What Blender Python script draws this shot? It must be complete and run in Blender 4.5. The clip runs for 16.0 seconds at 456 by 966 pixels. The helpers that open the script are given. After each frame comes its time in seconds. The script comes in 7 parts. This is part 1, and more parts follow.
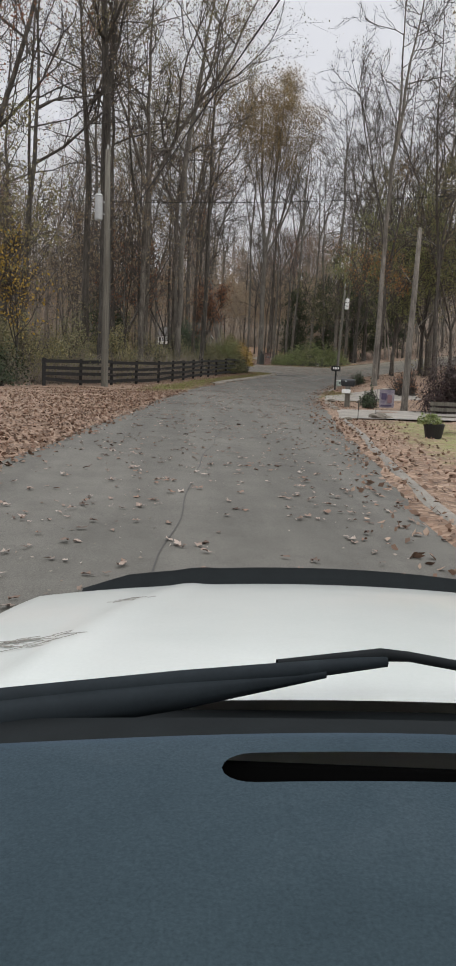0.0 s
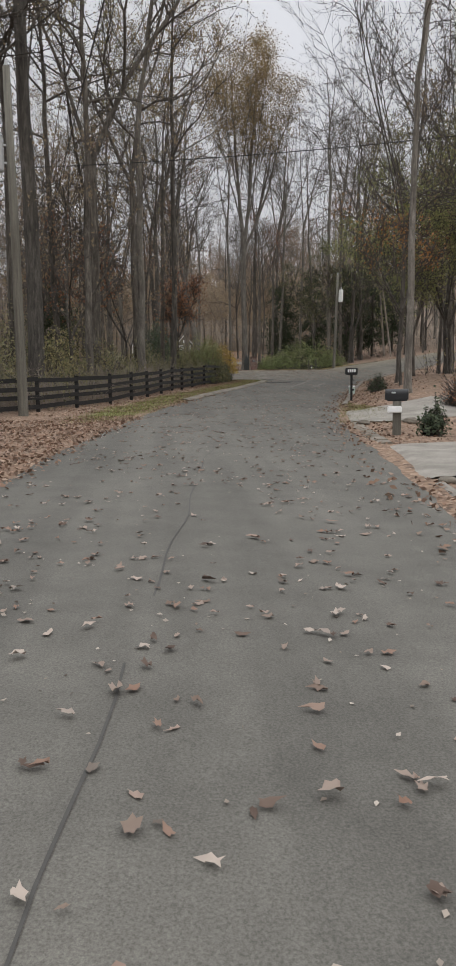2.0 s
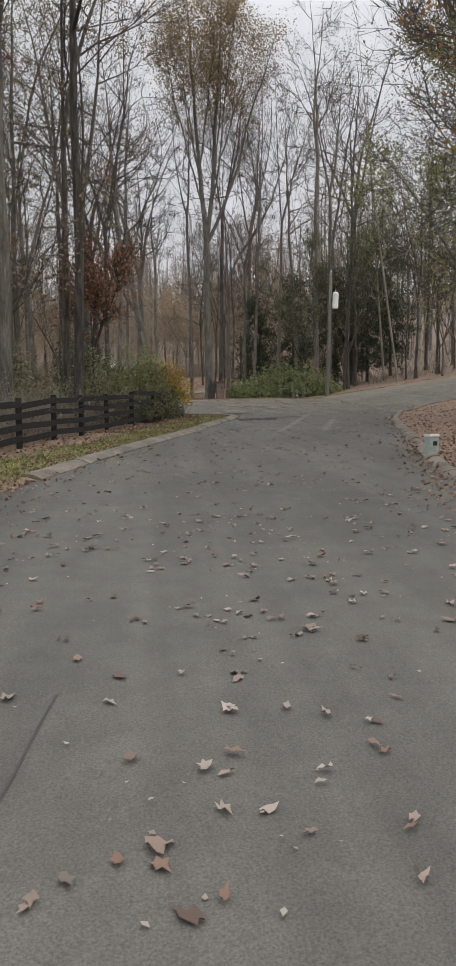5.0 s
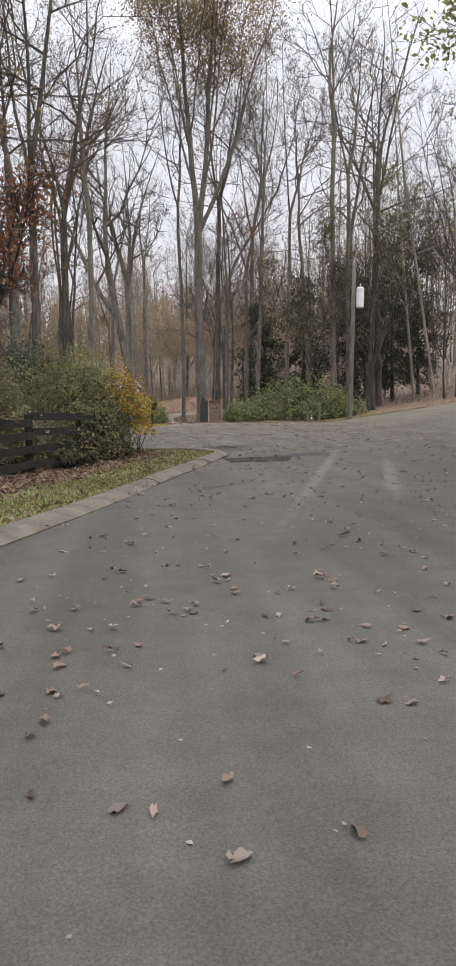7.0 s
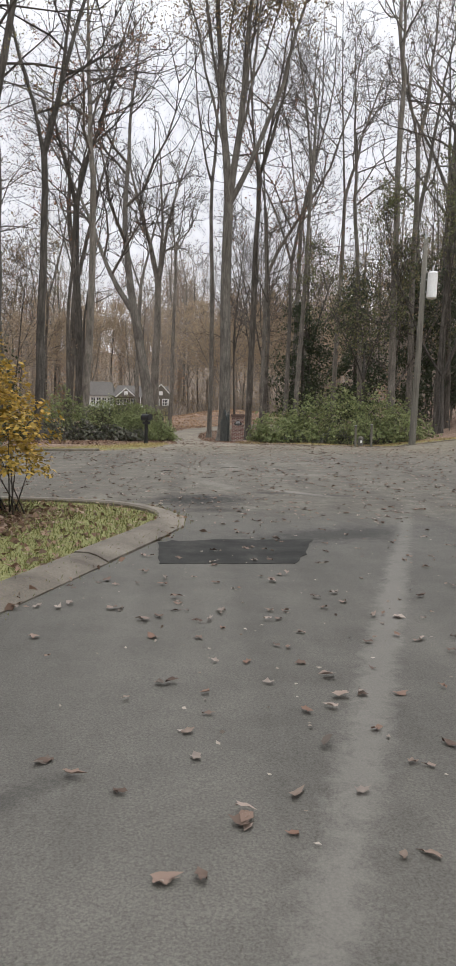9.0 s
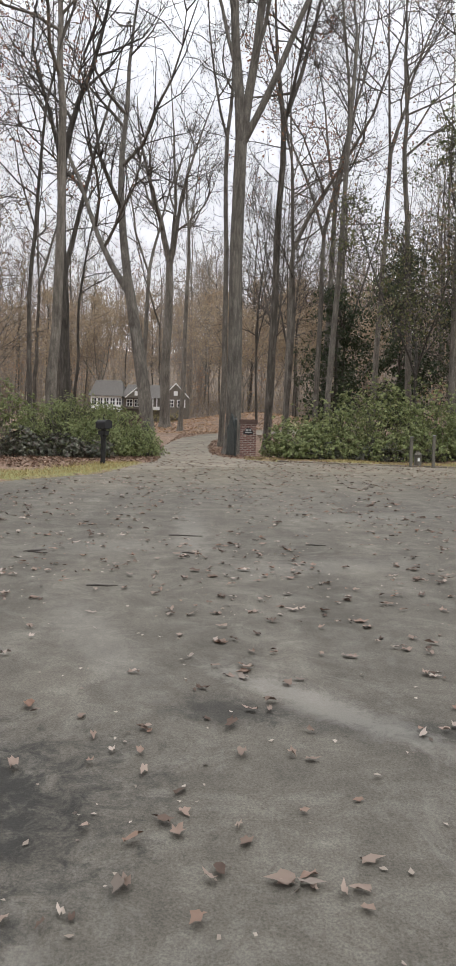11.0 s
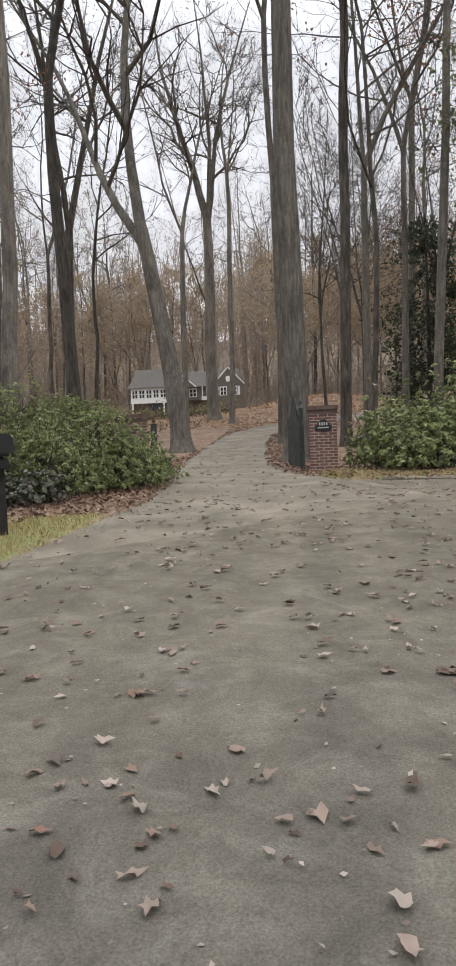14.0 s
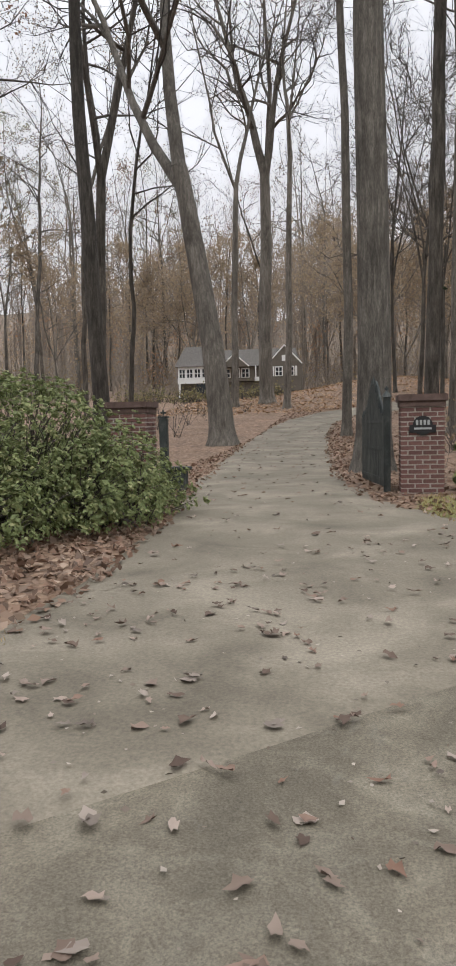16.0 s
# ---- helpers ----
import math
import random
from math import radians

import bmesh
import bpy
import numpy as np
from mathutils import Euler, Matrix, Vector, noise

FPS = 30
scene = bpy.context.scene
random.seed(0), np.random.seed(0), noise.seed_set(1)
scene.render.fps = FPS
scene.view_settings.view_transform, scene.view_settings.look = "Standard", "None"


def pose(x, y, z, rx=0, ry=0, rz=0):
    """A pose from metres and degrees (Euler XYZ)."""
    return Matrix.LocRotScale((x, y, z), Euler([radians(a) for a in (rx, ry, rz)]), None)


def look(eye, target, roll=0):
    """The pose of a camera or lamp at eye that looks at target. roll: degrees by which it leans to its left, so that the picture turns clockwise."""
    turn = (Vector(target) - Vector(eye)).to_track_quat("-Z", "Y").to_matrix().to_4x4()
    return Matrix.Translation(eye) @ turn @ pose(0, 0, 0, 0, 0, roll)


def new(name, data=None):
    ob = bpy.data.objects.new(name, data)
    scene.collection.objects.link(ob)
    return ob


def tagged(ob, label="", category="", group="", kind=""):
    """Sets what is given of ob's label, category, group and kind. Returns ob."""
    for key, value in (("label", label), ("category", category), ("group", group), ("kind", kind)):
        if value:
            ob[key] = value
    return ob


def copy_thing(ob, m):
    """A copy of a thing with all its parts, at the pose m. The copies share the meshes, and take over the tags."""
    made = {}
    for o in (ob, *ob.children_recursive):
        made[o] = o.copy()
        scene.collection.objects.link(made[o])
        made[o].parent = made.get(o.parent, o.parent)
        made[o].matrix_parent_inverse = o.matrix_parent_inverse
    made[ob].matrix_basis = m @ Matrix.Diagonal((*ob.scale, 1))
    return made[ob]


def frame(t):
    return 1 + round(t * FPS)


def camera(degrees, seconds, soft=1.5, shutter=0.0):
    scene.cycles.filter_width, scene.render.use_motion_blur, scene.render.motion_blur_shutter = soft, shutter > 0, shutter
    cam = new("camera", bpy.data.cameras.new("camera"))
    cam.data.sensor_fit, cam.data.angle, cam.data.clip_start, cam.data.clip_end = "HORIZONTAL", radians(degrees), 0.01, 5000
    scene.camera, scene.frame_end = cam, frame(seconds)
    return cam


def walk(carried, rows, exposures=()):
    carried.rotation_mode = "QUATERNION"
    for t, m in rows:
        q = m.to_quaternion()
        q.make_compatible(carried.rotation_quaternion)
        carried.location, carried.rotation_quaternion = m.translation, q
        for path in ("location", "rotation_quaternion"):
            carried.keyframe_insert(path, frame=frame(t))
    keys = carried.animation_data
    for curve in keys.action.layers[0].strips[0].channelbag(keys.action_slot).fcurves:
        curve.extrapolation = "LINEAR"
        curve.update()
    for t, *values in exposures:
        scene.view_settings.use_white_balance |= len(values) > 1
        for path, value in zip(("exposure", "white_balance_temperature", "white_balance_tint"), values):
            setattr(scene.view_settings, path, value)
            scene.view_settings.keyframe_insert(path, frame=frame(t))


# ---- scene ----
cam = camera(34.5, 16.0, soft=2.0)
PATH = [
    (0, (1.073, -2.236, 0.585), (1.184, -0.259, 0.307), 2.3),
    (0.5, (1.325, 0.414, 0.717), (1.451, 2.392, 0.451), 1.9),
    (1, (1.568, 3.21, 0.802), (1.702, 5.188, 0.537), -0.1),
    (1.5, (1.79, 6.172, 0.897), (1.92, 8.15, 0.635), -0.6),
    (2, (2.027, 9.71, 0.944), (2.164, 11.688, 0.682), -0.8),
    (2.5, (2.231, 13.282, 1.054), (2.372, 15.261, 0.8), -0.5),
    (2.8, (2.389, 15.447, 1.083), (2.529, 17.427, 0.838), -0.6),
    (3, (2.456, 16.918, 1.12), (2.61, 18.897, 0.876), -0.1),
    (3.5, (2.729, 20.732, 1.26), (2.909, 22.71, 1.025), 0.2),
    (4, (3.108, 24.216, 1.366), (3.316, 26.193, 1.143), -0.0),
    (4.2, (3.422, 25.451, 1.371), (3.632, 27.429, 1.156), -0.7),
    (6.3, (5.889, 39.359, 1.626), (6.111, 41.34, 1.474), -1.1),
    (6.5, (6.078, 40.623, 1.69), (6.296, 42.606, 1.545), -1.3),
    (7, (6.694, 43.758, 1.797), (6.897, 45.743, 1.668), -1.0),
    (7.5, (7.31, 46.683, 1.941), (7.459, 48.674, 1.826), -0.2),
    (8, (7.927, 49.543, 2.076), (8.026, 51.538, 1.974), 0.9),
    (8.2, (8.174, 50.594, 2.088), (8.263, 52.59, 1.992), 0.8),
    (10.3, (10.193, 61.401, 2.855), (10.234, 63.398, 2.766), 2.0),
    (10.5, (10.265, 62.471, 2.869), (10.295, 64.469, 2.783), 1.9),
    (11, (10.514, 65.117, 2.988), (10.503, 67.115, 2.899), 1.6),
    (11.5, (10.665, 67.587, 3.13), (10.605, 69.584, 3.041), 0.5),
    (12, (10.761, 69.769, 3.215), (10.684, 71.764, 3.106), -0.6),
    (12.5, (10.789, 71.819, 3.32), (10.681, 73.812, 3.192), -2.0),
    (13, (10.759, 73.87, 3.432), (10.616, 75.861, 3.31), -0.9),
    (13.5, (10.69, 75.908, 3.499), (10.524, 77.897, 3.379), -0.5),
    (14, (10.562, 77.432, 3.604), (10.362, 79.418, 3.48), -2.5),
    (14.5, (10.402, 79.117, 3.7), (10.118, 81.093, 3.569), -1.6),
    (15, (10.243, 80.59, 3.8), (9.907, 82.556, 3.651), -1.3),
    (15.5, (10.157, 82.044, 3.89), (9.795, 84.004, 3.723), -1.1),
    (16, (10.141, 83.576, 3.935), (9.792, 85.537, 3.764), -1.3),
]
walk(cam, [(t, look(eye, target, roll)) for t, eye, target, roll in PATH], [(0, -0.86, 6460, 9.0), (4.2, -0.86, 6460, 9.0), (7.0, -0.42, 6430, 9.8), (11, -0.38, 6430, 9.8), (16, -0.53, 6440, 9.8)])

# ---------------------------------------------------------------- world and light
world = bpy.data.worlds.new("overcast")
scene.world = world
world.use_nodes = True
wn, wl = world.node_tree.nodes, world.node_tree.links
wn.clear()
sky = wn.new("ShaderNodeTexSky")
sky.sky_type, sky.sun_disc = "NISHITA", False
sky.sun_elevation, sky.sun_rotation = radians(38), radians(150)
sky.air_density, sky.dust_density = 1.5, 4.0
sky_bg = wn.new("ShaderNodeBackground")
sky_bg.inputs["Strength"].default_value = 0.012
coord = wn.new("ShaderNodeTexCoord")
split = wn.new("ShaderNodeSeparateXYZ")
ramp = wn.new("ShaderNodeValToRGB")
TONES = ((0.0, (1.03, 1.02, 1.07)), (0.2, (1.34, 1.335, 1.41)), (0.45, (1.36, 1.365, 1.44)), (1.0, (4.9, 4.95, 5.05)))
while len(ramp.color_ramp.elements) < len(TONES):
    ramp.color_ramp.elements.new(0.5)
for stop, (pos, tone) in zip(ramp.color_ramp.elements, TONES):
    stop.position, stop.color = pos, (*tone, 1)
cloud = wn.new("ShaderNodeTexNoise")
cloud.inputs["Scale"].default_value, cloud.inputs["Detail"].default_value = 2.2, 5
cl_range = wn.new("ShaderNodeMapRange")
cl_range.inputs["To Min"].default_value, cl_range.inputs["To Max"].default_value = 0.86, 1.12
cl_mul = wn.new("ShaderNodeMath")
cl_mul.operation = "MULTIPLY"
cl_mul.inputs[1].default_value = 1.0
cloud_bg = wn.new("ShaderNodeBackground")
both = wn.new("ShaderNodeAddShader")
wout = wn.new("ShaderNodeOutputWorld")
wl.new(coord.outputs["Generated"], split.inputs[0])
wl.new(split.outputs["Z"], ramp.inputs[0])
wl.new(coord.outputs["Generated"], cloud.inputs["Vector"])
wl.new(cloud.outputs["Fac"], cl_range.inputs["Value"])
wl.new(cl_range.outputs[0], cl_mul.inputs[0])
wl.new(ramp.outputs["Color"], cloud_bg.inputs["Color"])
wl.new(cl_mul.outputs[0], cloud_bg.inputs["Strength"])
wl.new(sky.outputs["Color"], sky_bg.inputs["Color"])
wl.new(sky_bg.outputs[0], both.inputs[0])
wl.new(cloud_bg.outputs[0], both.inputs[1])
wl.new(both.outputs[0], wout.inputs["Surface"])

sun_data = bpy.data.lights.new("sun", "SUN")
sun_data.energy, sun_data.angle, sun_data.color = 0.8, radians(25), (1.0, 0.97, 0.92)
sun = new("sun", sun_data)
sun.matrix_world = look((30, -40, 60), (0, 0, 0))

# ---------------------------------------------------------------- materials


def noise_node(nt, scale, detail=4, rough=0.6, vec=None, dist=0.0):
    n = nt.nodes.new("ShaderNodeTexNoise")
    n.inputs["Scale"].default_value, n.inputs["Detail"].default_value = scale, detail
    n.inputs["Roughness"].default_value, n.inputs["Distortion"].default_value = rough, dist
    if vec is not None:
        nt.links.new(vec, n.inputs["Vector"])
    return n


def ramp_node(nt, fac, stops):
    r = nt.nodes.new("ShaderNodeValToRGB")
    e = r.color_ramp.elements
    while len(e) < len(stops):
        e.new(0.5)
    for k, (pos, col) in enumerate(stops):
        e[k].position, e[k].color = pos, (*col, 1)
    nt.links.new(fac, r.inputs[0])
    return r


def mix_node(nt, fac, a, b, mode="MIX"):
    m = nt.nodes.new("ShaderNodeMix")
    m.data_type, m.blend_type = "RGBA", mode
    for sock, v in ((m.inputs[0], fac), (m.inputs[6], a), (m.inputs[7], b)):
        if isinstance(v, bpy.types.NodeSocket):
            nt.links.new(v, sock)
        elif isinstance(v, tuple):
            sock.default_value = (*v, 1)
        else:
            sock.default_value = v
    return m.outputs[2]


def base_mat(name, rough=0.8, metal=0.0):
    m = bpy.data.materials.new(name)
    m.use_nodes = True
    nt = m.node_tree
    b = nt.nodes["Principled BSDF"]
    b.inputs["Roughness"].default_value, b.inputs["Metallic"].default_value = rough, metal
    tc = nt.nodes.new("ShaderNodeTexCoord")
    return m, nt, b, tc.outputs["Object"]


def bump(nt, b, height, strength=0.3, distance=0.02):
    n = nt.nodes.new("ShaderNodeBump")
    n.inputs["Strength"].default_value, n.inputs["Distance"].default_value = strength, distance
    nt.links.new(height, n.inputs["Height"])
    nt.links.new(n.outputs[0], b.inputs["Normal"])


def stretched(nt, vec, s):
    mp = nt.nodes.new("ShaderNodeMapping")
    mp.inputs["Scale"].default_value = s
    nt.links.new(vec, mp.inputs["Vector"])
    return mp.outputs[0]


def mottled(name, cols, scale=8.0, fine=60.0, rough=0.8, metal=0.0, stretch=None, bumps=0.3, dist=0.01, per_object=0.0, per_island=0.0, grain=0.26):
    """A surface of three tones at two scales, with relief."""
    m, nt, b, v = base_mat(name, rough, metal)
    if stretch:
        v = stretched(nt, v, stretch)
    n1, n2 = noise_node(nt, scale, 5, 0.6, v, 0.4), noise_node(nt, fine, 3, 0.7, v)
    k = len(cols)
    c1 = ramp_node(nt, n1.outputs["Fac"], [(0.28 + 0.44 * i / max(1, k - 1), c) for i, c in enumerate(cols)])
    g = ramp_node(nt, n2.outputs["Fac"], [(0.3, (1 - grain,) * 3), (0.7, (1 + grain * 0.75,) * 3)])
    col = mix_node(nt, 1.0, c1.outputs[0], g.outputs[0], "MULTIPLY")
    src = None
    if per_object:
        src, amt = nt.nodes.new("ShaderNodeObjectInfo").outputs["Random"], per_object
    if per_island:
        src, amt = nt.nodes.new("ShaderNodeNewGeometry").outputs["Random Per Island"], per_island
    if src is not None:
        r = ramp_node(nt, src, [(0, (1 - amt,) * 3), (1, (1 + amt, 1 + amt * 0.9, 1 + amt * 0.8))])
        col = mix_node(nt, 1.0, col, r.outputs[0], "MULTIPLY")
    nt.links.new(col, b.inputs["Base Color"])
    if bumps:
        h = mix_node(nt, 0.5, n1.outputs["Fac"], n2.outputs["Fac"])
        bump(nt, b, h, bumps, dist)
    return m


def leaf_mat(name, cols, rough=0.6, trans=0.25):
    m, nt, b, v = base_mat(name, rough)
    b.inputs["Specular IOR Level"].default_value = 0.2
    geo = nt.nodes.new("ShaderNodeNewGeometry")
    k = len(cols)
    r = ramp_node(nt, geo.outputs["Random Per Island"], [(i / max(1, k - 1), c) for i, c in enumerate(cols)])
    nt.links.new(r.outputs[0], b.inputs["Base Color"])
    if trans:
        tr = nt.nodes.new("ShaderNodeBsdfTranslucent")
        nt.links.new(r.outputs[0], tr.inputs["Color"])
        mx = nt.nodes.new("ShaderNodeMixShader")
        mx.inputs[0].default_value = trans
        out = nt.nodes["Material Output"]
        nt.links.new(b.outputs[0], mx.inputs[1])
        nt.links.new(tr.outputs[0], mx.inputs[2])
        nt.links.new(mx.outputs[0], out.inputs["Surface"])
    return m


OIL, CHALK = (0.02, 0.02, 0.019), (0.25, 0.235, 0.21)
# stains and worn places in the asphalt: x, y, half sizes, turn, tone, strength
BLOTS = [(11.0, 64.6, 1.3, 0.5, 24, OIL, 0.6), (9.3, 66.8, 0.5, 0.3, 10, OIL, 0.6), (8.0, 57.2, 0.1, 0.9, -40, OIL, 0.4), (9.1, 68.1, 1.0, 0.8, 20, OIL, 0.85), (10.55, 69.3, 0.4, 0.2, 0, OIL, 0.6), (11.5, 69.1, 0.7, 0.16, -8, OIL, 0.5),
         (10.7, 60.6, 0.13, 7.0, -17, CHALK, 0.4), (11.7, 58.9, 0.14, 4.0, -17, CHALK, 0.4), (11.1, 69.4, 0.9, 0.16, -42, CHALK, 0.5), (9.5, 70.6, 0.25, 1.2, 25, CHALK, 0.25),
         (9.95, 75.4, 0.25, 1.7, 4, CHALK, 0.28), (9.0, 74.0, 0.9, 0.4, 10, CHALK, 0.2), (11.6, 73.2, 1.2, 0.35, 15, CHALK, 0.2), (12.8, 77.0, 1.6, 0.4, 20, CHALK, 0.2)]


def asphalt_mat():
    m, nt, b, v = base_mat("asphalt", 0.9)
    b.inputs["Specular IOR Level"].default_value = 0.25
    big = noise_node(nt, 0.25, 5, 0.6, v, 0.6)
    mid = noise_node(nt, 2.5, 4, 0.65, v)
    fine = noise_node(nt, 90, 2, 0.8, v)
    streak = noise_node(nt, 1.0, 3, 0.6, stretched(nt, v, (1.6, 0.06, 1)))
    c = ramp_node(nt, big.outputs["Fac"], [(0.25, (0.150, 0.149, 0.143)), (0.5, (0.182, 0.18, 0.173)), (0.75, (0.222, 0.218, 0.208))])
    g = ramp_node(nt, fine.outputs["Fac"], [(0.3, (0.66, 0.66, 0.66)), (0.7, (1.3, 1.3, 1.3))])
    s = ramp_node(nt, streak.outputs["Fac"], [(0.35, (0.86, 0.86, 0.86)), (0.65, (1.1, 1.1, 1.1))])
    col = mix_node(nt, 1.0, c.outputs[0], g.outputs[0], "MULTIPLY")
    col = mix_node(nt, 1.0, col, s.outputs[0], "MULTIPLY")
    mm = ramp_node(nt, mid.outputs["Fac"], [(0.35, (0.9, 0.9, 0.9)), (0.65, (1.08, 1.08, 1.08))])
    col = mix_node(nt, 1.0, col, mm.outputs[0], "MULTIPLY")
    sep = nt.nodes.new("ShaderNodeSeparateXYZ")
    nt.links.new(v, sep.inputs[0])
    wav = nt.nodes.new("ShaderNodeMath")
    wav.operation = "MULTIPLY_ADD"
    nt.links.new(mid.outputs["Fac"], wav.inputs[0])
    wav.inputs[1].default_value = 2.0
    nt.links.new(sep.outputs["Y"], wav.inputs[2])
    rng_y = nt.nodes.new("ShaderNodeMapRange")
    rng_y.inputs["From Min"].default_value, rng_y.inputs["From Max"].default_value = 66.2, 68.4
    nt.links.new(wav.outputs[0], rng_y.inputs["Value"])
    new_tone = mix_node(nt, 1.0, col, (0.575, 0.548, 0.503), "MULTIPLY")
    stain = noise_node(nt, 2.4, 8, 0.78, v, 0.5)
    st = ramp_node(nt, stain.outputs["Fac"], [(0.34, (0.455, 0.418, 0.362)), (0.5, (0.595, 0.545, 0.47)), (0.68, (0.86, 0.805, 0.715))])
    old_tone = mix_node(nt, 1.0, col, st.outputs[0], "MULTIPLY")
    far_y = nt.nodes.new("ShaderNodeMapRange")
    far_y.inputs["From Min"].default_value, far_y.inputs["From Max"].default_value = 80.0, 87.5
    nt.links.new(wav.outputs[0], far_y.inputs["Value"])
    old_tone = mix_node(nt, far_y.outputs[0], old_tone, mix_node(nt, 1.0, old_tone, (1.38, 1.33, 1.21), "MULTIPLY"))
    chalk = noise_node(nt, 0.9, 10, 0.8, stretched(nt, v, (1.0, 0.7, 1)), 1.2)
    chalky = ramp_node(nt, chalk.outputs["Fac"], [(0.57, (0, 0, 0)), (0.72, (0.55, 0.55, 0.55))])
    old_tone = mix_node(nt, chalky.outputs[0], old_tone, (0.24, 0.225, 0.2))
    col = mix_node(nt, rng_y.outputs[0], new_tone, old_tone)
    ragged = noise_node(nt, 6.5, 9, 0.8, v, 0.6)
    for x, y, rx, ry, turn, tone, amount in BLOTS:
        mp = nt.nodes.new("ShaderNodeMapping")
        mp.vector_type = "TEXTURE"
        mp.inputs["Location"].default_value = (x, y, 0)
        mp.inputs["Rotation"].default_value = (0, 0, radians(turn))
        mp.inputs["Scale"].default_value = (rx, ry, 1e4)
        nt.links.new(v, mp.inputs["Vector"])
        ln = nt.nodes.new("ShaderNodeVectorMath")
        ln.operation = "LENGTH"
        nt.links.new(mp.outputs[0], ln.inputs[0])
        rag = nt.nodes.new("ShaderNodeMath")
        rag.operation = "MULTIPLY_ADD"
        nt.links.new(ragged.outputs["Fac"], rag.inputs[0])
        rag.inputs[1].default_value = 3.2
        nt.links.new(ln.outputs["Value"], rag.inputs[2])
        edge = nt.nodes.new("ShaderNodeMapRange")
        for key, val in (("From Min", 2.85), ("From Max", 2.1), ("To Min", 0.0), ("To Max", amount)):
            edge.inputs[key].default_value = val
        nt.links.new(rag.outputs[0], edge.inputs["Value"])
        col = mix_node(nt, edge.outputs[0], col, tone)
    nt.links.new(col, b.inputs["Base Color"])
    bump(nt, b, fine.outputs["Fac"], 0.35, 0.006)
    return m


def ground_mat():
    """Leaf litter and thin grass, the share of each painted per corner."""
    m, nt, b, v = base_mat("woodland_ground", 0.95)
    att = nt.nodes.new("ShaderNodeVertexColor")
    att.layer_name = "cover"
    vor = nt.nodes.new("ShaderNodeTexVoronoi")
    vor.inputs["Scale"].default_value = 11
    nt.links.new(v, vor.inputs["Vector"])
    litter = ramp_node(nt, vor.outputs["Color"], [(0.0, (0.075, 0.05, 0.035)), (0.35, (0.155, 0.1, 0.068)), (0.65, (0.225, 0.15, 0.103)), (1.0, (0.32, 0.235, 0.17))])
    n1, n2, n3 = noise_node(nt, 0.5, 5, 0.65, v, 0.5), noise_node(nt, 35, 3, 0.7, v), noise_node(nt, 3.0, 5, 0.7, v, 0.3)
    grass = ramp_node(nt, n2.outputs["Fac"], [(0.25, (0.085, 0.095, 0.03)), (0.5, (0.17, 0.175, 0.06)), (0.8, (0.30, 0.275, 0.125))])
    patch = ramp_node(nt, n1.outputs["Fac"], [(0.3, (0.75, 0.74, 0.72)), (0.7, (1.15, 1.12, 1.1))])
    lit = mix_node(nt, 1.0, litter.outputs[0], patch.outputs[0], "MULTIPLY")
    sp = nt.nodes.new("ShaderNodeSeparateColor")
    nt.links.new(att.outputs["Color"], sp.inputs[0])
    add = nt.nodes.new("ShaderNodeMath")
    add.operation = "ADD"
    nt.links.new(sp.outputs[0], add.inputs[0])
    nt.links.new(n3.outputs["Fac"], add.inputs[1])
    fac = ramp_node(nt, add.outputs[0], [(0.72, (0, 0, 0)), (1.0, (1, 1, 1))])
    # scrub tone of the outer slopes, with undergrowth shade put into the brown
    scrub = ramp_node(nt, n3.outputs["Fac"], [(0.3, (0.09, 0.068, 0.05)), (0.5, (0.15, 0.112, 0.08)), (0.7, (0.21, 0.155, 0.11))])
    lit = mix_node(nt, sp.outputs[1], lit, scrub.outputs[0])
    col = mix_node(nt, fac.outputs[0], lit, grass.outputs[0])
    nt.links.new(col, b.inputs["Base Color"])
    bump(nt, b, vor.outputs["Distance"], 0.6, 0.05)
    return m


def cheap_mat(name, col, rough=0.5, metal=0.0, var=0.15, scale=20, coat=0.0):
    m = mottled(name, [tuple(c * (1 - var) for c in col), col, tuple(min(1, c * (1 + var)) for c in col)], scale, scale * 9, rough, metal, None, 0.12, 0.003, grain=0.1)
    m.node_tree.nodes["Principled BSDF"].inputs["Coat Weight"].default_value = coat
    return m


ASPHALT = asphalt_mat()
CONCRETE = mottled("drive_concrete", [(0.1, 0.085, 0.062), (0.172, 0.149, 0.112), (0.265, 0.231, 0.18)], 0.9, 45, 0.9, bumps=0.3, dist=0.006)
KERB = mottled("kerb_concrete", [(0.08, 0.067, 0.052), (0.148, 0.128, 0.102), (0.23, 0.203, 0.167)], 1.6, 50, 0.9, bumps=0.4, dist=0.008, per_object=0.08)
PALE_SLAB = mottled("pale_slab", [(0.15, 0.135, 0.115), (0.225, 0.205, 0.178), (0.3, 0.278, 0.245)], 1.4, 40, 0.9)
GROUND = ground_mat()
BARK = mottled("grey_brown_bark", [(0.04, 0.036, 0.0315), (0.091, 0.0825, 0.073), (0.172, 0.158, 0.142)], 3.0, 22, 0.95, stretch=(3.2, 3.2, 0.45), bumps=1.0, dist=0.06, per_object=0.25, grain=0.4)
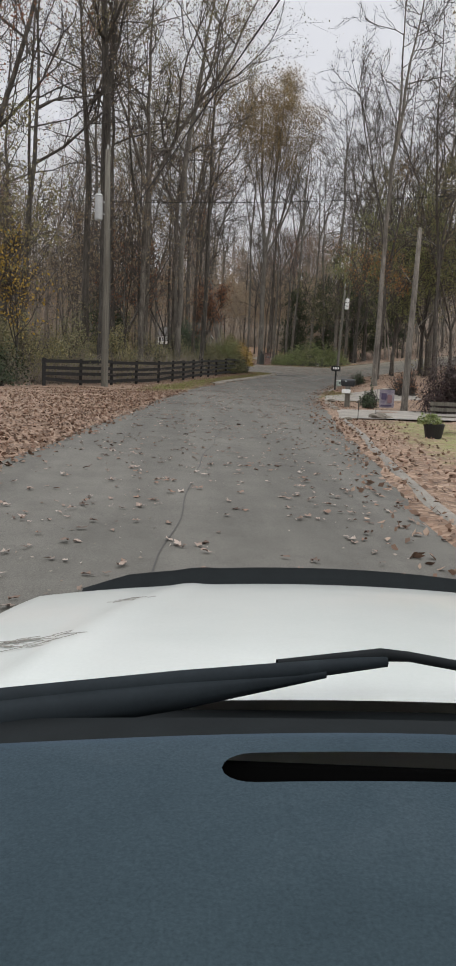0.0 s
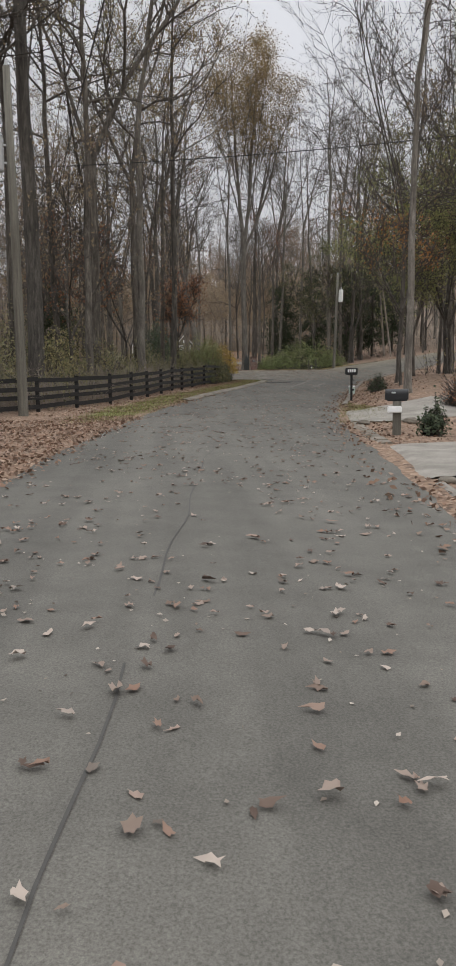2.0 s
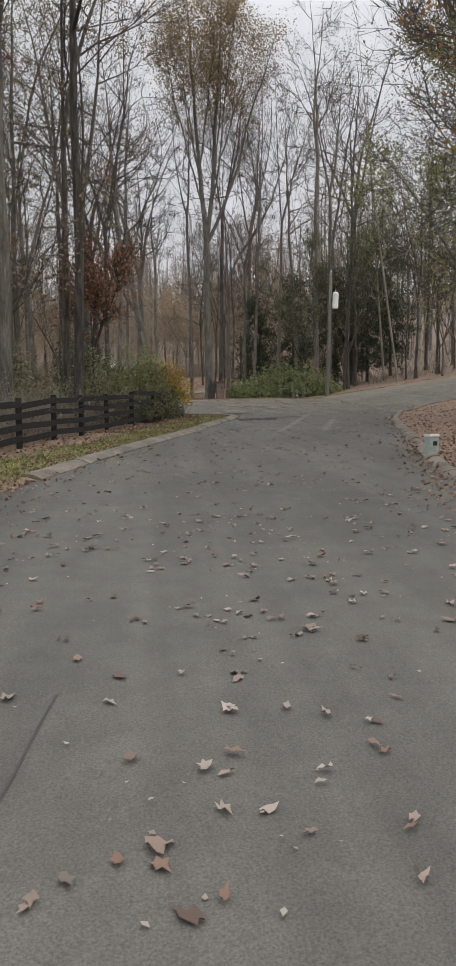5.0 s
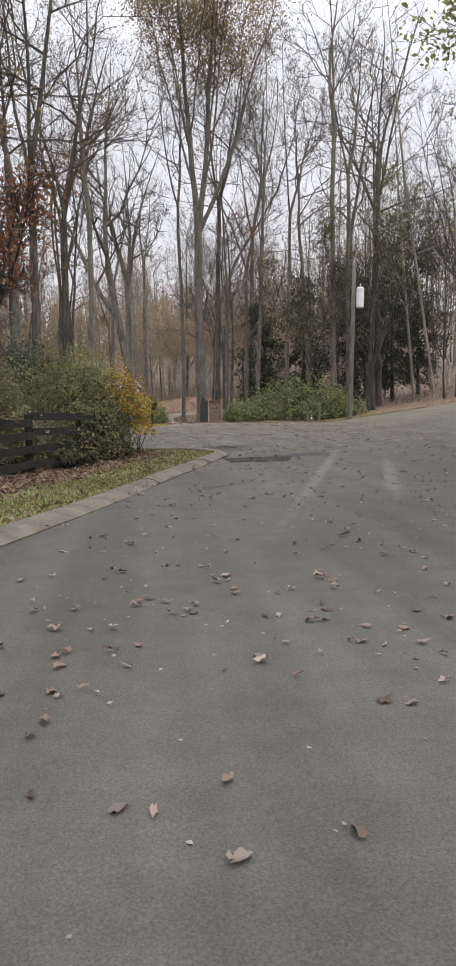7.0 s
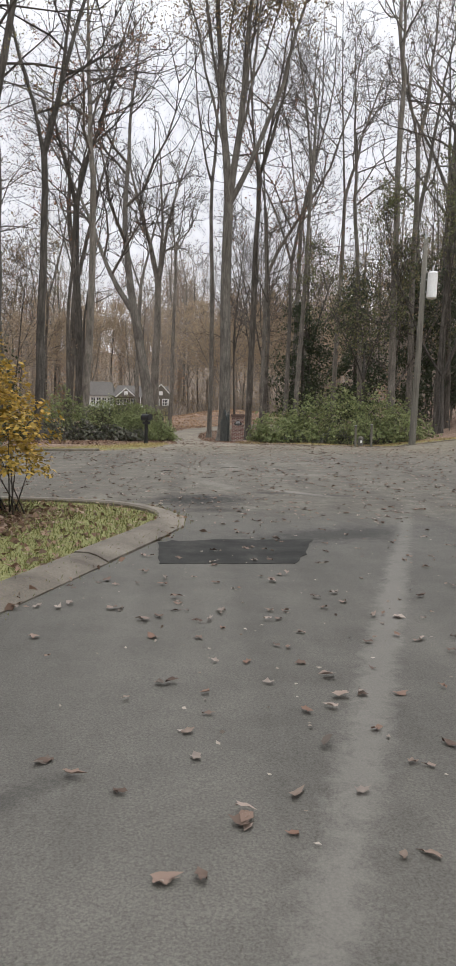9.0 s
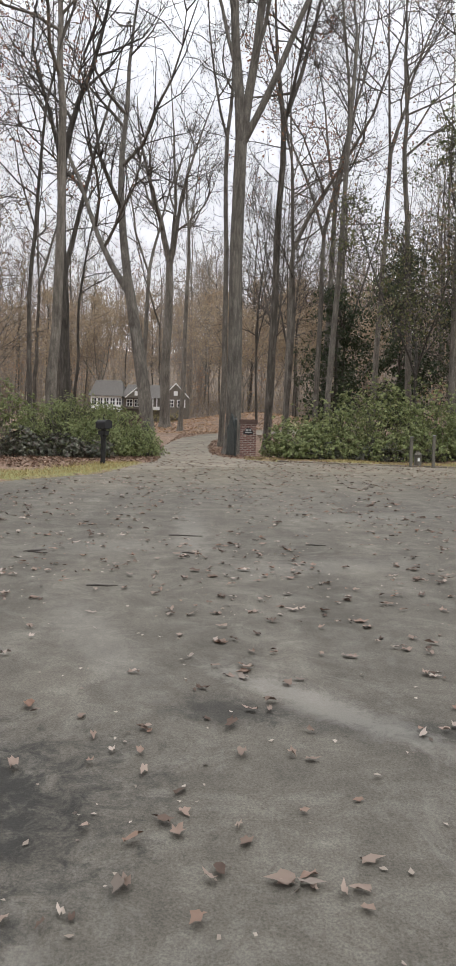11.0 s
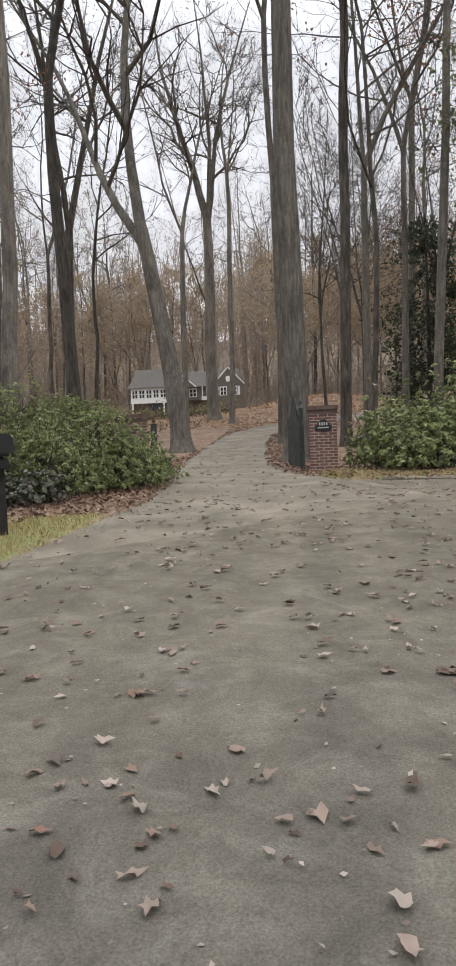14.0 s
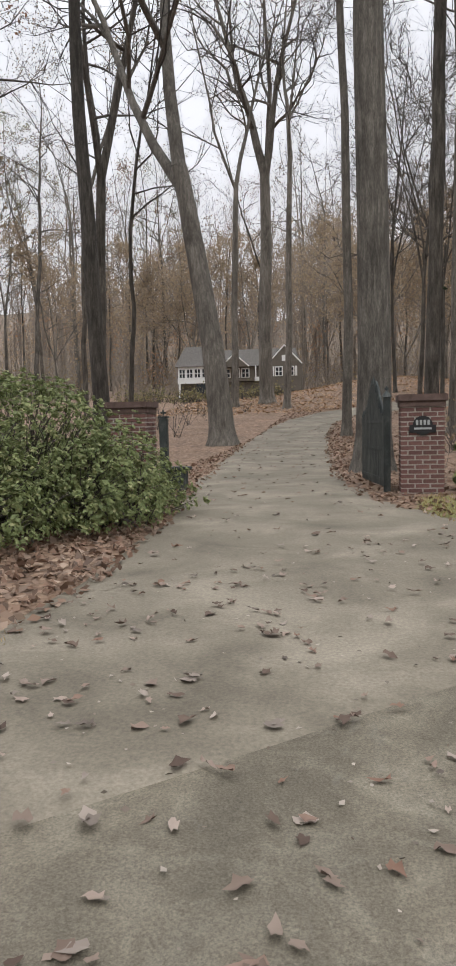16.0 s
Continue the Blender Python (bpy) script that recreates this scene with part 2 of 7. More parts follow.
PALE_BARK = mottled("pale_grey_bark", [(0.1, 0.091, 0.081), (0.163, 0.15, 0.134), (0.25, 0.234, 0.212)], 4.0, 30, 0.95, stretch=(3.4, 3.4, 0.42), bumps=0.9, dist=0.03, per_object=0.15, grain=0.5)
POPLAR_BARK = mottled("furrowed_grey_bark", [(0.072, 0.065, 0.057), (0.128, 0.117, 0.104), (0.215, 0.2, 0.18)], 4.0, 30, 0.95, stretch=(3.4, 3.4, 0.42), bumps=1.0, dist=0.04, grain=0.5)
TWIG = mottled("bare_twigs", [(0.04, 0.034, 0.03), (0.068, 0.059, 0.052), (0.112, 0.099, 0.087)], 1.2, 9, 0.95, bumps=0, per_object=0.2)


def patchy(m, lo, hi, scale):
    """Adds broad paler and darker patches to a bark."""
    nt = m.node_tree
    b = nt.nodes["Principled BSDF"]
    old = b.inputs["Base Color"].links[0].from_socket
    tc = nt.nodes.new("ShaderNodeTexCoord")
    n = noise_node(nt, scale, 6, 0.7, stretched(nt, tc.outputs["Object"], (1.0, 1.0, 0.5)), 0.8)
    r = ramp_node(nt, n.outputs["Fac"], [(0.35, lo), (0.65, hi)])
    nt.links.new(mix_node(nt, 1.0, old, r.outputs[0], "MULTIPLY"), b.inputs["Base Color"])


patchy(PALE_BARK, (0.62, 0.6, 0.57), (1.35, 1.33, 1.28), 1.3)
patchy(POPLAR_BARK, (0.62, 0.6, 0.57), (1.35, 1.33, 1.28), 1.3)
patchy(BARK, (0.65, 0.63, 0.6), (1.4, 1.38, 1.32), 1.1)
BROWN_LEAF = leaf_mat("brown_leaves", [(0.205, 0.158, 0.104), (0.3, 0.232, 0.15), (0.235, 0.178, 0.115), (0.385, 0.31, 0.2)])
TAN_LEAF = leaf_mat("tan_leaves", [(0.23, 0.162, 0.085), (0.3, 0.218, 0.112), (0.36, 0.27, 0.142), (0.21, 0.168, 0.088)], 0.6, 0.4)
ORANGE_LEAF = leaf_mat("orange_leaves", [(0.34, 0.16, 0.06), (0.45, 0.22, 0.08), (0.3, 0.18, 0.08), (0.24, 0.17, 0.09)])
RUST_LEAF = leaf_mat("rust_leaves", [(0.18, 0.075, 0.042), (0.27, 0.125, 0.068), (0.33, 0.18, 0.10), (0.21, 0.095, 0.052)])
OLIVE_LEAF = leaf_mat("olive_yellow_leaves", [(0.145, 0.145, 0.068), (0.225, 0.21, 0.1), (0.305, 0.262, 0.13), (0.205, 0.172, 0.088)], 0.6, 0.35)
YELLOW_LEAF = leaf_mat("yellow_leaves", [(0.42, 0.27, 0.05), (0.52, 0.36, 0.08), (0.36, 0.24, 0.05), (0.25, 0.2, 0.05)])
HEDGE_LEAF = leaf_mat("hedge_leaves", [(0.115, 0.145, 0.06), (0.22, 0.26, 0.11), (0.15, 0.185, 0.077), (0.31, 0.345, 0.155), (0.18, 0.21, 0.088), (0.4, 0.395, 0.2)], 0.5, 0.35)
FENCE_SHRUB_LEAF = leaf_mat("mixed_green_leaves", [(0.11, 0.15, 0.065), (0.18, 0.22, 0.095), (0.26, 0.27, 0.11), (0.15, 0.18, 0.08), (0.35, 0.32, 0.13), (0.22, 0.13, 0.085)], 0.5, 0.35)
LAUREL_LEAF = leaf_mat("dark_laurel_leaves", [(0.055, 0.065, 0.045), (0.085, 0.09, 0.065), (0.12, 0.13, 0.088), (0.1, 0.075, 0.07), (0.17, 0.18, 0.13)], 0.35, 0.15)
BRAMBLE_LEAF = leaf_mat("bramble_leaves", [(0.13, 0.135, 0.07), (0.2, 0.195, 0.1), (0.26, 0.23, 0.13), (0.17, 0.15, 0.09)], 0.6, 0.35)
PALE_GREEN_LEAF = leaf_mat("pale_green_leaves", [(0.2, 0.23, 0.095), (0.28, 0.3, 0.125), (0.36, 0.345, 0.155), (0.23, 0.235, 0.105)], 0.6, 0.45)
DULL_GREEN_LEAF = leaf_mat("dull_green_leaves", [(0.07, 0.085, 0.042), (0.115, 0.13, 0.063), (0.165, 0.17, 0.085), (0.2, 0.175, 0.088)], 0.6, 0.35)
ROAD_LEAF = leaf_mat("dry_road_leaves", [(0.075, 0.052, 0.042), (0.15, 0.108, 0.086), (0.26, 0.205, 0.17), (0.19, 0.115, 0.084), (0.38, 0.32, 0.275), (0.11, 0.09, 0.076)], 0.85, 0.1)
DARK_LEAF = leaf_mat("evergreen_leaves", [(0.035, 0.048, 0.028), (0.055, 0.072, 0.04), (0.085, 0.1, 0.055)], 0.6, 0.15)
PURPLE_LEAF = leaf_mat("dark_purple_leaves", [(0.03, 0.018, 0.02), (0.05, 0.028, 0.028), (0.04, 0.035, 0.025)], 0.5, 0.1)
LITTER = leaf_mat("fallen_leaves", [(0.10, 0.066, 0.049), (0.19, 0.12, 0.084), (0.27, 0.18, 0.13), (0.155, 0.092, 0.064), (0.34, 0.255, 0.195), (0.12, 0.084, 0.066)], 0.8, 0.1)
LAWN_LEAF = leaf_mat("lawn_leaves", [(0.28, 0.17, 0.1), (0.38, 0.245, 0.145), (0.44, 0.3, 0.185)], 0.85, 0.1)
PALE_CRUMB = leaf_mat("pale_leaf_bits", [(0.16, 0.125, 0.1), (0.3, 0.255, 0.215), (0.4, 0.35, 0.3), (0.1, 0.08, 0.065)], 0.85, 0.1)
STRAW = leaf_mat("straw_grass", [(0.22, 0.165, 0.07), (0.34, 0.26, 0.115), (0.44, 0.35, 0.18), (0.22, 0.19, 0.08)], 0.7, 0.2)
GRASS = leaf_mat("grass_blades", [(0.085, 0.095, 0.03), (0.15, 0.16, 0.055), (0.24, 0.22, 0.09), (0.18, 0.175, 0.065)], 0.7, 0.2)
BLACK_WOOD = mottled("black_painted_boards", [(0.007, 0.007, 0.007), (0.012, 0.011, 0.011), (0.028, 0.026, 0.024)], 4, 40, 0.8, stretch=(1, 1, 4), per_object=0.2)
POLE_WOOD = mottled("weathered_pole", [(0.075, 0.068, 0.054), (0.125, 0.115, 0.094), (0.18, 0.166, 0.138)], 3, 40, 0.9, stretch=(6, 6, 0.3), bumps=0.6)
GREY_METAL = cheap_mat("grey_metal", (0.42, 0.43, 0.43), 0.5, 0.3)
WHITE_METAL = cheap_mat("white_enamel", (0.72, 0.72, 0.70), 0.45)
BLACK_METAL = cheap_mat("black_metal", (0.016, 0.016, 0.017), 0.5, 0.2)
IRON = mottled("dark_weathered_iron", [(0.018, 0.022, 0.022), (0.035, 0.042, 0.04), (0.09, 0.095, 0.085)], 6, 60, 0.7, stretch=(1, 1, 0.5))
BRICK = mottled("red_brown_brick", [(0.105, 0.052, 0.046), (0.15, 0.075, 0.066), (0.2, 0.108, 0.094)], 9, 90, 0.92, per_object=0.28, bumps=0.4, dist=0.004)
CAPSTONE = mottled("dark_brick_cap", [(0.075, 0.048, 0.04), (0.115, 0.075, 0.064), (0.16, 0.108, 0.092)], 6, 70, 0.92)
MORTAR = mottled("mortar", [(0.30, 0.27, 0.235), (0.40, 0.365, 0.32)], 20, 120, 0.95)
WHITE_PAINT = cheap_mat("white_paint", (0.78, 0.78, 0.76), 0.5, 0, 0.05)
ROOF = mottled("grey_shingles", [(0.07, 0.063, 0.057), (0.1, 0.091, 0.083), (0.14, 0.128, 0.117)], 4, 40, 0.95)
SIDING = mottled("grey_siding", [(0.125, 0.11, 0.09), (0.165, 0.145, 0.12)], 1, 20, 0.9)
DARK_GLASS = cheap_mat("dark_window_glass", (0.03, 0.035, 0.04), 0.08, 0, 0.05)
CABLE = cheap_mat("black_cable", (0.02, 0.02, 0.02), 0.7)
CAR_WHITE = mottled("white_car_paint", [(0.47, 0.495, 0.475), (0.51, 0.53, 0.51), (0.545, 0.56, 0.54)], 2.5, 160, 0.35, bumps=0.0, grain=0.03)
CAR_WHITE.node_tree.nodes["Principled BSDF"].inputs["Coat Weight"].default_value = 0.5
CAR_BLACK = cheap_mat("black_trim", (0.008, 0.010, 0.011), 0.75)
# trim black taken almost to zero: the slot's depth shade is in the colour
VENT_SHADE = cheap_mat("vent_shade_black", (0.0015, 0.0015, 0.0015), 0.9)
RUBBER = cheap_mat("wiper_rubber", (0.012, 0.016, 0.019), 0.8)
DASH = mottled("blue_grey_dash_cover", [(0.02, 0.0315, 0.037), (0.0255, 0.039, 0.0455), (0.032, 0.046, 0.053)], 5, 320, 0.9, bumps=0.5, dist=0.002)

for dull in (VENT_SHADE, CAR_BLACK, RUBBER, DASH):
    dull.node_tree.nodes["Principled BSDF"].inputs["Specular IOR Level"].default_value = 0.12
DASH.node_tree.nodes["Principled BSDF"].inputs["Sheen Weight"].default_value = 0.08
DASH.node_tree.nodes["Principled BSDF"].inputs["Sheen Tint"].default_value = (0.35, 0.55, 1, 1)
DARK_KERB = mottled("dark_kerb_concrete", [(0.12, 0.108, 0.092), (0.18, 0.165, 0.142), (0.24, 0.22, 0.19)], 1.6, 50, 0.9, bumps=0.4, dist=0.008, per_object=0.08)

# ---------------------------------------------------------------- builders


def part(name, bm, material, parent=None, label="", smooth=False):
    me = bpy.data.meshes.new(name)
    bm.to_mesh(me)
    bm.free()
    me.materials.append(material)
    if smooth:
        me.polygons.foreach_set("use_smooth", [True] * len(me.polygons))
    ob = new(name, me)
    if parent is not None:
        ob.parent = parent
    if label:
        ob["label"] = label
    return ob


def raw(name, verts, faces, material, parent=None, smooth=False):
    me = bpy.data.meshes.new(name)
    me.from_pydata([tuple(v) for v in verts], [], faces)
    me.materials.append(material)
    if smooth:
        me.polygons.foreach_set("use_smooth", [True] * len(me.polygons))
    ob = new(name, me)
    if parent is not None:
        ob.parent = parent
    return ob


def quads(name, V, material, parent=None):
    """A mesh of loose quads from an array (n, 4, 3)."""
    V = np.asarray(V, dtype=np.float32)
    n = len(V)
    me = bpy.data.meshes.new(name)
    me.vertices.add(4 * n)
    me.vertices.foreach_set("co", V.reshape(-1))
    me.loops.add(4 * n)
    me.loops.foreach_set("vertex_index", np.arange(4 * n, dtype=np.int32))
    me.polygons.add(n)
    me.polygons.foreach_set("loop_start", np.arange(0, 4 * n, 4, dtype=np.int32))
    me.polygons.foreach_set("loop_total", np.full(n, 4, dtype=np.int32))
    me.update()
    me.validate()
    me.materials.append(material)
    ob = new(name, me)
    if parent is not None:
        ob.parent = parent
    return ob


def box_bm(sx, sy, sz, x=0.0, y=0.0, z=0.0, bevel=0.0, bm=None, rot=None):
    """A box with its base centre at x, y, z."""
    bm = bm or bmesh.new()
    m = Matrix.Translation((x, y, z)) @ (rot or Matrix.Identity(4)) @ Matrix.Translation((0, 0, sz / 2)) @ Matrix.Diagonal((sx, sy, sz, 1))
    r = bmesh.ops.create_cube(bm, size=1, matrix=m)
    if bevel:
        es = list({e for v in r["verts"] for e in v.link_edges})
        bmesh.ops.bevel(bm, geom=es, offset=bevel, segments=2, affect="EDGES")
    return bm


def cyl_bm(r1, r2, h, n=16, m=None, bm=None, bevel=0.0):
    bm = bm or bmesh.new()
    mm = (m or Matrix.Identity(4)) @ Matrix.Translation((0, 0, h / 2))
    r = bmesh.ops.create_cone(bm, cap_ends=True, segments=n, radius1=r1, radius2=r2, depth=h, matrix=mm)
    if bevel:
        es = [e for e in {e for v in r["verts"] for e in v.link_edges} if any(len(f.verts) > 4 for f in e.link_faces)]
        bmesh.ops.bevel(bm, geom=es, offset=bevel, segments=2, affect="EDGES")
    return bm


def empty(name, m, label, category, group=""):
    ob = new(name)
    ob.matrix_world = m
    ob.empty_display_size = 0.2
    return tagged(ob, label, category, group)


class Tubes:
    """Collects tapered tubes into one vertex and face list."""

    def __init__(self):
        self.v, self.f = [], []

    def add(self, pts, rad, n):
        pts = np.asarray(pts, float)
        d = np.gradient(pts, axis=0)
        d /= np.linalg.norm(d, axis=1)[:, None] + 1e-9
        ref = np.array([0.31, 0.95, 0.05]) if abs(d[0][1]) < 0.9 else np.array([1.0, 0, 0])
        a = np.cross(d, ref)
        a /= np.linalg.norm(a, axis=1)[:, None] + 1e-9
        b = np.cross(d, a)
        k0 = len(self.v)
        ang = np.arange(n) * 2 * math.pi / n
        rings = pts[:, None, :] + np.asarray(rad)[:, None, None] * (np.cos(ang)[None, :, None] * a[:, None, :] + np.sin(ang)[None, :, None] * b[:, None, :])
        self.v.extend(rings.reshape(-1, 3).tolist())
        for i in range(len(pts) - 1):
            for j in range(n):
                p, q = k0 + i * n + j, k0 + i * n + (j + 1) % n
                self.f.append((p, q, q + n, p + n))


def leaf_quads(P, size, rng, flat=0.0, facing=None):
    """Leaf-shaped quads about the points P, turned at random or loosely towards the given directions."""
    n = len(P)
    a = rng.normal(size=(n, 3))
    if facing is not None:
        face = facing + rng.normal(0, 0.42, (n, 3))
        a -= face * ((a * face).sum(1) / (face * face).sum(1))[:, None]
    a[:, 2] *= 1 - flat
    a /= np.linalg.norm(a, axis=1)[:, None]
    c = rng.normal(size=(n, 3))
    c[:, 2] *= 1 - flat
    b = np.cross(face, a) if facing is not None else np.cross(np.cross(a, c), a)
    b /= np.linalg.norm(b, axis=1)[:, None] + 1e-9
    s = size * (0.6 + 0.8 * rng.random(n))[:, None]
    P = np.asarray(P)
    nrm = np.cross(a, b)
    return np.stack([P - a * s * 0.6, P + b * s * 0.36 + nrm * s * 0.12, P + a * s * 0.6, P - b * s * 0.36 + nrm * s * 0.12], 1)


def lobed_leaves(name, P, size, rng, material):
    """Curled lobed leaves lying at the points P, eleven small triangles each."""
    n, m = len(P), 11
    ang = np.arange(m) * 2 * math.pi / m
    shape = np.array([1.2, 0.72, 0.88, 0.6, 0.78, 0.42, 0.5, 0.72, 0.58, 0.86, 0.7])
    s = size * (0.6 + 0.8 * rng.random(n))
    turn = rng.uniform(0, 6.28, n)
    r = shape[None, :] * (0.82 + 0.36 * rng.random((n, m))) * s[:, None]
    X, Y = r * np.cos(ang) * 1.0, r * np.sin(ang) * (0.35 + 0.4 * rng.random((n, 1)))
    Z = np.abs(Y) * rng.uniform(-0.1, 0.6, (n, 1)) + np.abs(X) * rng.uniform(-0.1, 0.25, (n, 1)) + rng.normal(0, 0.12, (n, m)) * s[:, None]
    c, sn = np.cos(turn)[:, None], np.sin(turn)[:, None]
    rim = np.stack([X * c - Y * sn, X * sn + Y * c, Z - Z.min(1, keepdims=True)], -1) + P[:, None, :]
    hub = P + np.stack([np.zeros(n), np.zeros(n), -Z.min(1) * 1.0], 1)
    V = np.concatenate([hub[:, None, :], rim], 1).reshape(-1, 3)
    tri = np.stack([np.zeros(m, int), 1 + np.arange(m), 1 + (np.arange(m) + 1) % m], 1)
    F = (np.arange(n)[:, None, None] * (m + 1) + tri[None]).reshape(-1)
    me = bpy.data.meshes.new(name)
    me.vertices.add(len(V))
    me.vertices.foreach_set("co", V.astype(np.float32).reshape(-1))
    me.loops.add(len(F))
    me.loops.foreach_set("vertex_index", F.astype(np.int32))
    me.polygons.add(n * m)
    me.polygons.foreach_set("loop_start", np.arange(0, len(F), 3, dtype=np.int32))
    me.polygons.foreach_set("loop_total", np.full(n * m, 3, dtype=np.int32))
    me.update()
    me.materials.append(material)
    return new(name, me)


def prisms(name, A, B, ra, rb, material, parent=None):
    """Three-sided tapered stems from the points A to the points B, all in one mesh."""
    A, B = np.asarray(A, float), np.asarray(B, float)
    n = len(A)
    d = B - A
    d /= np.linalg.norm(d, axis=1)[:, None] + 1e-9
    ref = np.where(np.abs(d[:, 2:3]) > 0.9, np.array([[1.0, 0, 0]]), np.array([[0, 0, 1.0]]))
    u = np.cross(d, ref)
    u /= np.linalg.norm(u, axis=1)[:, None] + 1e-9
    w = np.cross(d, u)
    ra, rb = np.broadcast_to(ra, (n,))[:, None], np.broadcast_to(rb, (n,))[:, None]
    V = np.zeros((n, 6, 3))
    for k in range(3):
        a = 2 * math.pi * k / 3
        o = math.cos(a) * u + math.sin(a) * w
        V[:, k], V[:, 3 + k] = A + o * ra, B + o * rb
    idx = np.array([[0, 1, 4, 3], [1, 2, 5, 4], [2, 0, 3, 5]])
    F4 = (np.arange(n)[:, None, None] * 6 + idx[None]).reshape(-1)
    me = bpy.data.meshes.new(name)
    me.vertices.add(6 * n)
    me.vertices.foreach_set("co", V.astype(np.float32).reshape(-1))
    me.loops.add(12 * n)
    me.loops.foreach_set("vertex_index", F4.astype(np.int32))
    me.polygons.add(3 * n)
    me.polygons.foreach_set("loop_start", np.arange(0, 12 * n, 4, dtype=np.int32))
    me.polygons.foreach_set("loop_total", np.full(3 * n, 4, dtype=np.int32))
    me.update()
    me.materials.append(material)
    ob = new(name, me)
    if parent is not None:
        ob.parent = parent
    return ob


# ---------------------------------------------------------------- the lie of the land
PROFILE_Y = (-400, -60, -10, 0, 12, 24, 36, 43, 50, 58, 65, 75, 84, 95, 105, 112, 120, 133, 150, 162, 190, 230, 300, 400, 900)
PROFILE_Z = (-12, -2.6, -1.15, -0.85, -0.5, -0.2, -0.02, 0.22, 0.58, 0.9, 1.2, 1.85, 2.4, 2.68, 2.85, 3.05, 3.6, 4.9, 5.9, 6.9, 11, 19, 34, 48, 80)
PAVED = [(-3.0, -60), (-2.0, -5), (-1.4, 7), (-0.8, 14), (-0.3, 20), (0.1, 26), (0.7, 33), (1.6, 39.5), (3.0, 45.5), (4.75, 51), (6.0, 55), (7.4, 60), (8.25, 62.8), (8.7, 64.2),
         (8.95, 65.2), (8.9, 66.1), (8.45, 66.9), (7.5, 67.5), (5.6, 67.8), (3, 67.9), (-10, 67.8), (-60, 66), (-60, 73), (-30, 74), (-10, 76), (0, 78.3), (5.6, 80.7), (7.2, 83.2), (7.6, 86),
         (7.9, 89.5), (11.6, 92.6), (15.4, 91.5), (19, 90.6), (25, 88.5), (40, 84), (80, 80), (80, 70), (40, 74), (26, 75), (20, 70.5), (17.2, 67), (15, 61.5),
         (12.4, 52.7), (10.4, 45.7), (8.5, 38.6), (7.2, 33), (6.1, 25), (5.5, 20.5), (4.9, 16.5), (4.45, 12.5), (4.1, 9.5), (3.65, 6.5), (3.3, 3), (3, -5), (3, -60)]
DRIVE = [(7.6, 85.0), (7.9, 89.5), (7.7, 93), (7.2, 97), (6.4, 105), (6.0, 112), (6.0, 117), (6.5, 122), (8, 126), (12, 130), (22, 134),
         (22, 130.5), (13, 126.5), (10, 123.5), (9.0, 120), (8.9, 114), (9.3, 105), (9.7, 98), (10.4, 94.6), (11.6, 92.4), (11.9, 88.9)]


SMOOTH = [(8 - abs(k)) / 64 for k in range(-7, 8)]


def height(x, y):
    x, y = np.asarray(x, float), np.asarray(y, float)
    z = sum(w * np.interp(y + k, PROFILE_Y, PROFILE_Z) for k, w in zip(range(-7, 8), SMOOTH))
    z = z + 0.15 * np.clip(x - 18.5, 0, 60) * np.clip((y - 55) / 25, 0, 1)
    verge = np.interp(y, [20, 33, 39.5, 45.5, 51, 60, 66], [-0.3, 0.7, 1.6, 3.0, 4.75, 7.4, 8.9])
    z = z - 0.05 * np.clip((verge - x - 0.3) / 2.5, 0, 1) * np.clip((y - 24) / 8, 0, 1) * np.clip((70 - y) / 6, 0, 1)
    z = z + np.clip((y - 165) / 90, 0, 1) * (3.2 * np.sin(x * 0.045 + 0.8) + 1.8 * np.sin(x * 0.11 + y * 0.02) + 1.0 * np.sin(x * 0.23 + 2))
    z = z + 1.5 * np.exp(-((x - 13) / 7.5) ** 2 - ((y - 143) / 9) ** 2)
    z = z - 0.22 * np.clip((x - 1.5) / 4.5, 0, 1) * np.clip((y + 6) / 14, 0, 1) * np.clip((38 - y) / 10, 0, 1)
    bend = np.interp(y, [25, 33, 38.6, 45.7, 52.7, 61.5, 67], [6.1, 7.2, 8.5, 10.4, 12.4, 15, 17.2])
    z = z + 0.2 * np.clip(x - bend - 0.7, 0, 2.6) * np.clip((y - 31) / 5, 0, 1) * np.clip((66 - y) / 6, 0, 1)
    z = z + 0.06 * np.clip(x - 8 - 0.1 * y, 0, 40) * np.clip((60 - y) / 20, 0, 1) * np.clip((y - 10) / 20, 0, 1)
    return z


def inside_by(poly, x, y):
    """Signed distance to a polygon's edge, positive inside."""
    x, y = np.asarray(x, float), np.asarray(y, float)
    d = np.full(x.shape, 1e9)
    ins = np.zeros(x.shape, bool)
    for (ax, ay), (bx, by) in zip(poly, poly[1:] + poly[:1]):
        ex, ey = bx - ax, by - ay
        u = np.clip(((x - ax) * ex + (y - ay) * ey) / (ex * ex + ey * ey), 0, 1)
        d = np.minimum(d, np.hypot(x - ax - u * ex, y - ay - u * ey))
        if ay != by:
            ins ^= ((ay > y) != (by > y)) & (x < (bx - ax) * (y - ay) / (by - ay) + ax)
    return np.where(ins, d, -d)


def steps(*runs):
    out = []
    for a, b, s in runs:
        out += list(np.arange(a, b, s))
    return np.array(out + [runs[-1][1]])


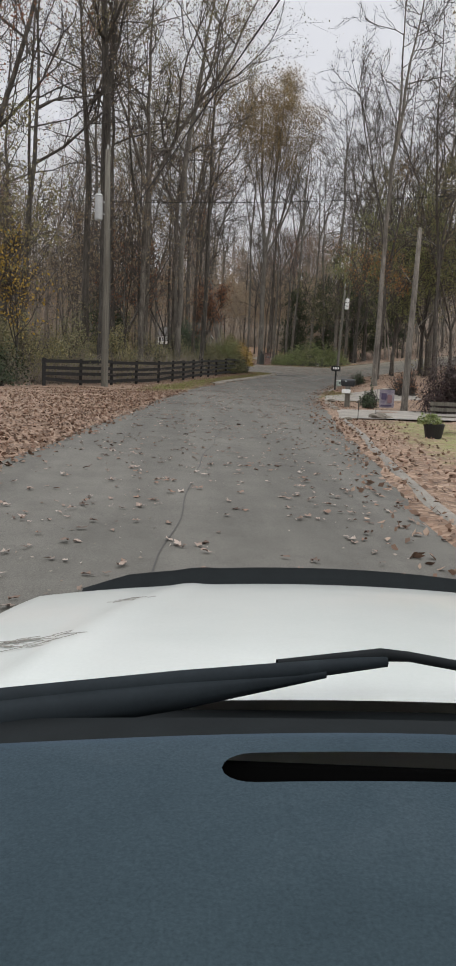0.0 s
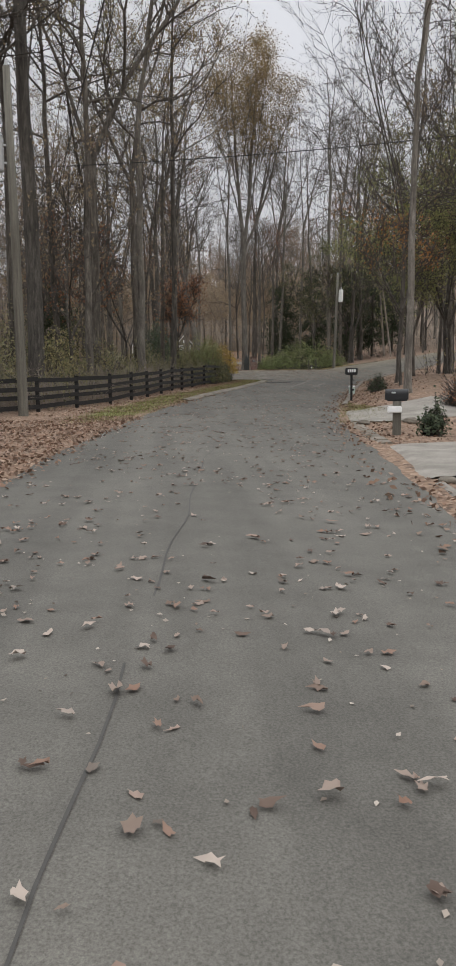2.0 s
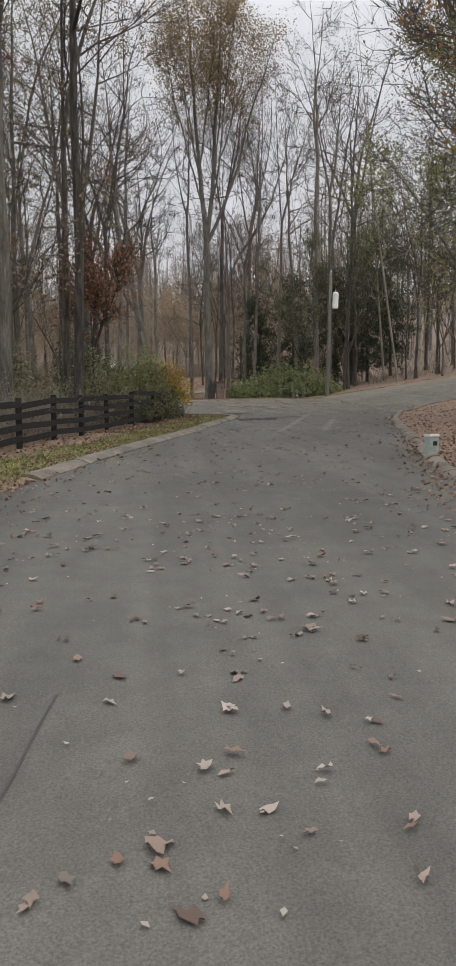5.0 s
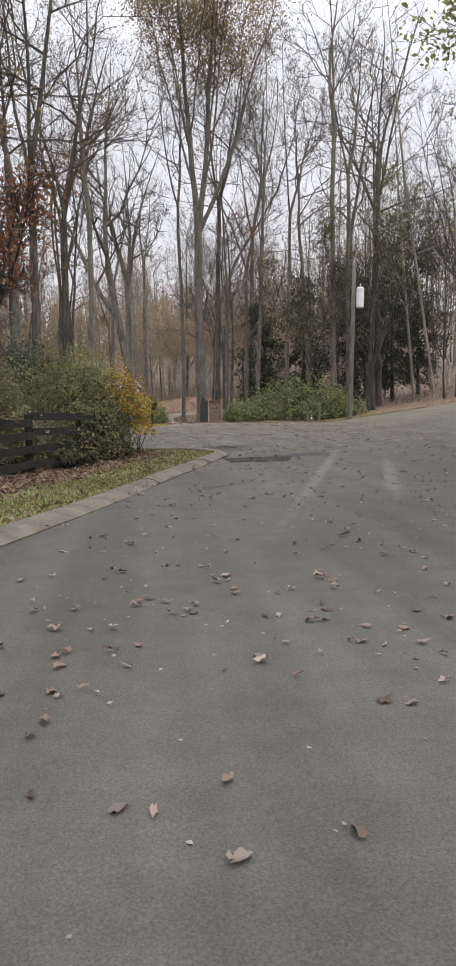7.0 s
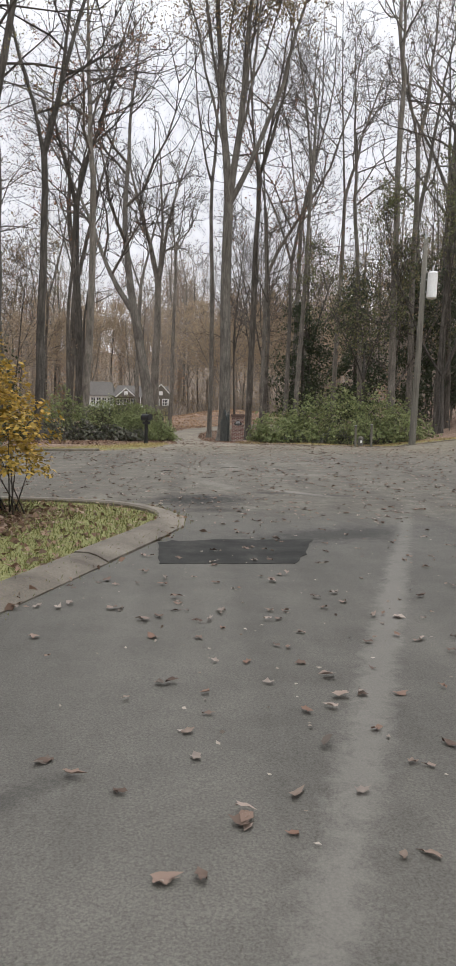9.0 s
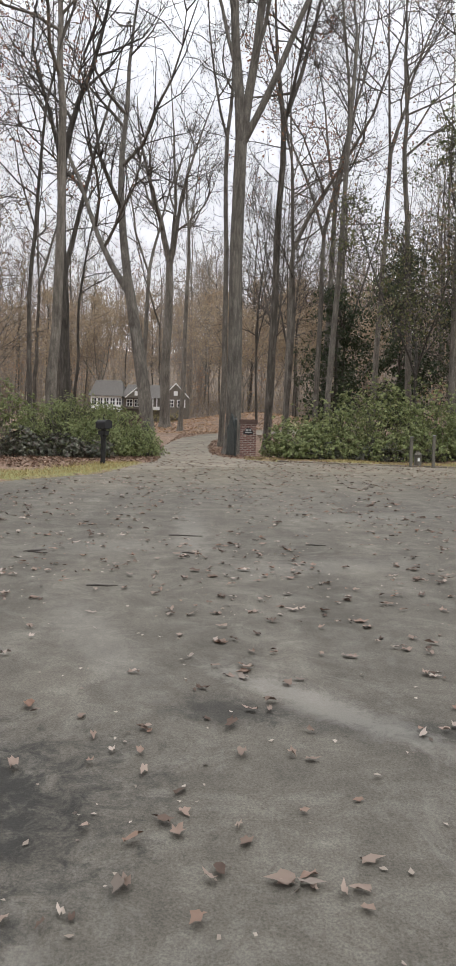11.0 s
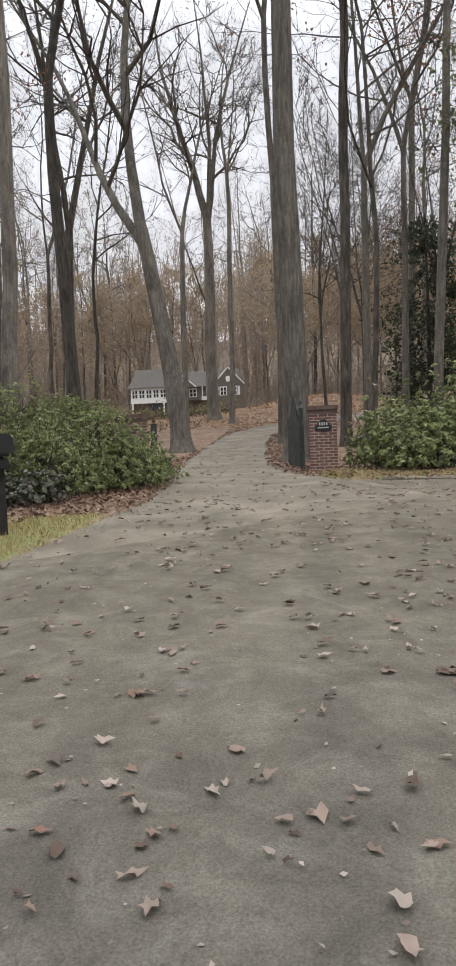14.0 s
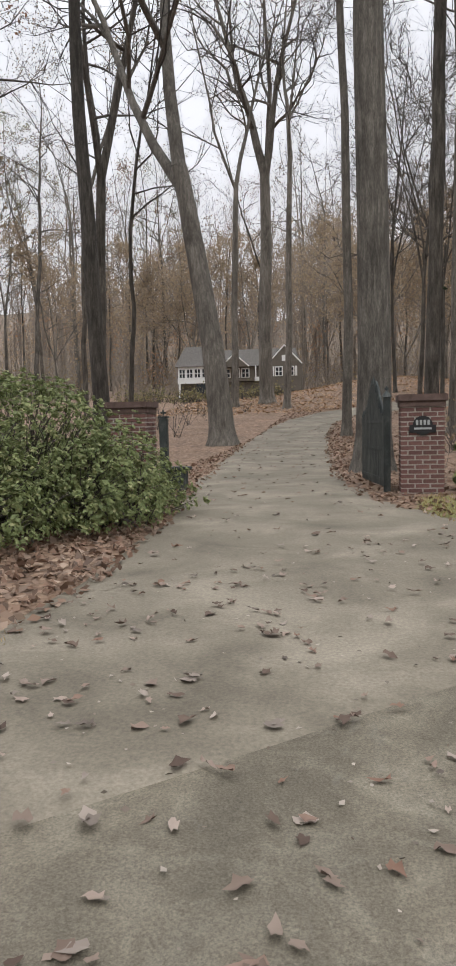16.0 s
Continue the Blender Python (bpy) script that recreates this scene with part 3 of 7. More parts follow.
def sheet(name, xs, ys, zfun, material, keep=None):
    X, Y = np.meshgrid(xs, ys)
    Z = zfun(X, Y)
    w = len(xs)
    faces = []
    ok = keep(X, Y) if keep is not None else None
    for j in range(len(ys) - 1):
        for i in range(w - 1):
            if ok is None or ok[j, i] or ok[j, i + 1] or ok[j + 1, i] or ok[j + 1, i + 1]:
                k = j * w + i
                faces.append((k, k + 1, k + 1 + w, k + w))
    V = np.stack([X, Y, Z], -1).reshape(-1, 3)
    used = sorted({i for f in faces for i in f})
    back = {u: i for i, u in enumerate(used)}
    return raw(name, V[used], [tuple(back[i] for i in f) for f in faces], material, smooth=True), V[used]


def ground_height(x, y):
    sd = np.maximum(inside_by(PAVED, x, y), inside_by(DRIVE, x, y) - 0.05)
    lift = np.clip(0.045 - sd * 0.35, -0.14, 0.09)
    lumps = 0.05 * np.sin(x * 1.3 + np.sin(y * 0.9) * 1.7) * np.sin(y * 1.1 + x * 0.4)
    return height(x, y) + lift - 0.05 + lumps * np.clip(-sd / 2.0, 0, 1)


gx = steps((-900, -120, 60), (-120, -40, 8), (-40, -12, 2), (-12, 24, 0.4), (24, 60, 2), (60, 140, 8), (140, 900, 60))
gy = steps((-400, -40, 40), (-40, -4, 2), (-4, 132, 0.4), (132, 180, 3), (180, 300, 10), (300, 900, 60))
ground, gv = sheet("ground", gx, gy, ground_height, GROUND)
tagged(ground, "brown fallen leaves and thin grass on rising woodland ground", "ground", kind="structure")


def grass_share(x, y):
    """How much grass shows through the litter, 0 to 1."""
    sp = inside_by(PAVED, x, y)
    left = np.exp(-((sp + 1.15) / 0.85) ** 2) * np.clip((y - 30) / 7, 0, 1) * (x < 9.2) * (y < 68) * 0.95
    far = np.exp(-((sp + np.where(x > 11, 1.25, 0.8)) / np.where(x > 11, 1.0, 0.7)) ** 2) * (y > 76) * (y < 95) * (x < 22) * ((y < 88.2) | (x > 11)) * 1.0
    right = np.exp(-((sp + 2.6) / 1.6) ** 2) * (x > 3) * (y < 20) * 0.42
    return np.clip(left + far + right, 0, 1)


layer = ground.data.color_attributes.new("cover", "FLOAT_COLOR", "POINT")
share = grass_share(gv[:, 0], gv[:, 1])
# green channel: where the ground takes the scrub tone with its painted shade
layer.data.foreach_set("color", np.stack([share, np.clip(np.maximum((gv[:, 1] - 150) / 25, (np.abs(gv[:, 0] - 6) - 24) / 14), 0, 1), share, np.ones_like(share)], 1).astype(np.float32).ravel())

near = steps((-14, 24, 0.6), (24, 81, 3))
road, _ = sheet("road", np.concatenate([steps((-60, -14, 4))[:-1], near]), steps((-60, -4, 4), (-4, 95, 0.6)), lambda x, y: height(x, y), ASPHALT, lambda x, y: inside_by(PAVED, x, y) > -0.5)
tagged(road, "worn grey asphalt lane meeting a cross street, strewn with leaves", "road", kind="structure")

DRIVE_LEFT = [(7.75, 84.9), (7.9, 89.5), (7.7, 93), (7.2, 97), (6.4, 105), (6.0, 112), (6.0, 117), (6.5, 122), (8, 126), (12, 130), (22, 134)]
DRIVE_RIGHT = [(12.4, 89.0), (11.6, 92.0), (10.5, 94.6), (9.7, 98), (9.3, 105), (8.95, 111), (8.9, 115), (9.2, 119.5), (10.2, 123.3), (13, 126.5), (22, 130.5)]


def along(points, step):
    """Points at even steps along a polyline, with the run length of each."""
    p = np.array(points, float)
    s = np.concatenate([[0], np.cumsum(np.linalg.norm(np.diff(p, axis=0), axis=1))])
    t = np.linspace(0, s[-1], max(2, int(s[-1] / step) + 1))
    return np.stack([np.interp(t, s, p[:, k]) for k in range(p.shape[1])], 1), t


def loft(name, left, right, n_along, n_across, lift, material, spread=0.0):
    u = np.linspace(0, 1, n_along)
    k = np.linspace(0, 1, len(left))
    L, R = (np.stack([np.interp(u, k, np.array(q)[:, c]) for c in (0, 1)], 1) for q in (left, right))
    v = np.linspace(-spread, 1 + spread, n_across)
    P = L[:, None, :] * (1 - v)[None, :, None] + R[:, None, :] * v[None, :, None]
    Z = height(P[..., 0], P[..., 1]) + lift * np.clip((u * n_along - 0.4) / 1.5, -1, 1)[:, None]
    V = np.concatenate([P, Z[..., None]], -1).reshape(-1, 3)
    faces = [(a * n_across + b, a * n_across + b + 1, (a + 1) * n_across + b + 1, (a + 1) * n_across + b) for a in range(n_along - 1) for b in range(n_across - 1)]
    return raw(name, V, faces, material, smooth=True)


drive = loft("driveway", DRIVE_LEFT, DRIVE_RIGHT, 140, 12, 0.014, CONCRETE, 0.06)
tagged(drive, "stained concrete driveway curving uphill between gate pillars", "driveway", kind="structure")

SEAM = cheap_mat("tar_seam", (0.05, 0.047, 0.043), 0.85)


def band(name, points, width, lift, material, label, wander=0.0):
    P, t = along(points, 0.4)
    w = width * (0.85 + 0.25 * np.sin(t * 2.3) * np.sin(t * 0.9 + 1))
    off = wander * np.sin(t * 0.7) * np.sin(t * 1.9 + 2)
    left = [(x - a / 2 + o, y) for (x, y), a, o in zip(P, np.abs(w), off)]
    right = [(x + a / 2 + o, y) for (x, y), a, o in zip(P, np.abs(w), off)]
    tagged(loft(name, left, right, len(P), 2, lift, material), label, name.replace("_", " "), kind="structure")


for run in ([(0.82, 1.6), (0.97, 4.3), (1.12, 6.6)], [(1.2, 7.6), (1.6, 11.9), (1.75, 13.4)], [(1.83, 14.4), (2.0, 16.1), (2.25, 19.4)], [(2.38, 20.9), (2.75, 24.5), (2.98, 26.6)], [(3.15, 28.2), (3.3, 29.5), (4.1, 34.5)]):
    band("asphalt_seam", run, 0.016, 0.005, SEAM, "thin broken dark seam wandering along the lane", 0.05)


PATCH_TAR = mottled("dark_new_asphalt", [(0.03, 0.03, 0.028), (0.043, 0.0425, 0.04), (0.064, 0.062, 0.057)], 2.5, 90, 0.95, bumps=0.3, dist=0.006)
PATCH_TAR.node_tree.nodes["Principled BSDF"].inputs["Specular IOR Level"].default_value = 0.08


def road_patch():
    """The dark square of newer asphalt, its far edge frayed."""
    P, r = [], random.Random(9)
    for (ax, ay), (bx, by), k in (((8.72, 62.5), (10.25, 62.62), 0.01), ((10.25, 62.62), (10.6, 64.15), 0.03), ((10.6, 64.15), (9.4, 64.05), 0.04), ((9.4, 64.05), (8.62, 63.8), 0.03), ((8.62, 63.8), (8.72, 62.5), 0.01)):
        P += [(ax + (bx - ax) * u / 9 + r.gauss(0, k), ay + (by - ay) * u / 9 + r.gauss(0, k)) for u in range(9)]
    n, cx, cy = len(P), 9.6, 63.3
    V = [(cx, cy, float(height(cx, cy)) + 0.006)] + [(x, y, float(height(x, y)) + 0.006) for x, y in P] + [(x, y, float(height(x, y)) - 0.03) for x, y in P]
    F = [(0, 1 + i, 1 + (i + 1) % n) for i in range(n)] + [(1 + i, 1 + n + i, 1 + n + (i + 1) % n, 1 + (i + 1) % n) for i in range(n)]
    tagged(raw("asphalt_patch", V, F, PATCH_TAR), "dark patch of newer asphalt let into the lane", "road patch", kind="structure")


road_patch()

# ---------------------------------------------------------------- trees


def grow(rng, h, d, fork, lean=(0.0, 0.0), leaders=3, spread=0.22, limbs=6, low=0.45, leaves=0, leaf_low=0.5, fine=1, wobble=1.0, ways=None):
    """Wood and twig tubes and leaf places of a bare tall tree with its foot at the origin."""
    wood, spots = Tubes(), []
    n = 9
    zs = np.linspace(-0.3, fork, n)
    wob = np.cumsum(rng.normal(0, 0.075, (n, 2)), axis=0) * (fork / 12) * wobble
    wob -= wob[1]
    u = np.clip(zs, 0, None) / fork
    trunk = np.stack([lean[0] * u ** 1.2 + wob[:, 0], lean[1] * u ** 1.2 + wob[:, 1], zs], 1)
    rad = d / 2 * (1 - 0.38 * u) * (1 + 0.55 * np.exp(-np.clip(zs, 0, None) / 0.45))
    zz = np.concatenate([[-0.3, 0.0, 0.25, 0.6, 1.1], zs[2:]]) if zs[2] > 1.4 else zs
    trunk = np.stack([np.interp(zz, zs, trunk[:, k]) for k in range(3)], 1)
    uu = np.clip(zz, 0, None) / fork
    rad = d / 2 * (1 - 0.34 * uu) * (1 + 0.42 * np.exp(-np.clip(zz, 0, None) / 0.3))
    wood.add(trunk, rad, 10)
    tip = trunk[-1]
    heading = np.array([lean[0] / fork * 1.1, lean[1] / fork * 1.1, 1.0])

    segs = []

    def seg(p, q, ra, rb):
        segs.append((*p, *q, ra, rb))

    def twigs(p, dirv, length, count):
        for _ in range(count):
            q = dirv + rng.normal(0, 0.5, 3) + np.array([0, 0, 0.22])
            q /= np.linalg.norm(q)
            L = length * (0.5 + 0.8 * rng.random())
            mid = p + q * L * 0.5 + rng.normal(0, 0.05 * L, 3)
            end = mid + q * L * 0.5 + rng.normal(0, 0.08 * L, 3) + np.array([0, 0, 0.07 * L])
            seg(p, mid, 0.012, 0.009)
            seg(mid, end, 0.009, 0.005)
            spots.append(end)
            spots.append(mid)
            if fine > 1:
                side = mid + (q + rng.normal(0, 0.7, 3)) * L * 0.45
                seg(mid, side, 0.007, 0.004)
                spots.append(side)

    def branch(p, q, L, r, depth):
        m = 5 if depth == 0 else 3
        pts = [np.array(p)]
        dirv = q / np.linalg.norm(q)
        for i in range(m):
            dirv = dirv + rng.normal(0, 0.2 if depth == 0 else 0.26, 3) + np.array([0, 0, 0.07])
            dirv /= np.linalg.norm(dirv)
            pts.append(pts[-1] + dirv * L / m)
        rr = np.linspace(r, r * 0.28, m + 1)
        if depth == 0:
            wood.add(pts, rr, 5)
            for i in range(1, m + 1):
                for _ in range(fine):
                    side = rng.normal(0, 1, 3)
                    dd = pts[i] - pts[i - 1]
                    dd /= np.linalg.norm(dd)
                    side -= dd * side.dot(dd)
                    side /= np.linalg.norm(side) + 1e-6
                    branch(pts[i], dd * 0.8 + side * 0.65, L * (0.3 + 0.28 * rng.random()), max(0.016, r * 0.42), 1)
            twigs(pts[-1], dirv, L * 0.25, 2)
        else:
            for i in range(m):
                seg(pts[i], pts[i + 1], rr[i], rr[i + 1])
                twigs(pts[i + 1], dirv, max(0.5, L * 0.4), 1 if i < m - 1 else 2)

    for k in range(len(ways) if ways else leaders):
        az = 2 * math.pi * (k + rng.random() * 0.7) / leaders
        out = spread * (0.5 + 0.9 * rng.random()) if leaders > 1 else 0.03
        turn = ways[k] if ways else (math.cos(az) * out, math.sin(az) * out)
        q = heading + np.array([turn[0], turn[1], 0])
        L = (h - fork) * (0.78 + 0.25 * rng.random())
        m = 8
        pts, dirv = [tip if k == 0 else tip - np.array([0, 0, d * 0.7])], q / np.linalg.norm(q)
        for i in range(m):
            dirv = dirv + rng.normal(0, 0.075, 3) + np.array([0, 0, 0.05])
            dirv /= np.linalg.norm(dirv)
            pts.append(pts[-1] + dirv * L / m)
        r0 = rad[-1] * (0.97 if k == 0 else 0.72 if ways else 0.62)
        rr = r0 * (1 - 0.9 * (np.arange(m + 1) / m) ** 0.9) + 0.012
        wood.add(pts, rr, 6)
        for j in range(limbs):
            f = low + (0.98 - low) * (j + rng.random()) / limbs
            i = min(m - 1, int(f * m))
            p = np.array(pts[i]) + (np.array(pts[i + 1]) - np.array(pts[i])) * (f * m - i)
            az2 = rng.random() * 2 * math.pi
            up = 0.2 + 0.85 * rng.random()
            ln = (h - fork) * (0.31 * (1.15 - f) + 0.08) * (0.6 + 0.7 * rng.random())
            branch(p, np.array([math.cos(az2), math.sin(az2), up]), ln, max(0.03, rr[i] * 0.58), 0)
        twigs(np.array(pts[-1]), dirv, 1.2, 4)
    S = np.array(spots)
    if leaves and len(S):
        S = S[S[:, 2] > h * leaf_low]
        idx = rng.integers(0, len(S), leaves)
        S = S[idx] + rng.normal(0, 0.2, (leaves, 3))
    else:
        S = None
    return wood, np.array(segs), S


def plant(name, x, y, label, h, d, fork, seed, bark=None, leaf=None, leaves=0, leaf_size=0.13, lean=(0, 0), sink=0.0, base=None, group="woodland trees", twigs=None, **kw):
    rng = np.random.default_rng(seed)
    wood, twig, S = grow(rng, h, d, fork, lean, leaves=leaves, **kw)
    z = float(ground_height(np.array([x]), np.array([y]))[0]) if base is None else base
    t = empty(name, pose(x, y, z - sink, 0, 0, 0), label, "tree", group)
    raw("trunk", wood.v, wood.f, bark or BARK, t, smooth=True)
    prisms("crown", twig[:, :3], twig[:, 3:6], twig[:, 6], twig[:, 7], twigs or TWIG, t)
    if S is not None:
        quads("foliage", leaf_quads(S, leaf_size, rng), leaf or BROWN_LEAF, t)
    return t


BARE = "tall bare deciduous tree with grey-brown bark"
LEAFY = "tall tree with grey trunk and sparse brown leaves"
# the trees that stand out one by one: x, y, height, girth, fork, lean, leaders, leaves, foliage
KEY_TREES = [
    (9.75, 113, 33, 0.40, 20, (-0.1, 0), 2, 120, BROWN_LEAF, PALE_BARK, 12),
    (5.4, 109.6, 34, 0.92, 10.2, (-1.75, 1.2), [(-0.02, 0), (-0.58, 0.1)], 150, BROWN_LEAF, PALE_BARK, 13),
    (4.1, 133, 32, 0.98, 15, (0, 0), [(-0.3, 0), (0.05, 0), (0.32, 0)], 900, BROWN_LEAF, PALE_BARK, 14),
    (2.3, 131, 30, 0.48, 14, (0.3, 0), 2, 250, BROWN_LEAF, PALE_BARK, 15),
    (5.9, 129, 28, 0.45, 15, (0.3, 0), 2, 250, BROWN_LEAF, PALE_BARK, 16),
    (-0.35, 113, 36, 0.70, 18, (-0.3, 0), 2, 500, BROWN_LEAF, BARK, 17),
    (-2.3, 118, 36, 0.66, 12, (0.3, 0), 3, 500, BROWN_LEAF, BARK, 18),
    (12.5, 108.5, 36, 0.5, 19, (0.3, 0), 3, 200, BROWN_LEAF, BARK, 19),
    (13.9, 114, 34, 0.44, 13, (0.3, 0), [(0.34, 0), (-0.12, 0)], 200, BROWN_LEAF, PALE_BARK, 20),
    (16.3, 118, 36, 0.42, 15, (0.2, 0), [(0.22, 0), (-0.25, 0)], 200, BROWN_LEAF, PALE_BARK, 34),
    (20.9, 100.5, 36, 0.46, 22, (0.2, 0), 2, 250, BROWN_LEAF, PALE_BARK, 21),
    (27.5, 111.3, 36, 0.66, 18, (0, 0), 3, 350, BROWN_LEAF, BARK, 22),
    (15.2, 103, 33, 0.34, 17, (0.7, 0), 2, 150, BROWN_LEAF, PALE_BARK, 23),
    (17.8, 125.6, 38, 0.55, 20, (0.2, 0), 3, 600, BROWN_LEAF, PALE_BARK, 25),
    (19.5, 113.5, 36, 0.4, 19, (0.5, 0), 2, 300, BROWN_LEAF, PALE_BARK, 26),
    (-4.6, 46, 34, 0.8, 17, (0.1, 0), [(-0.06, 0), (0.12, 0.05)], 4600, OLIVE_LEAF, BARK, 27),
    (-6.2, 49, 32, 0.55, 14, (0, 0), 3, 2600, BROWN_LEAF, BARK, 28),
    (-2.6, 54, 33, 0.62, 13, (0.3, 0), 4, 7000, OLIVE_LEAF, BARK, 29),
    (-9.5, 45, 32, 0.5, 11, (0.4, 0), 3, 2200, BROWN_LEAF, BARK, 30),
    (-11.0, 40, 32, 0.55, 11, (0.2, 0), 3, 2200, BROWN_LEAF, BARK, 31),
    (-0.4, 58.5, 33, 0.5, 13, (0, 0), 4, 7600, TAN_LEAF, BARK, 32),
    (1.2, 63.5, 28, 0.35, 12, (0.2, 0), 3, 4600, TAN_LEAF, BARK, 33),
    (0.5, 86, 34, 0.54, 14, (0, 0), 3, 2200, BROWN_LEAF, BARK, 37),
    (1.7, 88.5, 33, 0.42, 13, (0.2, 0), 3, 1800, BROWN_LEAF, BARK, 38),
    (-4.2, 84, 34, 0.5, 13, (0, 0), 3, 2600, OLIVE_LEAF, BARK, 39),
    (23.6, 106, 33, 0.45, 20, (0, 0), 2, 300, BROWN_LEAF, PALE_BARK, 35),
    (11.4, 39.1, 23, 0.3, 12, (0.1, 0), 3, 60, BROWN_LEAF, PALE_BARK, 36),
]
for x, y, h, d, fork, lean, leaders, leaves, leaf, bark, seed in KEY_TREES:
    ways = leaders if isinstance(leaders, list) else None
    many = len(ways) if ways else leaders if y > 80 else 2
    plant("tree", x, y, LEAFY if leaves > 250 else BARE, h, d, fork, seed, bark, leaf, int(leaves * 1.35), 0.1, lean, leaders=many, ways=ways, limbs=8 if many == 2 else 6,
          fine=2, low=0.1 if leaves > 1000 else 0.15, spread=0.26, wobble=0.45)


def tulip_tree(x, y, h, fork, girth, seed):
    """A tall tree whose upright limbs fan out into one round tan crown."""
    r = np.random.default_rng(seed)
    t = empty("tree", pose(x, y, float(ground_height(np.array([x]), np.array([y]))[0])), "very tall tree with upright limbs and a rounded tan crown", "tree", "woodland trees")
    wood, segs, spots = Tubes(), [], []
    zz = np.array([-0.3, 0, 0.3, 0.8, 2.0, 5.0, 9.0, fork])
    wood.add(np.stack([0.05 * np.sin(zz * 0.5), 0.05 * np.cos(zz * 0.4), zz], 1), girth / 2 * np.array([1.75, 1.5, 1.25, 1.08, 1.0, 0.93, 0.87, 0.8]), 14)
    top = np.array([0.05 * math.sin(fork * 0.5), 0.05 * math.cos(fork * 0.4), fork])
    # the limbs: how far each reaches across and ahead, where it leaves the stem, its girth
    made = []
    for ex, ey, u0, g in ((-0.9, 0.6, None, 0.5), (1.2, -0.4, None, 0.46), (6.2, 0.8, None, 0.34), (3.6, -2.6, 0.16, 0.26), (-4.4, 1.0, 0.14, 0.26), (2.0, 4.0, 0.2, 0.24), (2.6, 0.6, 0.12, 0.26), (-2.6, -3.0, 0.25, 0.2), (5.0, 2.6, 0.3, 0.2), (-3.0, 3.2, 0.3, 0.2), (0.4, -4.4, 0.3, 0.2)):
        reach = math.hypot(ex - 1.0, ey)
        end = np.array([ex, ey, h - 1.0 - 0.17 * reach ** 2 + r.normal(0, 0.4)])
        host = made[0 if ex < 1 else 1] if u0 else None
        start = top - [0, 0, 0.15] if host is None else host[int(u0 * 10)] + (host[int(u0 * 10) + 1] - host[int(u0 * 10)]) * (u0 * 10 % 1)
        f = np.linspace(0, 1, 11)[:, None]
        pts = start + (end - start) * np.concatenate([f ** 0.85, f ** 0.85, f], 1) + np.cumsum(r.normal(0, 0.1, (11, 3)), 0) * [1, 1, 0] * np.minimum(1, f * 8)
        made.append(pts)
        wood.add(pts, g / 2 * girth * (1 - 0.9 * f[:, 0] ** 0.9) * (1.4 if host is None else 0.9) + 0.015, 7)
        for j in range(30):
            u = r.uniform(0.35, 1.0)
            i = min(9, int(u * 10))
            p = pts[i] + (pts[i + 1] - pts[i]) * (u * 10 - i)
            a, L = r.uniform(0, 6.28), (1.3 - u) * r.uniform(2.0, 4.4)
            q = np.array([math.cos(a), math.sin(a), r.uniform(0.4, 1.4)])
            e = p + q / np.linalg.norm(q) * L
            m = (p + e) / 2 + r.normal(0, 0.2, 3) - [0, 0, 0.15]
            segs += [(*p, *m, 0.03, 0.02), (*m, *e, 0.02, 0.008)]
            for _ in range(7):
                b = m + (e - m) * r.random()
                c = b + r.normal(0, 0.5, 3) + (e - p) / L * 0.6 + [0, 0, 0.3]
                segs.append((*b, *c, 0.010, 0.004))
                spots += [c, (b + c) / 2, c]
    S = np.array(spots)
    S = S[r.random(len(S)) < np.clip((S[:, 2] - h * 0.55) / (h * 0.3), 0.02, 1)]
    S = np.repeat(S, 7, 0) + r.normal(0, 0.5, (7 * len(S), 3))
    G = np.array(segs)
    raw("trunk", wood.v, wood.f, POPLAR_BARK, t, smooth=True)
    prisms("crown", G[:, :3], G[:, 3:6], G[:, 6], G[:, 7], TWIG, t)
    quads("foliage", leaf_quads(S, 0.13, r), TAN_LEAF, t)


tulip_tree(10.45, 99.3, 38.2, 14.2, 0.7, 24)

# the wood behind: a few grown once, then repeated
rng = np.random.default_rng(5)
MODELS = []
for i, (h, d, fork, leaders, leaves, leaf, bark) in enumerate([
        (33, 0.42, 14, 2, 420, BROWN_LEAF, BARK), (30, 0.34, 12, 2, 1100, BROWN_LEAF, BARK), (35, 0.5, 15, 3, 600, BROWN_LEAF, PALE_BARK), (26, 0.28, 10, 2, 200, BROWN_LEAF, BARK),
        (29, 0.36, 9, 3, 1500, OLIVE_LEAF, BARK), (24, 0.26, 8, 2, 900, RUST_LEAF, BARK), (31, 0.4, 15, 2, 300, BROWN_LEAF, PALE_BARK)]):
    leaders = 2 if i in (1, 4) else 1
    MODELS.append(plant("tree", -30 - 5 * i, 120 + 3 * i, LEAFY if leaves > 250 else BARE, h, d, fork, 60 + i, bark, leaf, int(leaves * 2.2), 0.105, leaders=leaders, limbs=13 if leaders == 1 else 8, fine=1, low=0.05, spread=0.26, wobble=0.8))
spots = [(k[0], k[1]) for k in KEY_TREES] + [(10.45, 99.3)]
count = 0
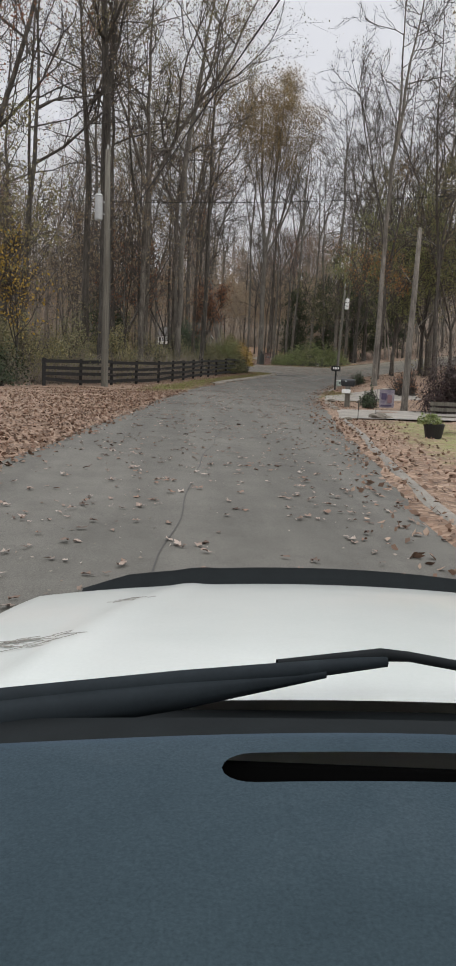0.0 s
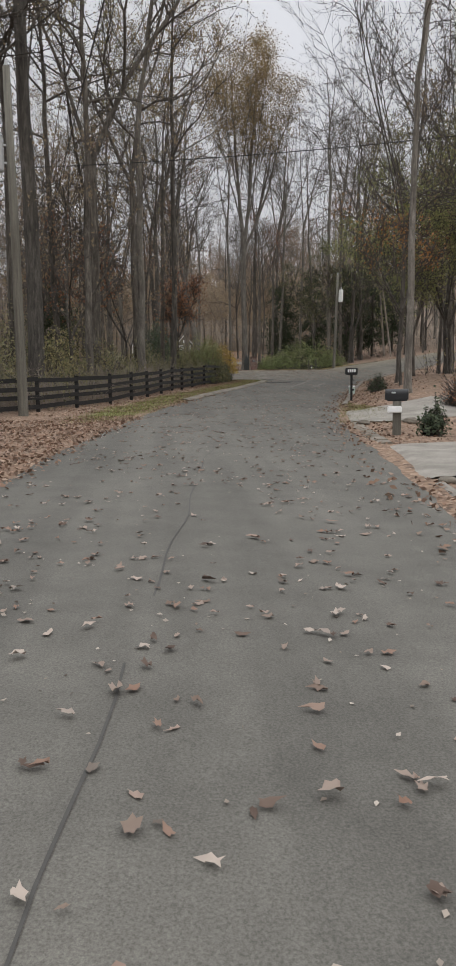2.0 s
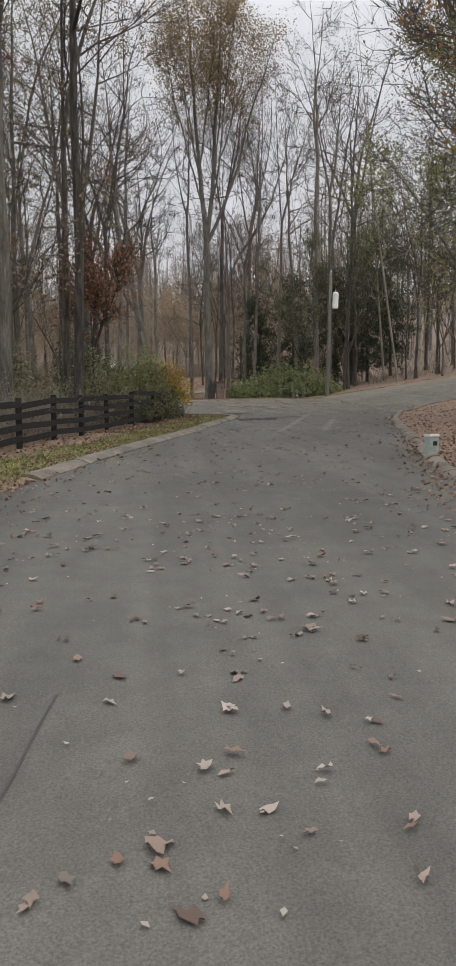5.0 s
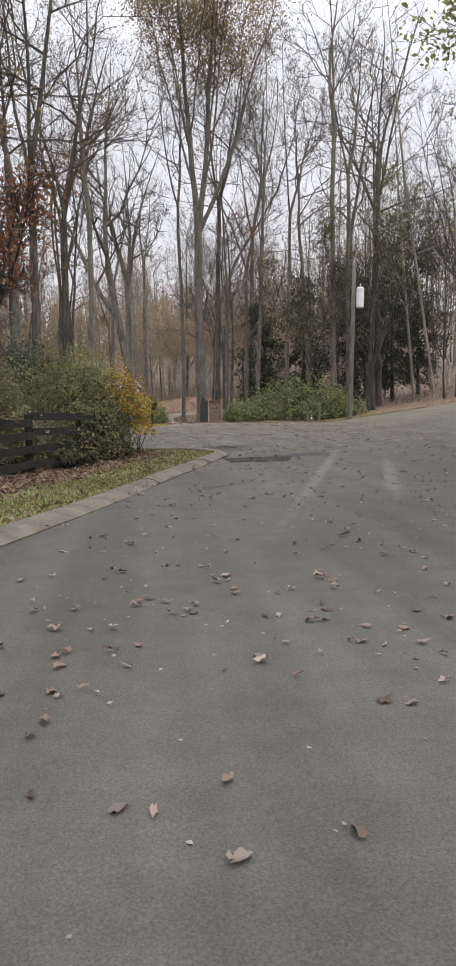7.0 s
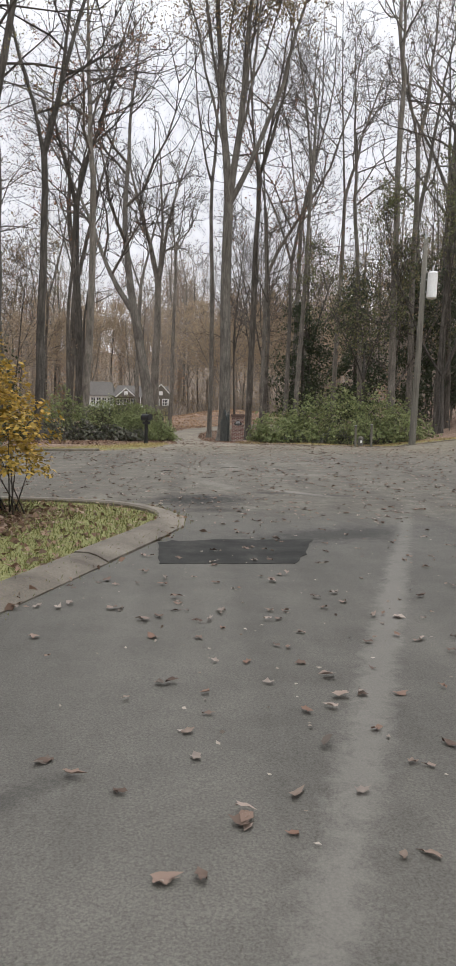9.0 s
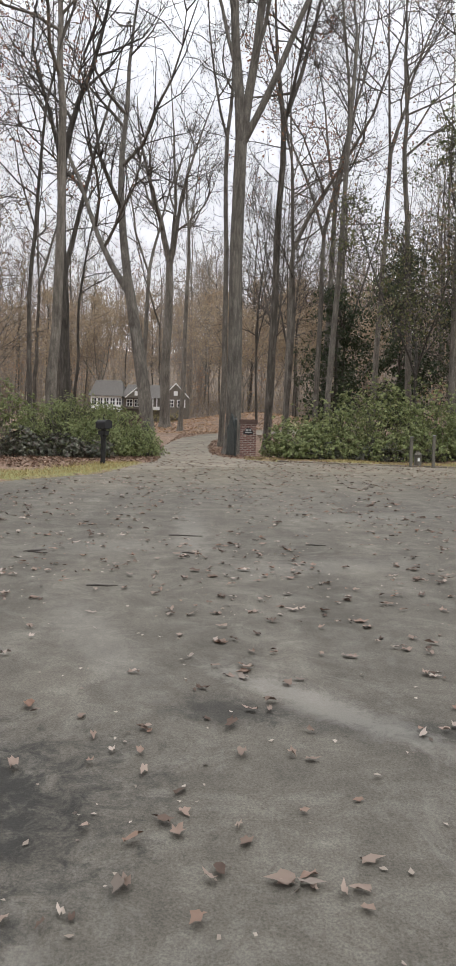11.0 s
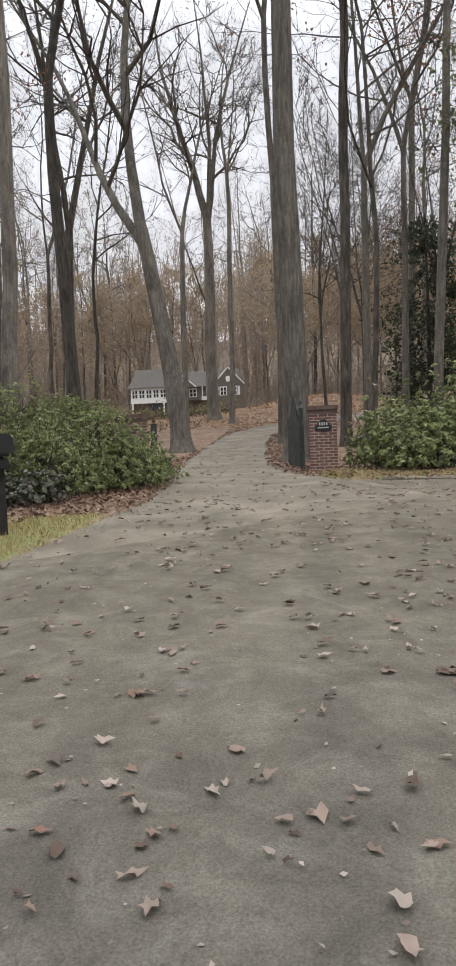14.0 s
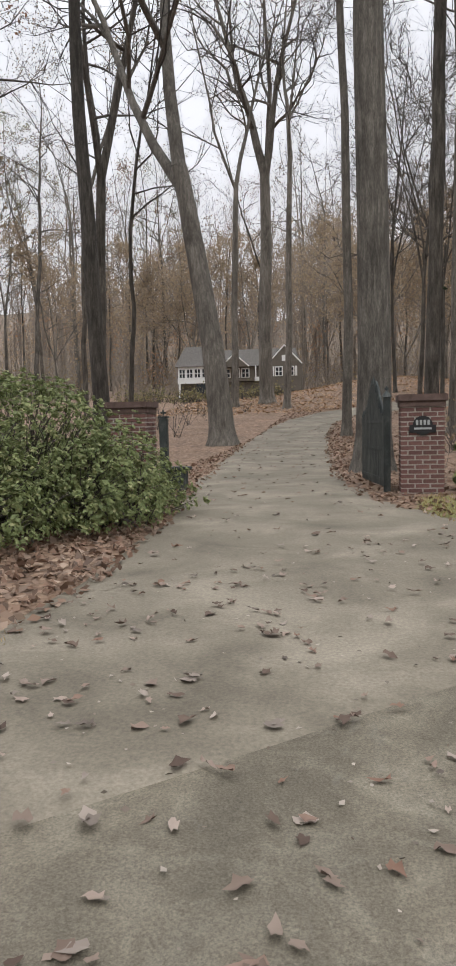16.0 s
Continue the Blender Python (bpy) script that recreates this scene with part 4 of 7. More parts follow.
while count < 100:
    x, y = rng.uniform(-48, 62), rng.uniform(28, 185)
    if x < -5 - 0.27 * y or x > 9 + 0.4 * y or (y < 62 and 0 < x < 15 + 0.1 * y):
        continue
    sp = float(np.maximum(inside_by(PAVED, np.array([x]), np.array([y])), inside_by(DRIVE, np.array([x]), np.array([y])))[0])
    if sp > -3.0 or (x < 6.5 and 30 < y < 68 and x > np.interp(y, [34, 37.6, 43.5, 50.6, 57, 62, 65.2], [-6, -3.6, -0.6, 1.3, 2.8, 4.6, 5.75]) - 2.2) or (x < 4 and sp > -5) or min((x - a) ** 2 + (y - b) ** 2 for a, b in spots) < 6.5:
        continue
    if -12 < x < 22 and 118 < y < 190 and rng.random() < 0.65:
        continue
    if -14 < x < 16 and 134 < y < 160:
        continue
    if 2 < x < 12 and 84 < y < 118:
        continue
    spots.append((x, y))
    m = MODELS[int(rng.integers(0, len(MODELS)))]
    z = float(ground_height(np.array([x]), np.array([y]))[0])
    c = copy_thing(m, pose(x, y, z, rng.normal(0, 1.5), rng.normal(0, 1.5), rng.uniform(0, 360)))
    c.scale = (1, 1, 1)
    count += 1

# ---------------------------------------------------------------- brush, far wood and loose leaves


def gz(x, y):
    return float(ground_height(np.array([float(x)]), np.array([float(y)]))[0])


def unit(v):
    return v / (np.linalg.norm(v, axis=1)[:, None] + 1e-9)


rng = np.random.default_rng(21)


# twig brown paled to put distance haze into the colour; bramble stems share it
HAZE_TWIG = mottled("haze_toned_twigs", [(0.17, 0.142, 0.118), (0.235, 0.2, 0.167), (0.3, 0.26, 0.218)], 0.3, 3, 0.95, bumps=0)


def far_wood():
    """Slim trunks with limbs and twigs that close the view between the nearer trees."""
    n = 800
    x, y = rng.uniform(-95, 110, n), rng.uniform(55, 290, n)
    keep = (np.abs(x - 6) < 16 + 0.40 * y) & (inside_by(PAVED, x, y) < -5) & (inside_by(DRIVE, x, y) < -6)
    keep &= ~((x > -26) & (x < 22) & (y > 118) & (y < 166)) & ~((x > -10) & (x < 26) & (y < 119))
    x, y = x[keep], y[keep]
    n = len(x)
    z = ground_height(x, y)
    A = np.stack([x, y, z - 0.2], 1)
    h = rng.uniform(17, 33, n)
    top = A + np.stack([rng.normal(0, 2.4, n), rng.normal(0, 2.4, n), h], 1)
    r = rng.uniform(0.05, 0.19, n)
    mid = (A + top) / 2 + rng.normal(0, 0.9, (n, 3)) * [1, 1, 0]
    P, Q, ra, rb = [A, mid], [mid, top], [r, r * 0.7], [r * 0.7, r * 0.12]
    k = 16
    f = rng.uniform(0.22, 0.98, (n, k))
    s = A[:, None] + (top - A)[:, None] * f[..., None]
    d = rng.normal(size=(n, k, 3))
    d[..., 2] = rng.uniform(0.35, 1.4, (n, k))
    L = (1.15 - f) * h[:, None] * rng.uniform(0.16, 0.34, (n, k))
    e = s + d / np.linalg.norm(d, axis=2)[..., None] * L[..., None]
    P.append(s.reshape(-1, 3)), Q.append(e.reshape(-1, 3)), ra.append(np.repeat(r * 0.3, k)), rb.append(np.full(n * k, 0.015))
    t = rng.uniform(0.35, 1.0, (n * k, 3))
    s2 = s.reshape(-1, 1, 3) + (e - s).reshape(-1, 1, 3) * t[..., None]
    d2 = (e - s).reshape(-1, 1, 3) / 3 + rng.normal(size=(n * k, 3, 3)) * (L.reshape(-1, 1, 1) * 0.3)
    P.append(s2.reshape(-1, 3)), Q.append((s2 + d2).reshape(-1, 3)), ra.append(np.full(n * k * 3, 0.016)), rb.append(np.full(n * k * 3, 0.006))
    ob = prisms("far_wood", np.concatenate(P), np.concatenate(Q), np.concatenate(ra), np.concatenate(rb), HAZE_TWIG)
    tagged(ob, "dense distant wood of slim bare grey trunks and twigs", "woodland", kind="stuff")
    pts = e.reshape(-1, 3)
    pts = pts[rng.random(len(pts)) < 0.4]
    lf = quads("far_foliage", leaf_quads(np.repeat(pts, 2, 0) + rng.normal(0, 0.5, (2 * len(pts), 3)), 0.17, rng), TAN_LEAF)
    tagged(lf, "sparse brown leaves left in the distant crowns", "foliage", kind="stuff")


far_wood()


def far_thicket():
    """Bare and brown-leaved crowns of the wood on the rising ground far behind, with scrub below them."""
    r = np.random.default_rng(44)
    n = 900
    x, y = r.uniform(-80, 100, n), 124 + 200 * r.random(n) ** 1.25
    k = (np.abs(x - 6) < 10 + 0.33 * (y - 60)) & ~((x > -26) & (x < 24) & (y < 158)) & (inside_by(DRIVE, x, y) < -5)
    x, y = x[k], y[k]
    n = len(x)
    tall = (5 + 15 * r.random(n) ** 1.6) * (0.8 + 0.35 * np.sin(x * 0.16 + 1)) + np.clip((y - 170) / 25, 0, 4)
    C = np.stack([x, y, ground_height(x, y)], 1)
    per = 44
    up = r.uniform(0.12, 0.95, (n, per))
    root = C[:, None] + np.stack([np.zeros((n, per)), np.zeros((n, per)), tall[:, None] * up], -1)
    d = unit(r.normal(size=(n, per, 3)))
    d[..., 2] = r.uniform(0.3, 1.3, (n, per))
    reach = tall[:, None] * (0.14 + 0.3 * np.sin(np.clip(up, 0, 1) * 2.6)) * r.uniform(0.5, 1.2, (n, per))
    tip = root + d / np.linalg.norm(d, axis=2)[..., None] * reach[..., None]
    bole = np.stack([C, C + np.stack([r.normal(0, 0.5, n), r.normal(0, 0.5, n), tall], 1)])
    P0, P1 = np.concatenate([root.reshape(-1, 3), bole[0]]), np.concatenate([tip.reshape(-1, 3), bole[1]])
    ob = prisms("far_thicket", P0, P1, np.concatenate([np.full(n * per, 0.035), np.full(n, 0.09)]), np.concatenate([np.full(n * per, 0.01), np.full(n, 0.02)]), HAZE_TWIG)
    tagged(ob, "bare brown branches of the wood covering the rising ground", "woodland", kind="stuff")
    for name, cols, pick, m in (("far_thicket_leaves", [(0.3, 0.235, 0.17), (0.37, 0.285, 0.2), (0.33, 0.265, 0.195), (0.4, 0.295, 0.195)], 0, 150), ("far_rust_leaves", [(0.33, 0.205, 0.13), (0.4, 0.25, 0.155), (0.36, 0.235, 0.155)], 1, 170)):
        sel = np.flatnonzero((np.arange(n) % 4 == 3) == bool(pick))
        f = r.uniform(0.15, 1.1, (len(sel), m, 1))
        j = r.integers(0, per, (len(sel), m))
        P = root[sel[:, None], j] * (1 - f) + tip[sel[:, None], j] * f + r.normal(0, 0.7, (len(sel), m, 3))
        size = np.interp(y[sel], [118, 200, 260, 420], [0.2, 0.26, 0.36, 0.5])
        Q = leaf_quads(P.reshape(-1, 3), 1.0, r)
        mid = Q.mean(1, keepdims=True)
        Q = mid + (Q - mid) * np.repeat(size, m)[:, None, None]
        lf = quads(name, Q, leaf_mat(name, cols, 0.8, 0.45))
        tagged(lf, "dull brown leaves on the distant crowns" if not pick else "rust-brown leaves held by distant beeches", "foliage", kind="stuff")
    m = 15000
    x, y = r.uniform(-70, 90, m), 150 + 120 * r.random(m)
    k = (np.abs(x - 6) < 10 + 0.33 * (y - 60)) & ~((x > -16) & (x < 20) & (y < 158))
    A = np.stack([x[k], y[k], ground_height(x[k], y[k])], 1)
    dd = r.normal(0, 0.45, A.shape) + [0, 0, 1]
    ob = prisms("far_scrub", A, A + unit(dd) * r.uniform(1.0, 4.5, (len(A), 1)), 0.04, 0.01, HAZE_TWIG)
    tagged(ob, "brown scrub stems on the far slope", "undergrowth", kind="stuff")


far_thicket()


def brush(name, x, y, hgt, label, leafmat, per=7, leaf=0.0, leaf_size=0.08, stem=TWIG):
    """Thin branching scrub at the given places."""
    x, y, hgt = np.asarray(x, float), np.asarray(y, float), np.asarray(hgt, float)
    n = len(x)
    A = np.repeat(np.stack([x, y, ground_height(x, y) - 0.05], 1), per, 0)
    H = np.repeat(hgt, per) * rng.uniform(0.5, 1.1, n * per)
    d = rng.normal(0, 0.42, (n * per, 3))
    d[:, 2] = 1
    B = A + unit(d) * H[:, None]
    t = rng.uniform(0.25, 1, (n * per, 3))
    S = A[:, None] + (B - A)[:, None] * t[..., None]
    d2 = rng.normal(0, 0.7, (n * per, 3, 3)) + unit(B - A)[:, None] * 0.6
    E2 = S + d2 * (H[:, None, None] * 0.26)
    S, E2 = S.reshape(-1, 3), E2.reshape(-1, 3)
    ob = prisms(name, np.concatenate([A, S]), np.concatenate([B, E2]), np.concatenate([np.full(len(A), 0.014), np.full(len(S), 0.007)]), np.concatenate([np.full(len(A), 0.005), np.full(len(S), 0.003)]), stem)
    tagged(ob, label, "undergrowth", kind="stuff")
    if leaf:
        k = rng.random(len(E2)) < leaf
        Q = np.repeat(E2[k], 2, 0) + rng.normal(0, 0.1, (2 * k.sum(), 3))
        Q[:, 2] = np.maximum(Q[:, 2], ground_height(Q[:, 0], Q[:, 1]) + 0.03)
        lo = quads(name + "_leaves", leaf_quads(Q, leaf_size, rng), leafmat)
        tagged(lo, "leaves left on the " + label.split(" on ")[0], "foliage", kind="stuff")


def scatter(n, xa, xb, ya, yb, clear=-2.5, cond=None):
    x, y = rng.uniform(xa, xb, n), rng.uniform(ya, yb, n)
    k = np.maximum(inside_by(PAVED, x, y), inside_by(DRIVE, x, y)) < clear
    if cond is not None:
        k &= cond(x, y)
    return x[k], y[k]


FENCE_LINE = [(-6.0, 34.0), (-3.6, 37.6), (-0.6, 43.5), (1.3, 50.6), (2.8, 57), (4.6, 62), (5.75, 65.2)]
fence_x = lambda y: np.interp(y, [p[1] for p in FENCE_LINE], [p[0] for p in FENCE_LINE])
x, y = scatter(1100, -22, 6, 34, 66, -1, lambda x, y: x < fence_x(y) - 1.8)
brush("undergrowth", x, y, rng.uniform(0.8, 3.2, len(x)), "tangled brown brush on the woodland floor behind the fence", OLIVE_LEAF, 3, 0.34, 0.11)
y = rng.uniform(33.5, 65, 600)
x = fence_x(y) - 0.5 - 3.6 * rng.random(600) ** 1.2
brush("undergrowth", x, y, rng.uniform(0.7, 2.0, 600), "grey-green bramble thicket close behind the fence", BRAMBLE_LEAF, 4, 0.4, 0.085, HAZE_TWIG)
x, y = scatter(800, -45, 3.5, 88, 175, -3, lambda x, y: ~((x > -24) & (y > 130)))
brush("undergrowth", x, y, rng.uniform(0.5, 2.2, len(x)), "low brown brush on the woodland floor", BROWN_LEAF, 3, 0.25, 0.11)
x, y = scatter(900, 11, 62, 95, 180, -3, lambda x, y: x > 9 + (y - 95) * 0.25)
brush("undergrowth", x, y, rng.uniform(0.6, 2.6, len(x)), "thin brown brush on the wooded slope", BROWN_LEAF, 3, 0.3, 0.12)
x, y = scatter(500, 13, 55, 20, 68, -3.5, lambda x, y: x > 14 + 0.06 * y)
brush("undergrowth", x, y, rng.uniform(0.6, 2.8, len(x)), "brown brush on the wooded bank", OLIVE_LEAF, 3, 0.3, 0.11)

x, y = rng.uniform(-40, 45, 1100), rng.uniform(155, 185, 1100)
brush("undergrowth", x, y, rng.uniform(1.5, 5, 1100), "tall brown scrub on the slope behind the house", TAN_LEAF, 3, 0.6, 0.15, HAZE_TWIG)
x, y = rng.uniform(-8, 5, 150), rng.uniform(137, 143, 150)
brush("undergrowth", x, y, rng.uniform(0.5, 1.5, 150), "low dull green scrub on the lawn edge before the house", OLIVE_LEAF, 4, 0.7, 0.14)

# ---------------------------------------------------------------- fallen leaves and grass


def litter(name, x, y, size, label, material=LITTER, lift=0.012, flat=0.8):
    z = np.maximum(ground_height(x, y), height(x, y)) + lift
    k = inside_by(DRIVE, x, y) > -0.3
    z = z + 0.014 * k
    P = np.stack([x, y, z + rng.random(len(x)) * 0.02], 1)
    ob = lobed_leaves(name, P, size, rng, material) if name == "fallen_leaves" else quads(name, leaf_quads(P, size, rng, flat), material)
    return tagged(ob, label, "leaves", kind="stuff")


x, y = rng.uniform(-3, 20, 36000), rng.uniform(-6, 92, 36000)
k = inside_by(PAVED, x, y) > 0.05
k &= rng.random(36000) < 0.8 * np.where(y < 40, 0.85, np.where(y > 66, 1.1, 0.5)) * (0.35 + 0.65 * (np.sin(x * 1.9 + y * 0.35) * np.sin(y * 0.6 - x) > -0.2))
x, y = x[k], y[k]
twin = rng.random(len(x)) < 0.3
x, y = np.concatenate([x, x[twin] + rng.normal(0, 0.07, twin.sum())]), np.concatenate([y, y[twin] + rng.normal(0, 0.05, twin.sum())])
litter("fallen_leaves", x, y, 0.05, "curled dry brown leaves strewn on the asphalt", ROAD_LEAF, lift=0.003, flat=0.7)
x, y = rng.uniform(-3, 20, 30000), rng.uniform(-2, 92, 30000)
k = (inside_by(PAVED, x, y) > 0.05) & (rng.random(30000) < 0.2 + 0.35 * (y > 66) + 0.35 * (np.sin(x * 1.9 + y * 0.35) * np.sin(y * 0.6 - x) > 0))
litter("leaf_crumbs", x[k], y[k], 0.026, "crumbled bits of dry leaf on the asphalt", PALE_CRUMB, lift=0.003, flat=0.9)
x, y = rng.uniform(5, 12, 1100), rng.uniform(88, 128, 1100)
k = inside_by(DRIVE, x, y) > 0.05
litter("fallen_leaves", x[k], y[k], 0.055, "curled brown leaves strewn on the driveway", ROAD_LEAF, lift=0.012, flat=0.7)


def edge_litter(n, ya, yb, side, width, out):
    x, y = rng.uniform(-14, 30, n * 9), rng.uniform(ya, yb, n * 9)
    sd = np.maximum(inside_by(PAVED, x, y), inside_by(DRIVE, x, y))
    k = (sd < width * rng.random(n * 9) ** 2) & (sd > -out * rng.random(n * 9)) & side(x, y) & ~((x > 5.4) & (y > 20.3) & (y < 25.4)) & ~((x > 7.3) & (y > 31.4) & (y < 35.4))
    return x[k][:n], y[k][:n]


x, y = edge_litter(24000, -4, 34, lambda x, y: x < 1.5, 0.3, 7)
litter("leaf_drift", x, y, 0.075, "deep drift of rust-brown leaves along the road verge", flat=0.6)
x, y = edge_litter(16000, -4, 50, lambda x, y: x > 2, 0.75, 2.6)
litter("leaf_drift", x, y, 0.075, "drift of rust-brown leaves along the kerb", flat=0.6)
x, y = edge_litter(9500, 36, 68, lambda x, y: x < 9, 0.1, 5.0)
litter("leaf_drift", x, y, 0.075, "scattered brown leaves on the grass verge below the fence", flat=0.6)
y = rng.uniform(56, 66.6, 2600)
x = np.interp(y, [57, 62, 65.2], [2.8, 4.6, 5.75]) + 0.1 + 1.5 * rng.random(2600) ** 1.4
litter("leaf_drift", x, y, 0.08, "brown leaves gathered at the foot of the fence", flat=0.5)
x, y = edge_litter(20000, 84, 128, lambda x, y: (y > 88) & (x < 14) & (x > 6), 0.12, 3.0)
litter("leaf_drift", x, y, 0.075, "brown leaves banked beside the driveway", flat=0.6)
x, y = edge_litter(2600, 76, 96, lambda x, y: x > 9, 0.1, 3.5)
litter("leaf_drift", x, y, 0.075, "brown leaves below the hedge", flat=0.6)
x, y = edge_litter(4500, 40, 76, lambda x, y: x > 9, 0.4, 5)
litter("leaf_drift", x, y, 0.075, "rust-brown leaves on the bank inside the bend", flat=0.6)

x, y = rng.uniform(1.5, 8.4, 6500), rng.uniform(84, 92.5, 6500)
k = (inside_by(PAVED, x, y) < np.where(y > 88.2, -0.1, -1.25)) & (inside_by(DRIVE, x, y) < 0.05)
litter("leaf_drift", x[k], y[k], 0.085, "purple-brown leaves heaped below the hedge", flat=0.5)


def grass(n, xa, xb, ya, yb, material=GRASS, label="thin dull green and straw grass on the verge"):
    x, y = rng.uniform(xa, xb, n), rng.uniform(ya, yb, n)
    k = rng.random(n) < grass_share(x, y) * 1.5
    x, y = x[k], y[k]
    A = np.stack([x, y, ground_height(x, y) - 0.01], 1)
    m = len(x)
    tip = A + np.stack([rng.normal(0, 0.03, m), rng.normal(0, 0.03, m), rng.uniform(0.03, 0.085, m)], 1)
    side = np.stack([rng.normal(0, 1, m), rng.normal(0, 1, m), np.zeros(m)], 1)
    side = unit(side) * 0.006
    Q = np.stack([A - side, A + side, tip + side * 0.3, tip - side * 0.3], 1)
    tagged(quads("grass", Q, material), label, "grass", kind="stuff")


grass(190000, -2, 9.2, 31, 67.5)
grass(170000, 0, 22, 77, 95, STRAW, "short straw-yellow grass along the far kerb")

for x, y, turn, L in ((9.92, 74.82, -4, 0.46), (9.3, 72.07, 5, 0.3), (8.25, 73.6, 40, 0.3), (8.3, 73.5, -15, 0.25), (11.6, 74.4, -5, 0.26), (10.05, 73.7, -12, 0.2)):
    w = Tubes()
    w.add([(-L / 2, 0, 0.008), (-L / 5, 0.015, 0.01), (L / 6, -0.01, 0.009), (L / 2, 0.02, 0.008)], [0.006, 0.008, 0.007, 0.003], 6)
    w.add([(L / 6, -0.01, 0.009), (L / 3, -0.05, 0.012)], [0.005, 0.002], 5)
    stick = raw("stick", w.v, w.f, TWIG, smooth=True)
    stick.matrix_world = pose(x, y, float(height(x, y)), 0, 0, turn)
    tagged(stick, "short broken dark twig lying on the asphalt", "stick", "fallen twigs")

# ---------------------------------------------------------------- kerbs


def kerb(points, label, piece=2.4, w=0.3, h=0.1, material=KERB):
    """A kerb of cast lengths with narrow joints between them."""
    P, t = along([(x, y) for x, y in points], 0.3)
    root = empty("kerb", Matrix.Identity(4), label, "kerb")
    root["kind"] = "structure"
    per = max(2, int(piece / 0.3))
    prof = [(-w / 2, -0.12), (-w / 2, 0.015), (-w * 0.18, h * 0.75), (0.02, h), (w / 2 - 0.03, h), (w / 2, h - 0.03), (w / 2, -0.12)]
    for a in range(0, len(P) - 1, per):
        seg = P[a:a + per + 1].copy()
        if len(seg) < 2:
            continue
        d0, d1 = seg[1] - seg[0], seg[-1] - seg[-2]
        seg[0] += d0 / np.linalg.norm(d0) * 0.008
        seg[-1] -= d1 / np.linalg.norm(d1) * 0.008
        T = np.gradient(seg, axis=0)
        T /= np.linalg.norm(T, axis=1)[:, None]
        N = np.stack([-T[:, 1], T[:, 0]], 1)
        V = []
        dz = rng.normal(0, 0.006)
        for p, nn in zip(seg, N):
            z = float(height(p[0], p[1])) + dz
            V += [(p[0] + nn[0] * o, p[1] + nn[1] * o, z + k) for o, k in prof]
        m = len(prof)
        F = [(i * m + j, i * m + j + 1, (i + 1) * m + j + 1, (i + 1) * m + j) for i in range(len(seg) - 1) for j in range(m - 1)]
        F += [tuple(range(m - 1, -1, -1)), tuple((len(seg) - 1) * m + j for j in range(m))]
        raw("kerb_stone", V, F, material, root)


kerb([(2.5, 44), (3.4, 47.2), (4.6, 51), (5.85, 55), (7.22, 60), (8.05, 62.8), (8.48, 64.2), (8.7, 65.1), (8.72, 65.6), (8.62, 66.1), (8.4, 66.5), (8.05, 66.9), (7.4, 67.22), (6.6, 67.42), (5.6, 67.52), (3, 67.6), (-8, 67.6)], "worn rounded concrete kerb round the verge corner", w=0.42)
kerb([(24, 72.6), (20.2, 70.4), (17.4, 67), (15.2, 61.5), (12.6, 52.7), (10.6, 45.7), (8.7, 38.8)], "worn concrete kerb round the bend", h=0.10)
kerb([(7.3, 31.2), (6.95, 28.5), (6.6, 25.6)], "broken pale concrete kerb between two drives", h=0.08, w=0.4)
kerb([(5.72, 19.8), (5.4, 17.2), (5.1, 14.6), (4.65, 11.8), (4.3, 9), (3.9, 6), (3.5, 2), (3.3, -4)], "low concrete kerb half buried in leaves", h=0.07, w=0.2, material=DARK_KERB)
kerb([(5.5, 80.85), (3, 79.8), (0, 78.6), (-10, 76.3), (-24, 74.6)], "low concrete kerb along the cross street", h=0.07)
kerb([(24, 89.1), (19, 90.8), (15.4, 91.7), (12.2, 92.6)], "low concrete kerb along the cross street", h=0.06)

slab = loft("side_drive", [(5.5, 20.2), (7, 20.5), (10, 21.0), (15, 22)], [(6.35, 25.0), (8, 25.3), (10, 25.7), (15, 26.5)], 24, 8, 0.08, PALE_SLAB)
tagged(slab, "pale concrete driveway apron beside the road", "driveway", kind="structure")
slab = loft("side_drive", [(7.1, 31.5), (8.0, 31.2), (9.2, 31.4), (12, 32)], [(7.9, 35.4), (8.7, 35.6), (9.6, 35.4), (12, 35.5)], 24, 8, 0.08, PALE_SLAB)
tagged(slab, "broken pale concrete apron at the road edge", "driveway", kind="structure")

# ---------------------------------------------------------------- shrubs and hedges


def lumps(centre, radii, n, seed, rough=0.28, shell=0.55):
    """Points spread through an uneven mound."""
    r = np.random.default_rng(seed)
    d = unit(r.normal(size=(n, 3)))
    d[:, 2] = np.abs(d[:, 2]) * 1.0 - 0.12
    ph = r.uniform(0, 6.28, 6)
    bulge = 1 + 0.1 * np.sin(15 * d[:, 0] + ph[4]) * np.sin(13 * d[:, 1] + ph[5]) + rough * (np.sin(4 * d[:, 0] + ph[0]) * np.sin(3.3 * d[:, 1] + ph[1]) + 0.7 * np.sin(7 * d[:, 2] + ph[2] + 5 * d[:, 0]) * np.sin(6.1 * d[:, 1] + ph[3]))
    s = bulge * (shell + (1.04 - shell) * r.random(n) ** 0.6)
    return np.array(centre) + d * np.array(radii) * s[:, None]


